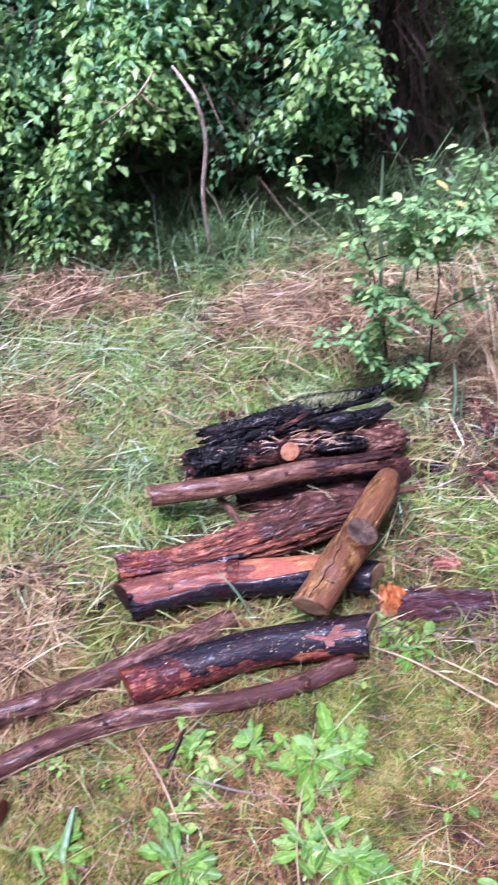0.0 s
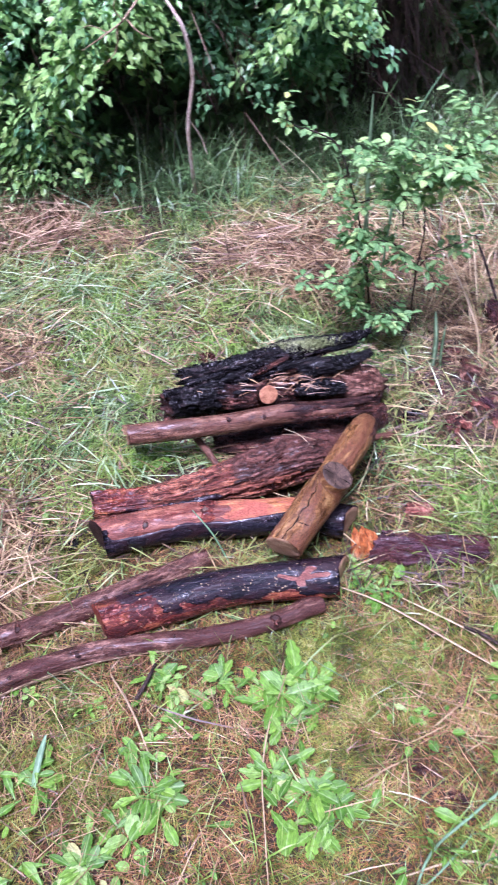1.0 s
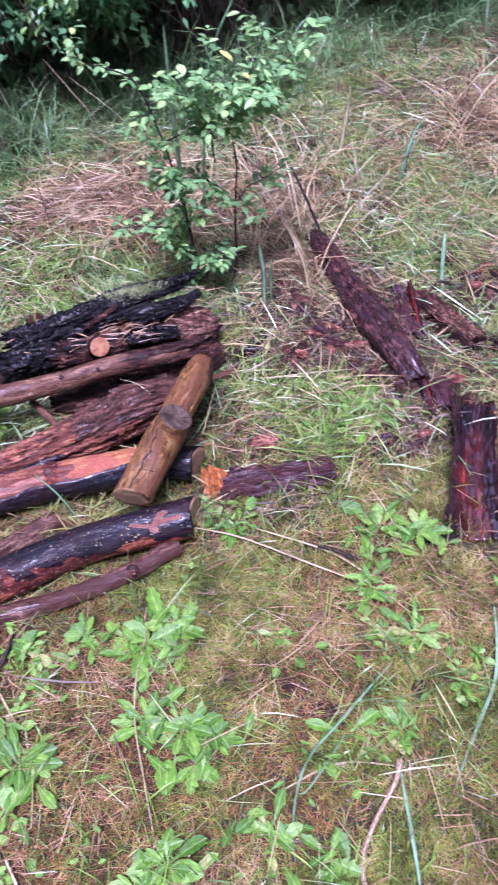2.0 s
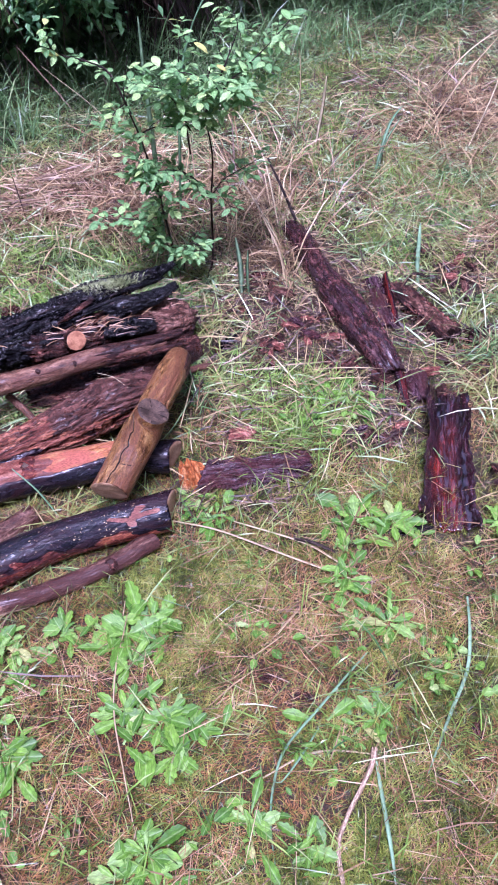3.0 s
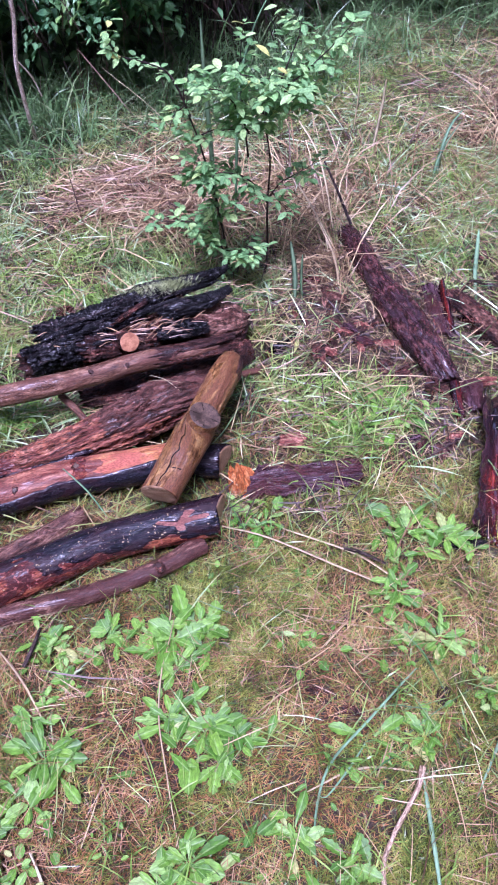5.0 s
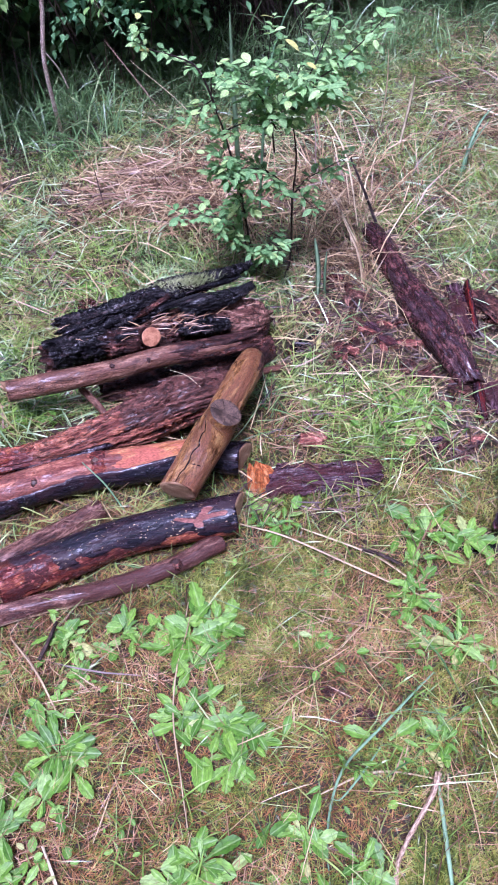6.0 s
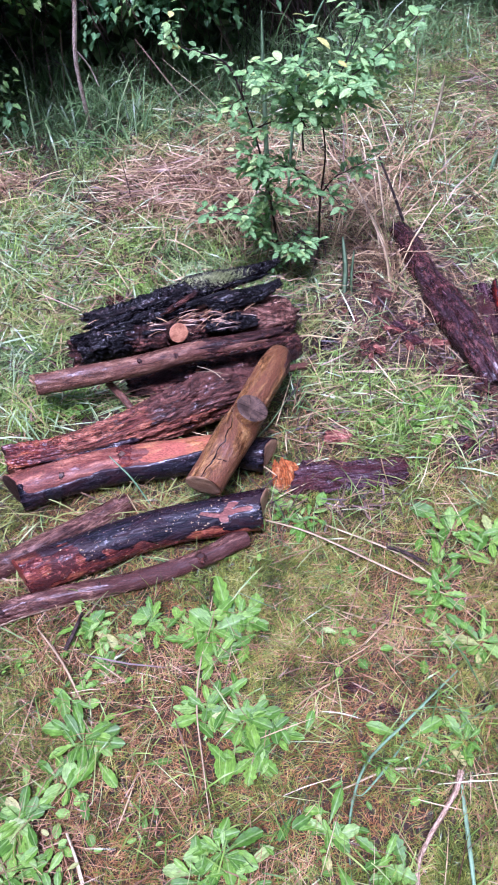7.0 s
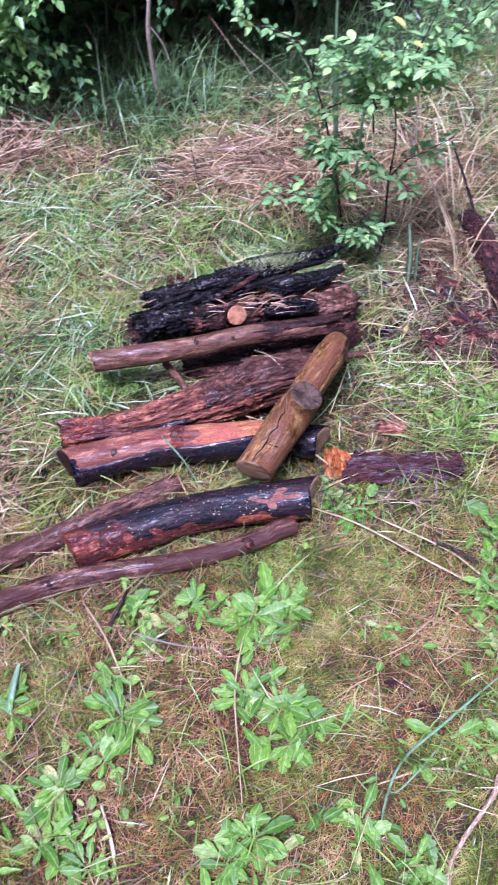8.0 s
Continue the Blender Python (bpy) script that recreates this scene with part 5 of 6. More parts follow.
log_thing("rotten_branch", "rotten red brown branch in the grass", "branch", [(1.15, 1.60, 0.024, 0.022), (1.21, 1.605, 0.022, 0.018), (1.33, 1.63, 0.02, 0.014)], 33, WET_ROT, (END_DARK, END_DARK), rings=60, around=30, lump=0.25, groove=0.1, ragged=0.01)
slab("bark_slab", "curled upright strip of dark wet bark", "bark", [(0.955, 1.90, 0.004), (1.01, 1.87, 0.02), (0.985, 1.68, 0.004), (0.935, 1.70, 0.004)], 3, PURPLE_BARK, 0.01, 0.02, 40, 18, groove=0.006, rag=0.05)
slab("bark_slab", "narrow dark red strip of bark", "bark", [(1.005, 1.87, 0.035), (1.02, 1.865, 0.05), (0.995, 1.69, 0.004), (0.975, 1.69, 0.004)], 4, INNER_BARK, 0.012, 0.012, 40, 12, groove=0.005, rag=0.05)
slab("bark_slab", "grey violet curl of bark at the log's broken end", "bark", [(0.918, 1.490, 0.03), (0.975, 1.478, 0.03), (0.962, 1.405, 0.006), (0.915, 1.405, 0.006)], 5, PURPLE_BARK, 0.008, 0.018, 40, 24, groove=0.003, rag=0.05)
slab("bark_slab", "wet orange red strip of inner bark", "bark", [(0.893, 1.500, 0.034), (0.922, 1.495, 0.03), (0.905, 1.392, 0.003), (0.878, 1.395, 0.003)], 6, INNER_BARK, 0.008, 0.01, 40, 14, groove=0.003, rag=0.04)
log_thing("stick", "small black burnt stick in the grass", "stick", [(0.476, 1.728, 0.013, 0.013), (0.52, 1.752, 0.015, 0.014), (0.566, 1.78, 0.014, 0.011)], 34, CHAR, (END_RED, CHAR), rings=40, around=24, lump=0.12, groove=0.05, ragged=0.004)
chip("wood_chip", "flat red brown chip of bark on the grass", "wood chip", (0.463, 1.41, 0.016), (0.055, 0.036, 0.016), (0, 0, -5), 9, CRUMBLY)
for fx, fy, fs in ((0.41, 0.745, 0.022), (0.585, 0.735, 0.026), (0.70, 0.60, 0.02), (0.35, 0.80, 0.018), (0.46, 0.93, 0.016), (-0.07, 0.90, 0.02)):
    chip("wood_fragment", "small dark purple brown bit of bark on moss", "wood chip", (fx, fy, 0.008), (fs * 1.3, fs * 0.8, fs * 0.3), (0, 0, fx * 400), fx * 30, ROTTEN, "small bark bits")
chip("charcoal_lump", "dark lump of charred wood on the grass", "charcoal", (-0.587, 1.47, 0.003), (0.05, 0.04, 0.035), (0, 0, 20), 10, CHAR)
chip("charcoal_lump", "flat piece of charred wood in the straw", "charcoal", (-0.64, 1.18, 0.003), (0.09, 0.05, 0.02), (0, 0, 40), 11, CHAR)
chip("charcoal_lump", "small charred wood bit in the straw", "charcoal", (-0.36, 1.36, 0.003), (0.028, 0.02, 0.014), (0, 0, 80), 12, CHAR)


def pine_cone(x, y):
    """A dark open cone: rings of thick curved scales round a core."""
    verts, faces = [], []
    for ring in range(9):
        s = ring / 8
        r = 0.019 * math.sin(math.pi * (0.12 + 0.8 * s)) + 0.003
        for k in range(9):
            a = k * 2 * math.pi / 9 + ring * 0.35
            c, t = np.array((0.055 * (s - 0.5), math.cos(a) * r * 0.45, math.sin(a) * r * 0.45)), np.array((0.010, math.cos(a) * r * 0.6, math.sin(a) * r * 0.6))
            w = np.array((0, -math.sin(a), math.cos(a))) * 0.005
            n = len(verts)
            verts += [c - w * 0.5, c + w * 0.5, c + t + w, c + t - w, c + t * 0.9 + np.array((-0.004, 0, 0))]
            faces += [(n, n + 1, n + 2, n + 3), (n + 3, n + 2, n + 4), (n, n + 3, n + 4), (n + 1, n + 4, n + 2), (n, n + 4, n + 1)]
    me = mesh_from("pine_cone", verts, faces, ROTTEN)
    ob = new("pine_cone", me)
    ob.matrix_world = pose(x, y, float(ground_z(x, y)) + 0.018, 0, 8, 30)
    tagged(ob, "dark brown open pine cone lying in the grass", "pine cone")


pine_cone(-0.056, 2.017)


def charred_bits():
    """Burnt slivers that lie loose along the top of the pile."""
    rng = random.Random(44)
    for k in range(16):
        x = rng.uniform(-0.11, 0.34)
        y = 1.755 + 0.17 * (x + 0.11) + rng.gauss(0, 0.028)
        ob = chip("charred_sliver", "thin burnt black sliver of wood on the pile", "charred wood", (x, y, 0.138 + 0.06 * x + rng.uniform(0.0, 0.014)), (rng.uniform(0.05, 0.12), rng.uniform(0.010, 0.020), rng.uniform(0.009, 0.016)),
                  (rng.uniform(-30, 30), rng.uniform(-10, 6), rng.gauss(14, 12)), 3 + k * 1.7, CHAR if k % 5 else ROTTEN, "burnt slivers on the pile")


charred_bits()


def pile_litter():
    """Needles, straw and a tuft of grey moss caught on top of the pile."""
    rng = np.random.default_rng(31)
    n = 130
    x, y = rng.uniform(-0.12, 0.42, n), rng.uniform(1.70, 1.93, n)
    z = 0.12 + 0.05 * rng.random(n)
    m = rng.random(n) < 0.55
    x = np.where(m, rng.normal(0.17, 0.05, n), x)
    y = np.where(m, rng.normal(1.745, 0.018, n), y)
    z = np.where(m, 0.135 + 0.02 * rng.random(n), z + 0.02)
    h, ln = rng.normal(0.3, 0.7, n), rng.uniform(0.02, 0.06, n)
    v = np.empty((n, 5, 3))
    for k, (a, e) in enumerate(((0, 1), (0, -1), (0.5, 1), (0.5, -1), (1, 0))):
        v[:, k, 0] = x + np.cos(h) * ln * a
        v[:, k, 1] = y + np.sin(h) * ln * a + 0.0007 * e
        v[:, k, 2] = z + 0.003 * a * (1 - a) * 4 + 0.0004 * e
    strips("pile_needles", NEEDLE, v, "brown needles and straw caught in the wood pile", category="needles")
    n = 2200
    x = rng.normal(0.215, 0.035, n)
    off = rng.normal(0, 0.011, n)
    y = 1.850 + 0.12 * (x - 0.15) + off
    z = 0.178 + rng.uniform(-0.006, 0.008, n) - 14 * off ** 2
    h, ln = rng.uniform(0, 6.28, n), rng.uniform(0.006, 0.017, n)
    for k, (a, e) in enumerate(((0, 1), (0, -1), (0.5, 1), (0.5, -1), (1, 0))):
        if k == 0:
            v = np.empty((n, 5, 3))
        v[:, k, 0] = x + np.cos(h) * ln * a * 0.7
        v[:, k, 1] = y + np.sin(h) * ln * a * 0.7 + 0.0011 * e
        v[:, k, 2] = z + ln * a * 0.8
    strips("pile_moss", LICHEN, v, "grey green moss growing on a charred log", category="moss")


pile_litter()


def litter():
    """Broken bits of red rotten wood around the log."""
    rng = random.Random(21)
    spots = [(0.618, 1.69, 0.035, 10), (0.79, 1.595, 0.035, 9), (0.72, 1.775, 0.04, 6), (0.764, 1.74, 0.04, 6), (0.774, 1.329, 0.04, 3), (0.655, 1.985, 0.025, 3), (0.59, 1.853, 0.03, 4), (0.87, 1.50, 0.04, 6),
             (1.054, 1.524, 0.012, 2), (1.24, 1.84, 0.05, 9), (1.19, 1.98, 0.03, 3), (0.96, 1.78, 0.04, 6), (0.84, 1.325, 0.02, 3), (1.0, 1.15, 0.04, 3), (0.70, 1.90, 0.04, 5), (0.985, 1.43, 0.03, 4)]
    for x, y, spread, n in spots:
        for _ in range(n):
            big = rng.uniform(0.35, 0.95)
            mat = rng.choice((CRUMBLY, CRUMBLY, CRUST, PURPLE_BARK, ROTTEN, ROTTEN))
            word = {"crumbly_red_wood": "pinkish red", "purple_brown_bark": "purple brown", "crumbling_tan_red_wood": "reddish tan", "rotten_brown_wood": "dark brown"}[mat.name]
            px, py = x + rng.gauss(0, spread * 0.6), y + rng.gauss(0, spread * 0.6)
            chip("wood_fragment", word + " broken fragment of rotten wood on grass", "wood chip", (px, py, float(ground_z(px, py)) + 0.020),
                 (0.062 * big, 0.028 * big, 0.018 * big), (rng.uniform(-15, 15), rng.uniform(-15, 15), rng.uniform(0, 180)), rng.uniform(1, 50), mat, "rotten wood fragments")


litter()
chip("wood_fragment", "long red brown sliver of rotten wood", "wood chip", (0.78, 1.70, 0.004), (0.11, 0.022, 0.022), (0, 0, -8), 31, CRUMBLY, "rotten wood fragments")
chip("wood_fragment", "dark curled sliver of bark in the straw", "wood chip", (0.78, 1.325, 0.004), (0.12, 0.03, 0.012), (0, 0, -12), 32, PURPLE_BARK, "rotten wood fragments")


# ---- plants ----
def leaf_mesh(name, mat, outline, rows=7, fold=0.18, curl=0.25, wave=0.0, thick=0.0):
    """A leaf one unit long along x: outline(s) gives its half width; folded along the midrib and curled."""
    verts, faces = [], []
    for i in range(rows + 1):
        s = i / rows
        w = outline(s)
        z = curl * (s - s * s) * 1.2
        for q in (-1, -0.5, 0, 0.5, 1):
            ripple = wave * math.sin(s * 14 + q * 2) * abs(q)
            verts.append((s, q * w, z + abs(q) * w * fold * 2 + ripple))
    for i in range(rows):
        for j in range(4):
            a = i * 5 + j
            faces.append((a, a + 1, a + 6, a + 5))
    return mesh_from(name, verts, faces, mat)


def spoon(s):
    """Narrow stalk, wide blunt end, a shallow toothed margin."""
    w = 0.035 + 0.165 * min(1.0, max(0.0, (s - 0.08) / 0.5)) ** 1.2 * (1 + 0.09 * math.sin(s * 38))
    return w * math.sqrt(max(0.004, 1 - max(0.0, (s - 0.62) / 0.38) ** 2.2))


def oval(s):
    return 0.02 + 0.34 * math.sin(math.pi * s ** 0.95) ** 0.7 * (1 + 0.07 * math.sin(s * 40)) if 0 < s < 0.99 else 0.01


def elliptic(s):
    return 0.012 + 0.235 * math.sin(math.pi * s ** 0.9) ** 0.9 if 0 < s < 0.99 else 0.006


def lance(s):
    return 0.03 + 0.19 * math.sin(math.pi * s ** 1.3) ** 0.8 * (1 + 0.26 * math.sin(s * 30)) if s < 0.99 else 0.01


ROS_MESHES = [leaf_mesh("leaf", ROSETTE, spoon, 14, 0.16, 0.22, 0.018), leaf_mesh("leaf", ROSETTE, oval, 10, 0.14, 0.15, 0.03), leaf_mesh("leaf", ROSETTE, lance, 14, 0.16, 0.22, 0.012)]


def rosette(x, y, reach, leaves, seed, shape=0, label="", spread=0.25):
    """A low plant: leaves that lie out from its crown all round, older ones longer and flatter, and a few from side crowns."""
    rng = random.Random(seed)
    ob = thing("plantain_plant", label, "plant", (x, y, float(ground_z(x, y)) - 0.002), "low leafy plants")
    a0 = rng.uniform(0, 6)
    for k in range(int(leaves * 1.9)):
        lf = part("leaf", ROS_MESHES[shape if rng.random() < 0.88 else rng.randrange(3)], ob)
        far = (0.15 if rng.random() < 0.5 else 1.5) * spread * (1.8 if shape == 1 else 1.0)
        cx, cy = rng.gauss(0, reach * far), rng.gauss(0, reach * far)
        young = k / (leaves * 1.9)
        ln = reach * (0.86 - 0.40 * young) * rng.uniform(0.6, 1.15) * (0.55 if shape == 1 else 1.0)
        m = pose(cx, cy, 0.009 + 0.014 * young + 0.006 * rng.random(), 0, 0, math.degrees(a0 + k * 2.4 + rng.uniform(-0.45, 0.45))) @ pose(rng.uniform(0.002, 0.008), 0, 0, rng.uniform(-18, 18), -rng.uniform(2, 12) - 12 * young * rng.random(), 0)
        lf.matrix_local = m @ Matrix.Diagonal((ln, ln * rng.uniform(0.62, 1.0), ln * rng.uniform(0.3, 0.9), 1))


PLANTS = [(0.077, 0.79, 0.088, 13, 0), (0.14, 0.765, 0.085, 14, 0), (0.182, 0.735, 0.075, 9, 0), (0.15, 0.70, 0.06, 7, 2), (-0.152, 0.774, 0.092, 17, 0), (-0.18, 0.70, 0.06, 7, 0), (-0.109, 0.917, 0.062, 16, 1), (-0.14, 0.885, 0.05, 8, 1), (-0.131, 0.995, 0.06, 12, 2),
          (0.106, 0.952, 0.095, 14, 2), (0.104, 0.89, 0.068, 6, 0), (0.165, 0.972, 0.075, 8, 2), (-0.02, 0.99, 0.058, 10, 2), (0.045, 0.985, 0.05, 7, 2), (-0.253, 0.653, 0.085, 15, 0), (-0.205, 0.607, 0.06, 11, 1), (-0.275, 0.57, 0.08, 12, 0), (-0.20, 0.53, 0.07, 10, 0),
          (0.072, 0.55, 0.075, 14, 0), (0.03, 0.52, 0.07, 10, 0), (0.11, 0.50, 0.06, 8, 1), (0.425, 0.69, 0.085, 2, 0), (0.515, 0.712, 0.05, 4, 1), (0.369, 0.893, 0.06, 5, 1), (0.35, 0.91, 0.04, 5, 2), (0.555, 0.868, 0.065, 12, 1), (0.62, 0.845, 0.07, 9, 2), (0.553, 0.938, 0.055, 10, 1),
          (0.46, 0.644, 0.05, 3, 0), (0.422, 0.59, 0.04, 2, 1), (0.37, 0.655, 0.04, 4, 2), (0.526, 0.667, 0.055, 9, 2), (0.248, 0.565, 0.07, 11, 0), (0.245, 0.525, 0.05, 5, 1), (0.33, 0.50, 0.07, 5, 2), (0.643, 1.105, 0.085, 10, 2), (0.72, 1.07, 0.085, 11, 2), (0.573, 0.964, 0.065, 9, 2), (0.60, 1.03, 0.05, 6, 2),
          (0.674, 0.722, 0.062, 12, 1), (0.72, 0.77, 0.055, 8, 1), (0.393, 1.043, 0.032, 5, 2), (0.702, 1.472, 0.08, 7, 2), (0.735, 1.43, 0.085, 6, 0), (0.812, 1.416, 0.065, 7, 2), (0.608, 1.444, 0.075, 4, 2), (1.292, 2.53, 0.10, 9, 2), (1.062, 2.167, 0.07, 7, 1), (1.118, 2.067, 0.075, 9, 1),
          (0.535, 1.70, 0.065, 3, 0), (0.305, 1.225, 0.062, 12, 1), (0.345, 1.195, 0.055, 8, 2), (0.285, 1.27, 0.045, 5, 1), (0.19, 1.075, 0.05, 5, 1), (-0.17, 1.62, 0.07, 9, 2), (-0.02, 2.08, 0.07, 6, 2), (-0.45, 1.45, 0.06, 7, 1), (-0.52, 2.35, 0.07, 6, 1), (-0.03, 2.282, 0.055, 3, 1), (0.90, 0.85, 0.07, 9, 1), (0.85, 0.70, 0.06, 7, 1),
          (1.35, 2.62, 0.07, 6, 1), (-0.36, 0.80, 0.07, 10, 0), (-0.42, 0.62, 0.07, 9, 0), (-0.40, 0.98, 0.05, 7, 1), (0.95, 1.02, 0.06, 7, 2), (-0.27, 0.95, 0.045, 6, 1), (-0.06, 0.60, 0.045, 3, 1)]
for k, (px, py, size, count, shape) in enumerate(PLANTS):
    rosette(px, py, size, count, 100 + k, shape, ("low plantain rosette with broad green leaves in grass", "small round-leaved green weed in the grass", "low toothed-leaf weed among the grass")[shape])


def blade_thing(name, label, category, pts, width, mat, group=""):
    """One long blade or straw as a folded strip with thickness along a line of x, y, z."""
    line, _ = spline([(*p, 0.0) for p in pts], 22)
    c = line[:, :3]
    at = np.array((c[:, 0].mean(), c[:, 1].mean(), c[:, 2].min()))
    t, side, up = axes(c)
    verts, faces = [], []
    for i in range(len(c)):
        s = i / (len(c) - 1)
        w = width * 0.5 * (math.sin(math.pi * (0.12 + 0.86 * s)) ** 0.5)
        for q in ((-1, 0.25), (0, -0.12), (1, 0.25), (0, -0.4)):
            verts.append(c[i] - at + side[i] * q[0] * w + up[i] * q[1] * w)
    for i in range(len(c) - 1):
        for j in range(4):
            a, b = i * 4 + j, i * 4 + (j + 1) % 4
            faces.append((a, b, b + 4, a + 4))
    ob = new(name, mesh_from(name, verts, faces, mat))
    ob.location = at
    return tagged(ob, label, category, group)


LONG = "long loose grass blades"
blade_thing("grass_blade", "long wide blue green grass blade lying flat", "grass blade", [(0.80, 0.86, 0.02), (0.765, 0.78, 0.03), (0.727, 0.71, 0.024), (0.66, 0.64, 0.02), (0.573, 0.547, 0.012)], 0.007, BLUE_BLADE, LONG)
blade_thing("grass_blade", "bent green grass blade lying on the ground", "grass blade", [(0.558, 0.80, 0.012), (0.49, 0.755, 0.02), (0.424, 0.711, 0.024), (0.349, 0.662, 0.024), (0.312, 0.615, 0.022), (0.285, 0.55, 0.018), (0.272, 0.47, 0.01)], 0.0052, BLUE_BLADE, LONG)
blade_thing("grass_blade", "narrow bent green grass blade", "grass blade", [(0.415, 0.679, 0.018), (0.37, 0.64, 0.02), (0.323, 0.606, 0.02), (0.31, 0.61, 0.016)], 0.004, BLUE_BLADE, LONG)
blade_thing("grass_blade", "straight blue green grass blade on the ground", "grass blade", [(0.496, 0.60, 0.02), (0.48, 0.52, 0.02), (0.466, 0.448, 0.018), (0.455, 0.40, 0.012)], 0.0075, BLUE_BLADE, LONG)
blade_thing("grass_blade", "upright wide grass blade by the rotten logs", "grass blade", [(1.105, 1.82, 0.02), (1.125, 1.89, 0.05), (1.17, 1.99, 0.07), (1.22, 2.09, 0.06)], 0.012, BLUE_BLADE, LONG)
blade_thing("grass_blade", "tall blue green grass blade in the meadow", "grass blade", [(1.20, 2.43, 0.01), (1.23, 2.47, 0.09), (1.28, 2.53, 0.16), (1.34, 2.58, 0.19)], 0.011, BLUE_BLADE, LONG)
blade_thing("grass_blade", "tall grass blade beside the meadow weeds", "grass blade", [(1.22, 2.44, 0.0), (1.25, 2.49, 0.10), (1.31, 2.52, 0.18)], 0.008, BLUE_BLADE, LONG)
blade_thing("grass_blade", "short wide green blade standing in the grass", "grass blade", [(-0.365, 0.799, 0.01), (-0.357, 0.84, 0.03), (-0.35, 0.885, 0.035)], 0.013, BLUE_BLADE, LONG)
blade_thing("grass_blade", "pair of upright blades under the shrub", "grass blade", [(0.60, 1.93, 0.0), (0.602, 1.95, 0.10), (0.592, 1.97, 0.19)], 0.015, BLUE_BLADE, LONG)
blade_thing("grass_blade", "narrow upright blade under the shrub", "grass blade", [(0.625, 1.94, 0.0), (0.622, 1.95, 0.08), (0.625, 1.96, 0.15)], 0.009, BLUE_BLADE, LONG)
blade_thing("grass_blade", "tall upright blade rising through the shrub", "grass blade", [(0.43, 2.2, 0.05), (0.42, 2.2, 0.35), (0.41, 2.19, 0.55), (0.405, 2.18, 0.70)], 0.013, BLUE_BLADE, LONG)
blade_thing("grass_blade", "arching tall blade behind the shrub", "grass blade", [(0.50, 2.3, 0.05), (0.52, 2.3, 0.45), (0.56, 2.32, 0.60), (0.62, 2.34, 0.70)], 0.009, BLUE_BLADE, LONG)
blade_thing("grass_blade", "green blade arching over the pink log", "grass blade", [(-0.075, 1.38, 0.09), (-0.03, 1.33, 0.06), (0.0, 1.29, 0.02), (0.012, 1.27, 0.006)], 0.004, BLUE_BLADE, LONG)
STRAWS = "single long straws"
for pts, w in (([(0.25, 1.20, 0.02), (0.344, 1.145, 0.024), (0.49, 1.03, 0.022), (0.624, 0.932, 0.014)], 0.005), ([(0.379, 1.164, 0.022), (0.51, 1.072, 0.022), (0.57, 1.005, 0.02), (0.64, 0.928, 0.014)], 0.005), ([(-0.241, 1.014, 0.022), (-0.19, 0.93, 0.024), (-0.146, 0.827, 0.02)], 0.0045), ([(-0.183, 0.623, 0.02), (-0.168, 0.585, 0.02), (-0.155, 0.544, 0.018)], 0.004),
               ([(0.114, 1.03, 0.02), (0.061, 0.827, 0.035), (0.057, 0.692, 0.03), (0.06, 0.561, 0.018)], 0.0028), ([(-0.183, 0.627, 0.01), (-0.165, 0.57, 0.014), (-0.149, 0.50, 0.006)], 0.005), ([(0.150, 1.60, 0.125), (0.185, 1.565, 0.135), (0.215, 1.53, 0.125)], 0.0018), ([(0.145, 1.585, 0.12), (0.185, 1.56, 0.138), (0.225, 1.55, 0.13)], 0.0016),
               ([(-0.56, 2.95, 0.06), (-0.70, 3.1, 0.12), (-0.85, 3.2, 0.2)], 0.012), ([(-0.58, 2.75, 0.04), (-0.68, 3.0, 0.10), (-0.78, 3.12, 0.16)], 0.010), ([(0.40, 2.10, 0.3), (0.30, 2.2, 0.45), (0.16, 2.25, 0.58)], 0.004), ([(0.38, 2.05, 0.02), (0.42, 2.1, 0.15), (0.40, 2.10, 0.3)], 0.004),
               ([(0.30, 1.0, 0.01), (0.42, 0.93, 0.014), (0.62, 0.86, 0.008)], 0.004), ([(0.28, 0.62, 0.012), (0.40, 0.64, 0.014), (0.53, 0.60, 0.008)], 0.004), ([(0.50, 0.72, 0.01), (0.60, 0.70, 0.012), (0.74, 0.68, 0.008)], 0.003),
               ([(1.05, 2.62, 0.05), (1.07, 2.63, 0.2), (1.07, 2.62, 0.3)], 0.012), ([(1.02, 2.75, 0.05), (1.03, 2.76, 0.2), (1.02, 2.76, 0.33)], 0.006), ([(1.55, 2.85, 0.05), (1.68, 2.83, 0.22), (1.82, 2.85, 0.3)], 0.008), ([(1.5, 2.65, 0.05), (1.6, 2.68, 0.2), (1.74, 2.72, 0.33)], 0.008), ([(1.58, 2.5, 0.04), (1.66, 2.55, 0.2), (1.72, 2.6, 0.38)], 0.008),
               ([(0.78, 2.12, 0.02), (0.70, 2.25, 0.16), (0.62, 2.38, 0.24)], 0.006), ([(0.80, 2.22, 0.02), (0.78, 2.36, 0.2), (0.72, 2.5, 0.3)], 0.006), ([(0.74, 1.95, 0.01), (0.73, 2.0, 0.1), (0.70, 2.1, 0.17)], 0.008)):
    blade_thing("straw", "single long pale dry straw lying on the grass", "straw", pts, w, STRAW_ONE, STRAWS)
log_thing("twig", "thin pale twig with a dark tip on the ground", "twig", [(0.499, 0.615, 0.03, 0.006), (0.475, 0.58, 0.028, 0.0048), (0.412, 0.52, 0.02, 0.0042), (0.383, 0.48, 0.016, 0.004), (0.372, 0.42, 0.012, 0.0036)], 40, TAN_STICK, (END_DARK, None), rings=50, around=10, lump=0.15)
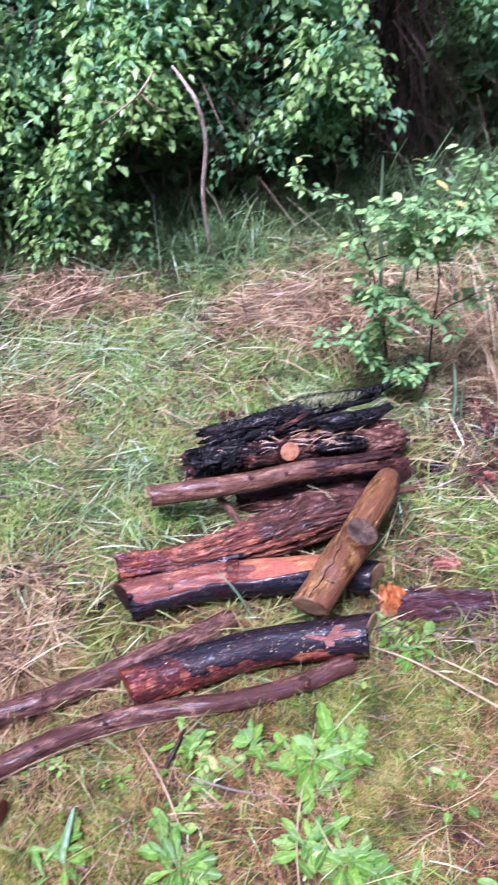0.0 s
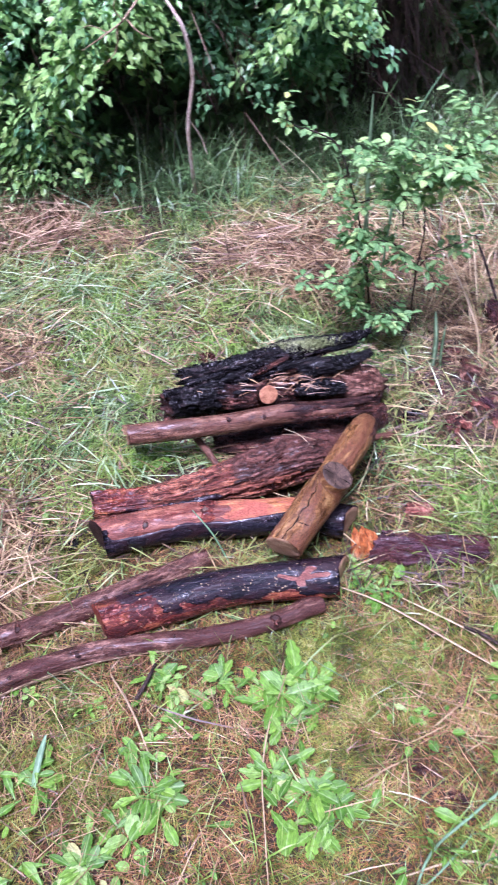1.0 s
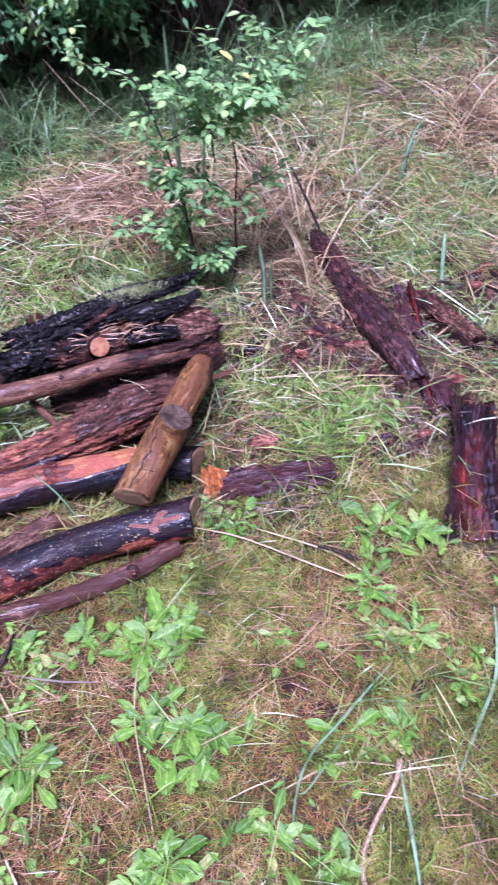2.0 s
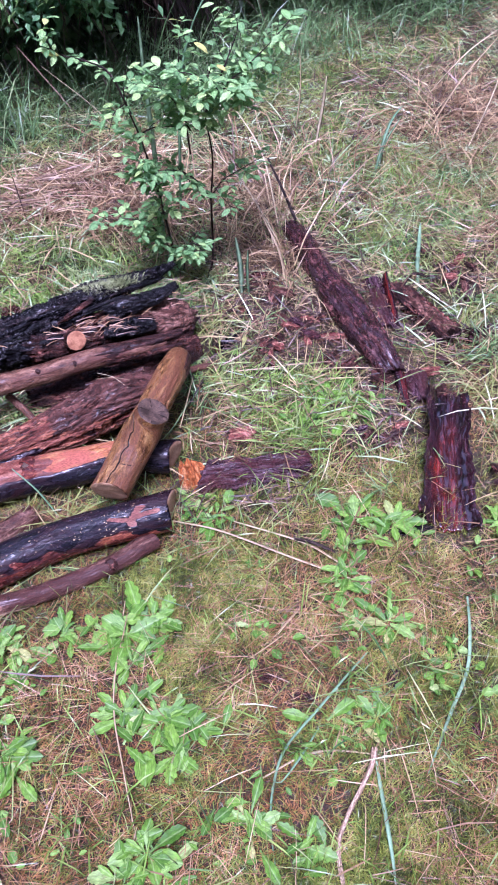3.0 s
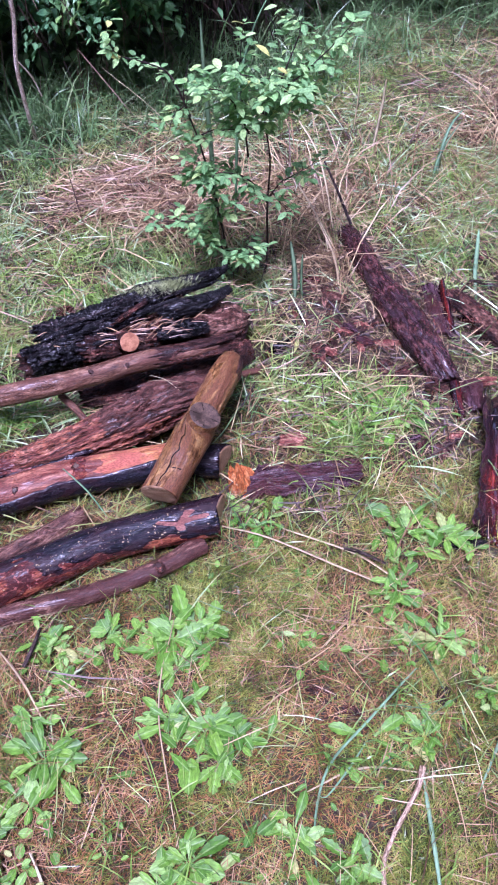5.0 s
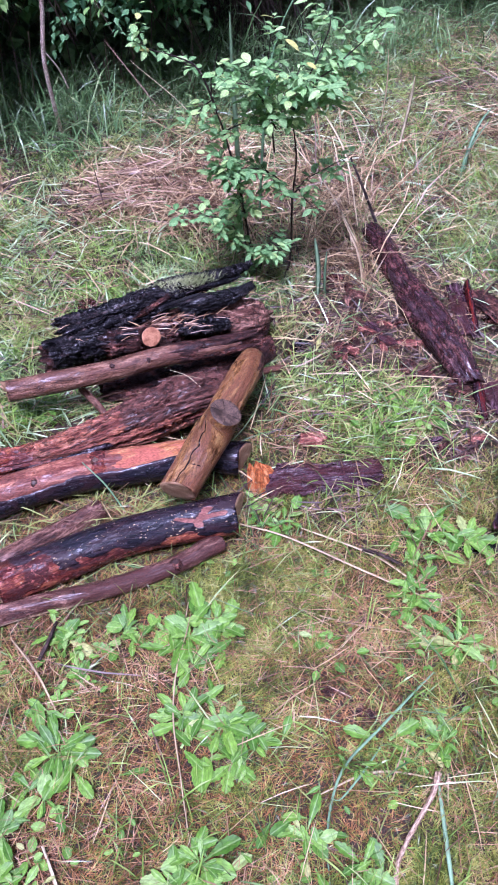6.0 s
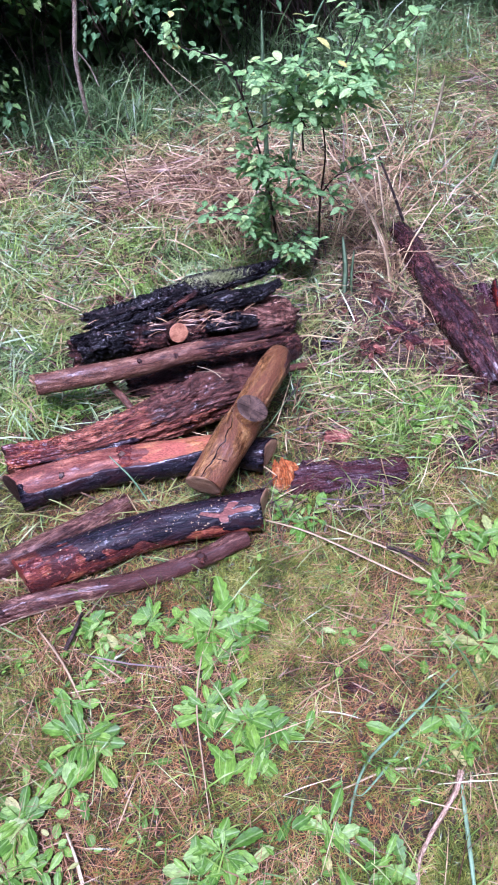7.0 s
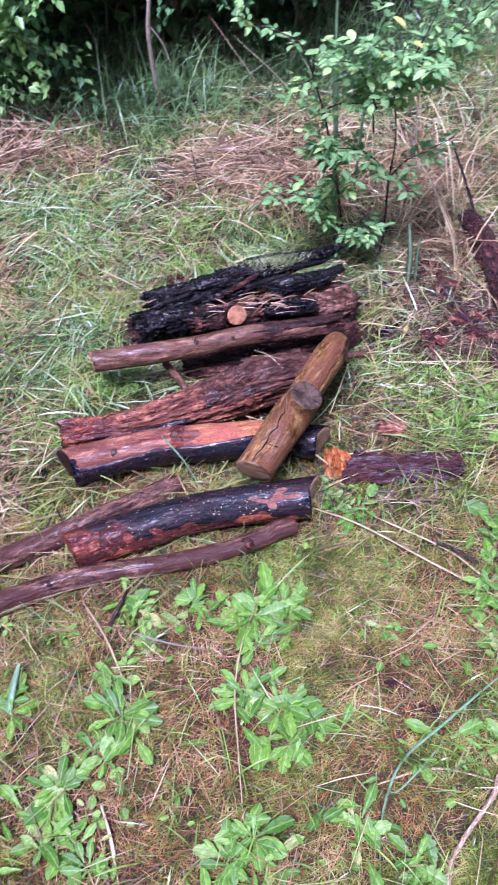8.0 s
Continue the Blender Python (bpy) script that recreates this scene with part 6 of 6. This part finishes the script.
log_thing("twig", "thin dark bent twig rising by the rotten log", "twig", [(0.845, 2.2, 0.06, 0.005), (0.82, 2.28, 0.13, 0.004), (0.79, 2.34, 0.2, 0.003)], 41, TWIG, (None, None), rings=30, around=8)


log_thing("twig", "black bent twig lying by the rotten logs", "twig", [(1.055, 1.825, 0.035, 0.004), (1.085, 1.86, 0.045, 0.0045), (1.12, 1.868, 0.045, 0.004), (1.16, 1.85, 0.03, 0.003)], 42, TWIG, (None, None), rings=30, around=8)
log_thing("twig", "dark short twig lying across pale straws", "twig", [(0.495, 1.085, 0.024, 0.0035), (0.53, 1.062, 0.028, 0.004), (0.57, 1.03, 0.024, 0.003)], 43, TWIG, (None, None), rings=24, around=8)
log_thing("twig", "grey forked twig among low leaves", "twig", [(-0.185, 0.955, 0.024, 0.004), (-0.165, 0.99, 0.03, 0.0045), (-0.15, 1.03, 0.026, 0.003)], 44, TWIG, (None, None), rings=24, around=8)
chip("wood_fragment", "narrow black wet strip of bark by green leaves", "wood chip", (0.742, 1.045, 0.014), (0.10, 0.022, 0.012), (0, 0, -14), 33, CHAR, "rotten wood fragments")


# ---- the young shrub ----
SHRUB_MESHES = [leaf_mesh("leaf", SHRUB_LEAF, elliptic, 6, 0.10, 0.15), leaf_mesh("leaf", SHRUB_LEAF, elliptic, 6, 0.05, 0.28)]
YOUNG_MESH = leaf_mesh("leaf", YOUNG_LEAF, elliptic, 6, 0.08, 0.2)


def tube_mesh(name, pts, mat, sides=7, rings=24, seed=1):
    return Round(pts, seed, rings=rings, around=sides, lump=0.12, groove=0.03).skin(name, mat)


def young_shrub():
    """Thin dark stems from one foot; along each, leafy twigs with leaves in two ranks, bright young leaves at the tips."""
    rng = random.Random(77)
    x0, y0 = 0.50, 2.08
    ob = thing("young_shrub", "young leafy shrub with dark stems among dead grass", "shrub", (x0, y0, float(ground_z(x0, y0))))
    # each stem: its way in the place, its thickness, where its leaves begin, twigs to a metre, length of the twigs
    stems = [([(0.535, 2.06, 0.0), (0.547, 2.06, 0.083), (0.548, 2.07, 0.242), (0.557, 2.08, 0.367), (0.542, 2.08, 0.472), (0.534, 2.07, 0.542), (0.557, 2.05, 0.63)], 0.0036, 0.70, 166, 0.10),
             ([(0.45, 2.09, 0.0), (0.43, 2.08, 0.128), (0.405, 2.08, 0.291), (0.369, 2.09, 0.45), (0.342, 2.10, 0.545), (0.361, 2.10, 0.64)], 0.0042, 0.22, 108, 0.07),
             ([(0.355, 2.10, 0.50), (0.315, 2.11, 0.60), (0.265, 2.12, 0.63), (0.19, 2.13, 0.66), (0.181, 2.13, 0.745)], 0.0028, 0.30, 108, 0.045),
             ([(0.540, 2.07, 0.49), (0.58, 2.06, 0.56), (0.627, 2.05, 0.60), (0.692, 2.03, 0.668), (0.735, 2.02, 0.72)], 0.0030, 0.12, 183, 0.075),
             ([(0.50, 2.09, 0.38), (0.485, 2.08, 0.52), (0.479, 2.08, 0.618), (0.49, 2.08, 0.72)], 0.0026, 0.35, 148, 0.07),
             ([(0.44, 2.08, 0.05), (0.40, 2.05, 0.17), (0.335, 2.02, 0.25), (0.232, 1.99, 0.285)], 0.0028, 0.15, 175, 0.075),
             ([(0.549, 2.07, 0.26), (0.58, 2.06, 0.31), (0.614, 2.05, 0.335), (0.70, 2.05, 0.376)], 0.0024, 0.20, 131, 0.055),
             ([(0.46, 2.07, 0.03), (0.464, 2.03, 0.12), (0.478, 2.01, 0.16), (0.50, 1.98, 0.15)], 0.0024, 0.20, 210, 0.06),
             ([(0.548, 2.07, 0.25), (0.50, 2.05, 0.33), (0.439, 2.03, 0.375), (0.361, 2.0, 0.397)], 0.0026, 0.15, 175, 0.075),
             ([(0.55, 2.06, 0.56), (0.52, 2.03, 0.60), (0.486, 2.0, 0.63), (0.44, 2.0, 0.64)], 0.0024, 0.10, 183, 0.075),
             ([(0.545, 2.07, 0.50), (0.59, 2.04, 0.54), (0.631, 2.02, 0.564), (0.66, 2.01, 0.56)], 0.0024, 0.20, 183, 0.075),
             ([(0.50, 2.08, 0.45), (0.46, 2.05, 0.54), (0.42, 2.03, 0.59), (0.37, 2.02, 0.60)], 0.0024, 0.20, 170, 0.085),
             ([(0.56, 2.06, 0.55), (0.60, 2.08, 0.62), (0.63, 2.10, 0.68), (0.62, 2.10, 0.72)], 0.0024, 0.20, 170, 0.08),
             ([(0.54, 2.07, 0.50), (0.55, 2.02, 0.57), (0.56, 1.97, 0.60), (0.60, 1.95, 0.60)], 0.0024, 0.15, 180, 0.09),
             ([(0.405, 2.08, 0.29), (0.375, 2.04, 0.37), (0.355, 2.02, 0.44)], 0.0022, 0.15, 170, 0.07),
             ([(0.37, 2.09, 0.45), (0.41, 2.06, 0.48), (0.455, 2.03, 0.49)], 0.0022, 0.15, 150, 0.065),
             ([(0.345, 2.10, 0.53), (0.31, 2.07, 0.52), (0.29, 2.04, 0.49)], 0.0020, 0.15, 150, 0.05),
             ([(0.42, 2.08, 0.20), (0.405, 2.03, 0.27), (0.40, 2.0, 0.33)], 0.0022, 0.20, 175, 0.065),
             ([(0.55, 2.07, 0.30), (0.575, 2.03, 0.27), (0.60, 2.0, 0.25)], 0.0020, 0.30, 140, 0.05)]
    for k, (way, r, bare, rate, twig) in enumerate(stems):
        pts = [(x - x0, y - y0, z, r * (1 - 0.75 * i / (len(way) - 1))) for i, (x, y, z) in enumerate(way)]
        stem = part("stem", tube_mesh("stem", pts, TWIG, 7, 26, 50 + k), ob)
        line, ln = spline(pts, 60)
        count = int(ln * (1 - bare) * rate * 0.5) + 2
        twigs_v, twigs_f = [], []
        for q in range(count):
            s = bare + (1 - bare) * (q + 0.5 * rng.random()) / count
            p = line[min(int(s * 59), 59)][:3]
            t = line[min(int(s * 59) + 1, 59)][:3] - line[max(int(s * 59) - 1, 0)][:3]
            head = math.atan2(t[1], t[0]) + (1 if q % 2 else -1) * rng.uniform(0.5, 1.5)
            lng = twig * rng.uniform(0.5, 1.2) * (1.15 - 0.55 * s)
            rise = rng.uniform(-0.15, 0.5)
            way_t = np.array((math.cos(head), math.sin(head), rise))
            n0 = len(twigs_v)
            for c, w in ((p, 0.0011), (p + way_t * lng, 0.0004)):
                twigs_v += [c + np.array((w, 0, 0)), c + np.array((-w * 0.5, w, 0)), c + np.array((-w * 0.5, -w, 0))]
            twigs_f += [(n0, n0 + 1, n0 + 4, n0 + 3), (n0 + 1, n0 + 2, n0 + 5, n0 + 4), (n0 + 2, n0, n0 + 3, n0 + 5)]
            pairs = max(1, int(lng / 0.021))
            for n in range(2 * pairs + 1):
                u = 1.0 if n == 2 * pairs else (n // 2 + 0.6) / (pairs + 0.2)
                young = p[2] > 0.55 and rng.random() < (0.30 if s > 0.75 else 0.08)
                lf = part("leaf", YOUNG_MESH if young else SHRUB_MESHES[rng.randrange(2)], stem)
                size = rng.uniform(0.019, 0.035) * (1.25 if young else 1.0)
                h = head + (0 if n == 2 * pairs else (0.95 if n % 2 else -0.95)) + rng.uniform(-0.3, 0.3)
                q0 = p + way_t * lng * u
                lf.matrix_local = pose(*q0, 0, 0, math.degrees(h)) @ pose(0, 0, 0, rng.uniform(-28, 28), rng.uniform(-18, 32), 0) @ Matrix.Diagonal((size, size * rng.uniform(0.85, 1.15), size, 1))
        part("side_twig", mesh_from("side_twig", twigs_v, twigs_f, TWIG), stem, "", "stuff")


young_shrub()


# ---- the hedge ----
def hedge_front(x):
    return np.interp(x, [-3, -1.2, -0.5, 0.1, 0.5, 0.57, 0.74, 0.8, 1.3, 4], [2.95, 2.98, 3.02, 3.05, 3.08, 4.2, 4.2, 3.35, 3.45, 4.0])


def hedge_foot(x):
    return np.interp(x, [-3, -0.75, -0.5, -0.4, -0.14, -0.08, 0.5, 0.6, 0.8, 1.3, 4], [0.05, 0.08, 0.22, 0.58, 0.58, 0.42, 0.40, 0.6, 0.42, 0.5, 0.6])


def leaves_mesh(name, pos, size, heading, pitch, rollv, mat):
    """Many pointed leaves, each two folded halves, as one mesh."""
    n = len(pos)
    shape = np.array([(0, 0, 0), (0.32, 0.30, 0.03), (1.0, 0, -0.10), (0.32, -0.30, 0.03), (0.62, 0.20, 0.0), (0.62, -0.20, 0.0)])
    ch, sh, cp, sp, cr, sr = np.cos(heading), np.sin(heading), np.cos(pitch), np.sin(pitch), np.cos(rollv), np.sin(rollv)
    v = np.empty((n, 6, 3))
    for k, (a, b, c) in enumerate(shape):
        y1, z1 = b * cr - c * sr, b * sr + c * cr
        x2, z2 = a * cp + z1 * sp, -a * sp + z1 * cp
        v[:, k, 0] = pos[:, 0] + size * (x2 * ch - y1 * sh)
        v[:, k, 1] = pos[:, 1] + size * (x2 * sh + y1 * ch)
        v[:, k, 2] = pos[:, 2] + size * z2
    me = bpy.data.meshes.new(name)
    me.vertices.add(n * 6)
    me.vertices.foreach_set("co", v.reshape(-1).astype(np.float32))
    quads = np.array([[0, 1, 4, 2], [0, 2, 5, 3]])
    loops = (np.arange(n)[:, None, None] * 6 + quads[None]).reshape(-1)
    me.loops.add(n * 8)
    me.loops.foreach_set("vertex_index", loops.astype(np.int32))
    me.polygons.add(n * 2)
    me.polygons.foreach_set("loop_start", (np.arange(n * 2) * 4).astype(np.int32))
    me.polygons.foreach_set("use_smooth", np.zeros(n * 2, bool))
    me.materials.append(mat)
    me.update(calc_edges=True)
    me.validate()
    return me


def bush(x0, x1, seed, label, clumps, top=2.1):
    rng = np.random.default_rng(seed)
    r2 = random.Random(seed)
    cx = (x0 + x1) / 2
    cy = float(hedge_front(cx)) + 0.9
    ob = thing("hedge_bush", label, "bush", (cx, cy, 0.0), "bushes of the hedge")
    # stems that arch from the foot to the front
    ends = []
    for k in range(11):
        bx, by = r2.uniform(x0, x1), cy + r2.uniform(-0.3, 0.5)
        tx = bx + r2.uniform(-0.5, 0.5)
        fy = float(hedge_front(tx))
        tz = r2.uniform(0.6, 1.5)
        ty = fy + r2.uniform(0.05, 0.5)
        pts = [(bx - cx, by - cy, 0.0, 0.012), (bx - cx + 0.1, by - cy - 0.15, tz * 0.7, 0.010), ((bx + tx) / 2 - cx, (by + ty) / 2 - cy, tz * 1.1, 0.007), (tx - cx, ty - cy, tz * 0.85, 0.003)]
        part("branch", tube_mesh("branch", pts, TWIG if k % 3 else PALE_STICK, 6, 22, seed + k), ob)
    # crown: clumps of leaf sprays, dense at the front face, thinner within
    ctr = []
    while len(ctr) < clumps:
        x = rng.uniform(x0 - 0.15, x1 + 0.15)
        front, foot = float(hedge_front(x)), float(hedge_foot(x))
        depth = rng.exponential(0.28)
        z = foot + rng.random() ** 1.15 * (top - foot)
        bulge = 0.11 * math.sin(5.1 * x + 2.0 * z) + 0.09 * math.sin(3.3 * z - 2 * x + seed) + 0.09 * math.sin(9 * x - 7 * z)
        y = front + depth + bulge + 0.12 * max(z - 0.6, 0)
        hollow = math.sin(7.3 * x + 1.2) * math.sin(6.1 * z + 2.0 * x) + 0.6 * math.sin(15 * x - 11 * z + seed)
        if depth > 1.5 or hollow < -0.3 or (0.50 < x < 0.80 and z < 1.7):
            continue
        ctr.append((x, y, z, depth + bulge + rng.normal(0, 0.08)))
    fresh = np.array([c[3] < 0.02 for c in ctr])
    ctr = np.array(ctr)[:, :3]
    per = 40
    base = np.repeat(ctr, per, axis=0)
    spray = np.repeat(rng.uniform(0, 2 * np.pi, len(ctr)), per)
    along = np.tile(np.linspace(0, 1, per), len(ctr))
    reach = along * np.repeat(rng.uniform(0.08, 0.24, len(ctr)), per)
    jit = rng.normal(0, 0.024, base.shape)
    pos = base + jit
    pos[:, 0] += np.cos(spray) * reach - cx
    pos[:, 1] += np.sin(spray) * reach * 0.8 - cy
    pos[:, 2] += 0.05 * along - 0.16 * along * along
    n = len(pos)
    side = np.where(np.arange(n) % 2 == 0, 1.0, -1.0)
    size, head = rng.uniform(0.016, 0.046, n), spray + side * rng.uniform(0.4, 1.2, n)
    dip, roll = rng.uniform(0.0, 1.0, n), rng.normal(0, 0.45, n)
    tip = np.repeat(fresh, per) & (along > 0.3)
    for word, pick, mat in (("crown", ~tip, BUSH_LEAF), ("young_growth", tip, SHOOT_LEAF)):
        part(word, leaves_mesh(word, pos[pick], size[pick], head[pick], dip[pick], roll[pick], mat), ob, "bright yellow green young shoots" if word == "young_growth" else "")


bush(-2.3, -0.95, 201, "dense green bush with hanging leafy sprays", 1050)
bush(-0.95, -0.3, 202, "leafy bush with bright fresh green shoots", 800)
bush(-0.3, 0.55, 203, "overhanging green bush above dark undergrowth", 480, 1.3)
bush(0.78, 1.6, 204, "green bush beside a dark gap in the hedge", 380, 1.3)
bush(1.6, 3.4, 205, "green bush at the far end of the hedge", 1300)


def hedge_core():
    """The shaded inside of the hedge: a thick mass of old leaves and dead brown twigs."""
    rng = np.random.default_rng(9)
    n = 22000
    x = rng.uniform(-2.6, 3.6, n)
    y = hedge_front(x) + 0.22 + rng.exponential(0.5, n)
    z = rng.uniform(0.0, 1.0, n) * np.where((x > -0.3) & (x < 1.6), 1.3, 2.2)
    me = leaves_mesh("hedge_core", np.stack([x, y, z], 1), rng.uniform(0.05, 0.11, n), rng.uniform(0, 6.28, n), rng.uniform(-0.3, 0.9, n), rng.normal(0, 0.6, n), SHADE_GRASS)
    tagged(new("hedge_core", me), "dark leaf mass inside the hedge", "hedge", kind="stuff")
    m = 2600
    x = rng.uniform(-2.0, 2.4, m)
    y = hedge_front(x) + rng.uniform(-0.02, 0.8, m)
    gap = np.abs(x - 0.68) < 0.16
    y = np.where(gap, rng.uniform(3.5, 4.4, m), y)
    z = rng.uniform(0.08, 0.75, m)
    ln = rng.uniform(0.1, 0.4, m)
    h, p = rng.uniform(0, 6.28, m), rng.normal(-0.9, 0.6, m)
    v = np.empty((m, 5, 3))
    for k, (a, e) in enumerate(((0, 1), (0, -1), (0.55, 1), (0.55, -1), (1, 0))):
        v[:, k, 0] = x + np.cos(h) * np.cos(p) * ln * a + 0.0016 * e
        v[:, k, 1] = y + np.sin(h) * np.cos(p) * ln * a + 0.0016 * e
        v[:, k, 2] = np.maximum(z + np.sin(p) * ln * a + 0.04 * ln * (a - a * a), 0.02)
    # a hanging tangle of dead stems fills the hedge gap, near black for shade
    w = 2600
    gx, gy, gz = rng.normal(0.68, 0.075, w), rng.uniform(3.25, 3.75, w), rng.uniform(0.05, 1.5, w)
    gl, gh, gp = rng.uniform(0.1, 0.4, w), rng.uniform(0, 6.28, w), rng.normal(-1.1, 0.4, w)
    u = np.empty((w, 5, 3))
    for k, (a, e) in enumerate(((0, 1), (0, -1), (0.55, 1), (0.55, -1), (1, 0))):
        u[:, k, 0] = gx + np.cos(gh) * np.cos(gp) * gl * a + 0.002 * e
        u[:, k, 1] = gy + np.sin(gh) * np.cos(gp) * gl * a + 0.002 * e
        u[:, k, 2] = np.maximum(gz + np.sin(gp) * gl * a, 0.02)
    strips("gap_stems", GAP_SHADE_STEMS, u, "tangle of dead stems in the hedge gap, coloured black for its shade", category="twigs")
    strips("dead_twigs", DARK_TWIGS, v, "brown dead twigs and grass hanging in the hedge", category="twigs")


hedge_core()
log_thing("dead_sapling", "pale bare dead stem leaning into the hedge", "stem",
          [(-0.084, 2.905, 0.03, 0.0061), (-0.09, 2.85, 0.2, 0.0068), (-0.091, 2.82, 0.364, 0.0065), (-0.064, 2.80, 0.539, 0.0065), (-0.078, 2.78, 0.668, 0.0061), (-0.105, 2.80, 0.72, 0.0050), (-0.15, 2.88, 0.76, 0.003)], 45, PALE_STICK, (None, None), rings=80, around=12, lump=0.12, groove=0.05)
log_thing("dead_sapling", "small dry side stem by the dead one", "stem", [(-0.035, 2.88, 0.24, 0.0022), (-0.055, 2.87, 0.31, 0.0026), (-0.085, 2.85, 0.37, 0.0022)], 46, PALE_STICK, (None, None), rings=30, around=8)


def dead_branch():
    """A bare forked branch that hangs under the leaves."""
    ob = thing("dead_branch", "bare pale forked branch under the hedge leaves", "branch", (-0.262, 2.72, 0.40))
    ways = [[(0.06, 0.08, 0.37, 0.004), (0.03, 0.03, 0.345, 0.004), (0.0, 0.0, 0.32, 0.004), (-0.07, -0.01, 0.28, 0.003), (-0.12, -0.02, 0.255, 0.0015)],
            [(0.02, 0.0, 0.33, 0.0035), (0.05, -0.01, 0.30, 0.003), (0.09, 0.0, 0.275, 0.0015)], [(-0.01, 0.0, 0.315, 0.003), (-0.02, -0.01, 0.25, 0.0025), (-0.06, -0.01, 0.21, 0.0012)],
            [(0.01, 0.0, 0.325, 0.003), (-0.01, -0.02, 0.37, 0.002), (0.01, -0.02, 0.41, 0.001)], [(-0.04, -0.005, 0.298, 0.002), (-0.09, 0.02, 0.31, 0.0015), (-0.13, 0.02, 0.30, 0.001)]]
    for k, way in enumerate(ways):
        part("twig", tube_mesh("twig", [(x, y, z, r * 0.8) for x, y, z, r in way], TAN_STICK, 8, 26, 47 + k), ob)


dead_branch()


def sky_screen():
    """Unseen leaf ring, added all round to block low sky and darken wet reflections."""
    rng = np.random.default_rng(19)
    n = 36000
    a = rng.uniform(0, 2 * math.pi, n)
    north = np.clip(np.sin(a), 0, 1)
    r = 6.2 + 0.5 * np.sin(7 * a) + 0.8 * north + rng.exponential(0.45, n)
    z = rng.random(n) ** 0.85 * (7.0 + 1.8 * north + 0.8 * np.sin(11 * a + 1) + 0.5 * np.sin(23 * a))
    p = np.stack([0.3 + r * np.cos(a), 1.8 + r * np.sin(a), z], 1)
    me = leaves_mesh("sky_screen", p, rng.uniform(0.25, 0.52, n), rng.uniform(0, 6.28, n), rng.uniform(-0.3, 0.9, n), rng.normal(0, 0.6, n), SHADE_GRASS)
    tagged(new("backdrop_sky_screen", me), "unseen ring of leaves added to block the low sky", "trees", kind="structure")


sky_screen()
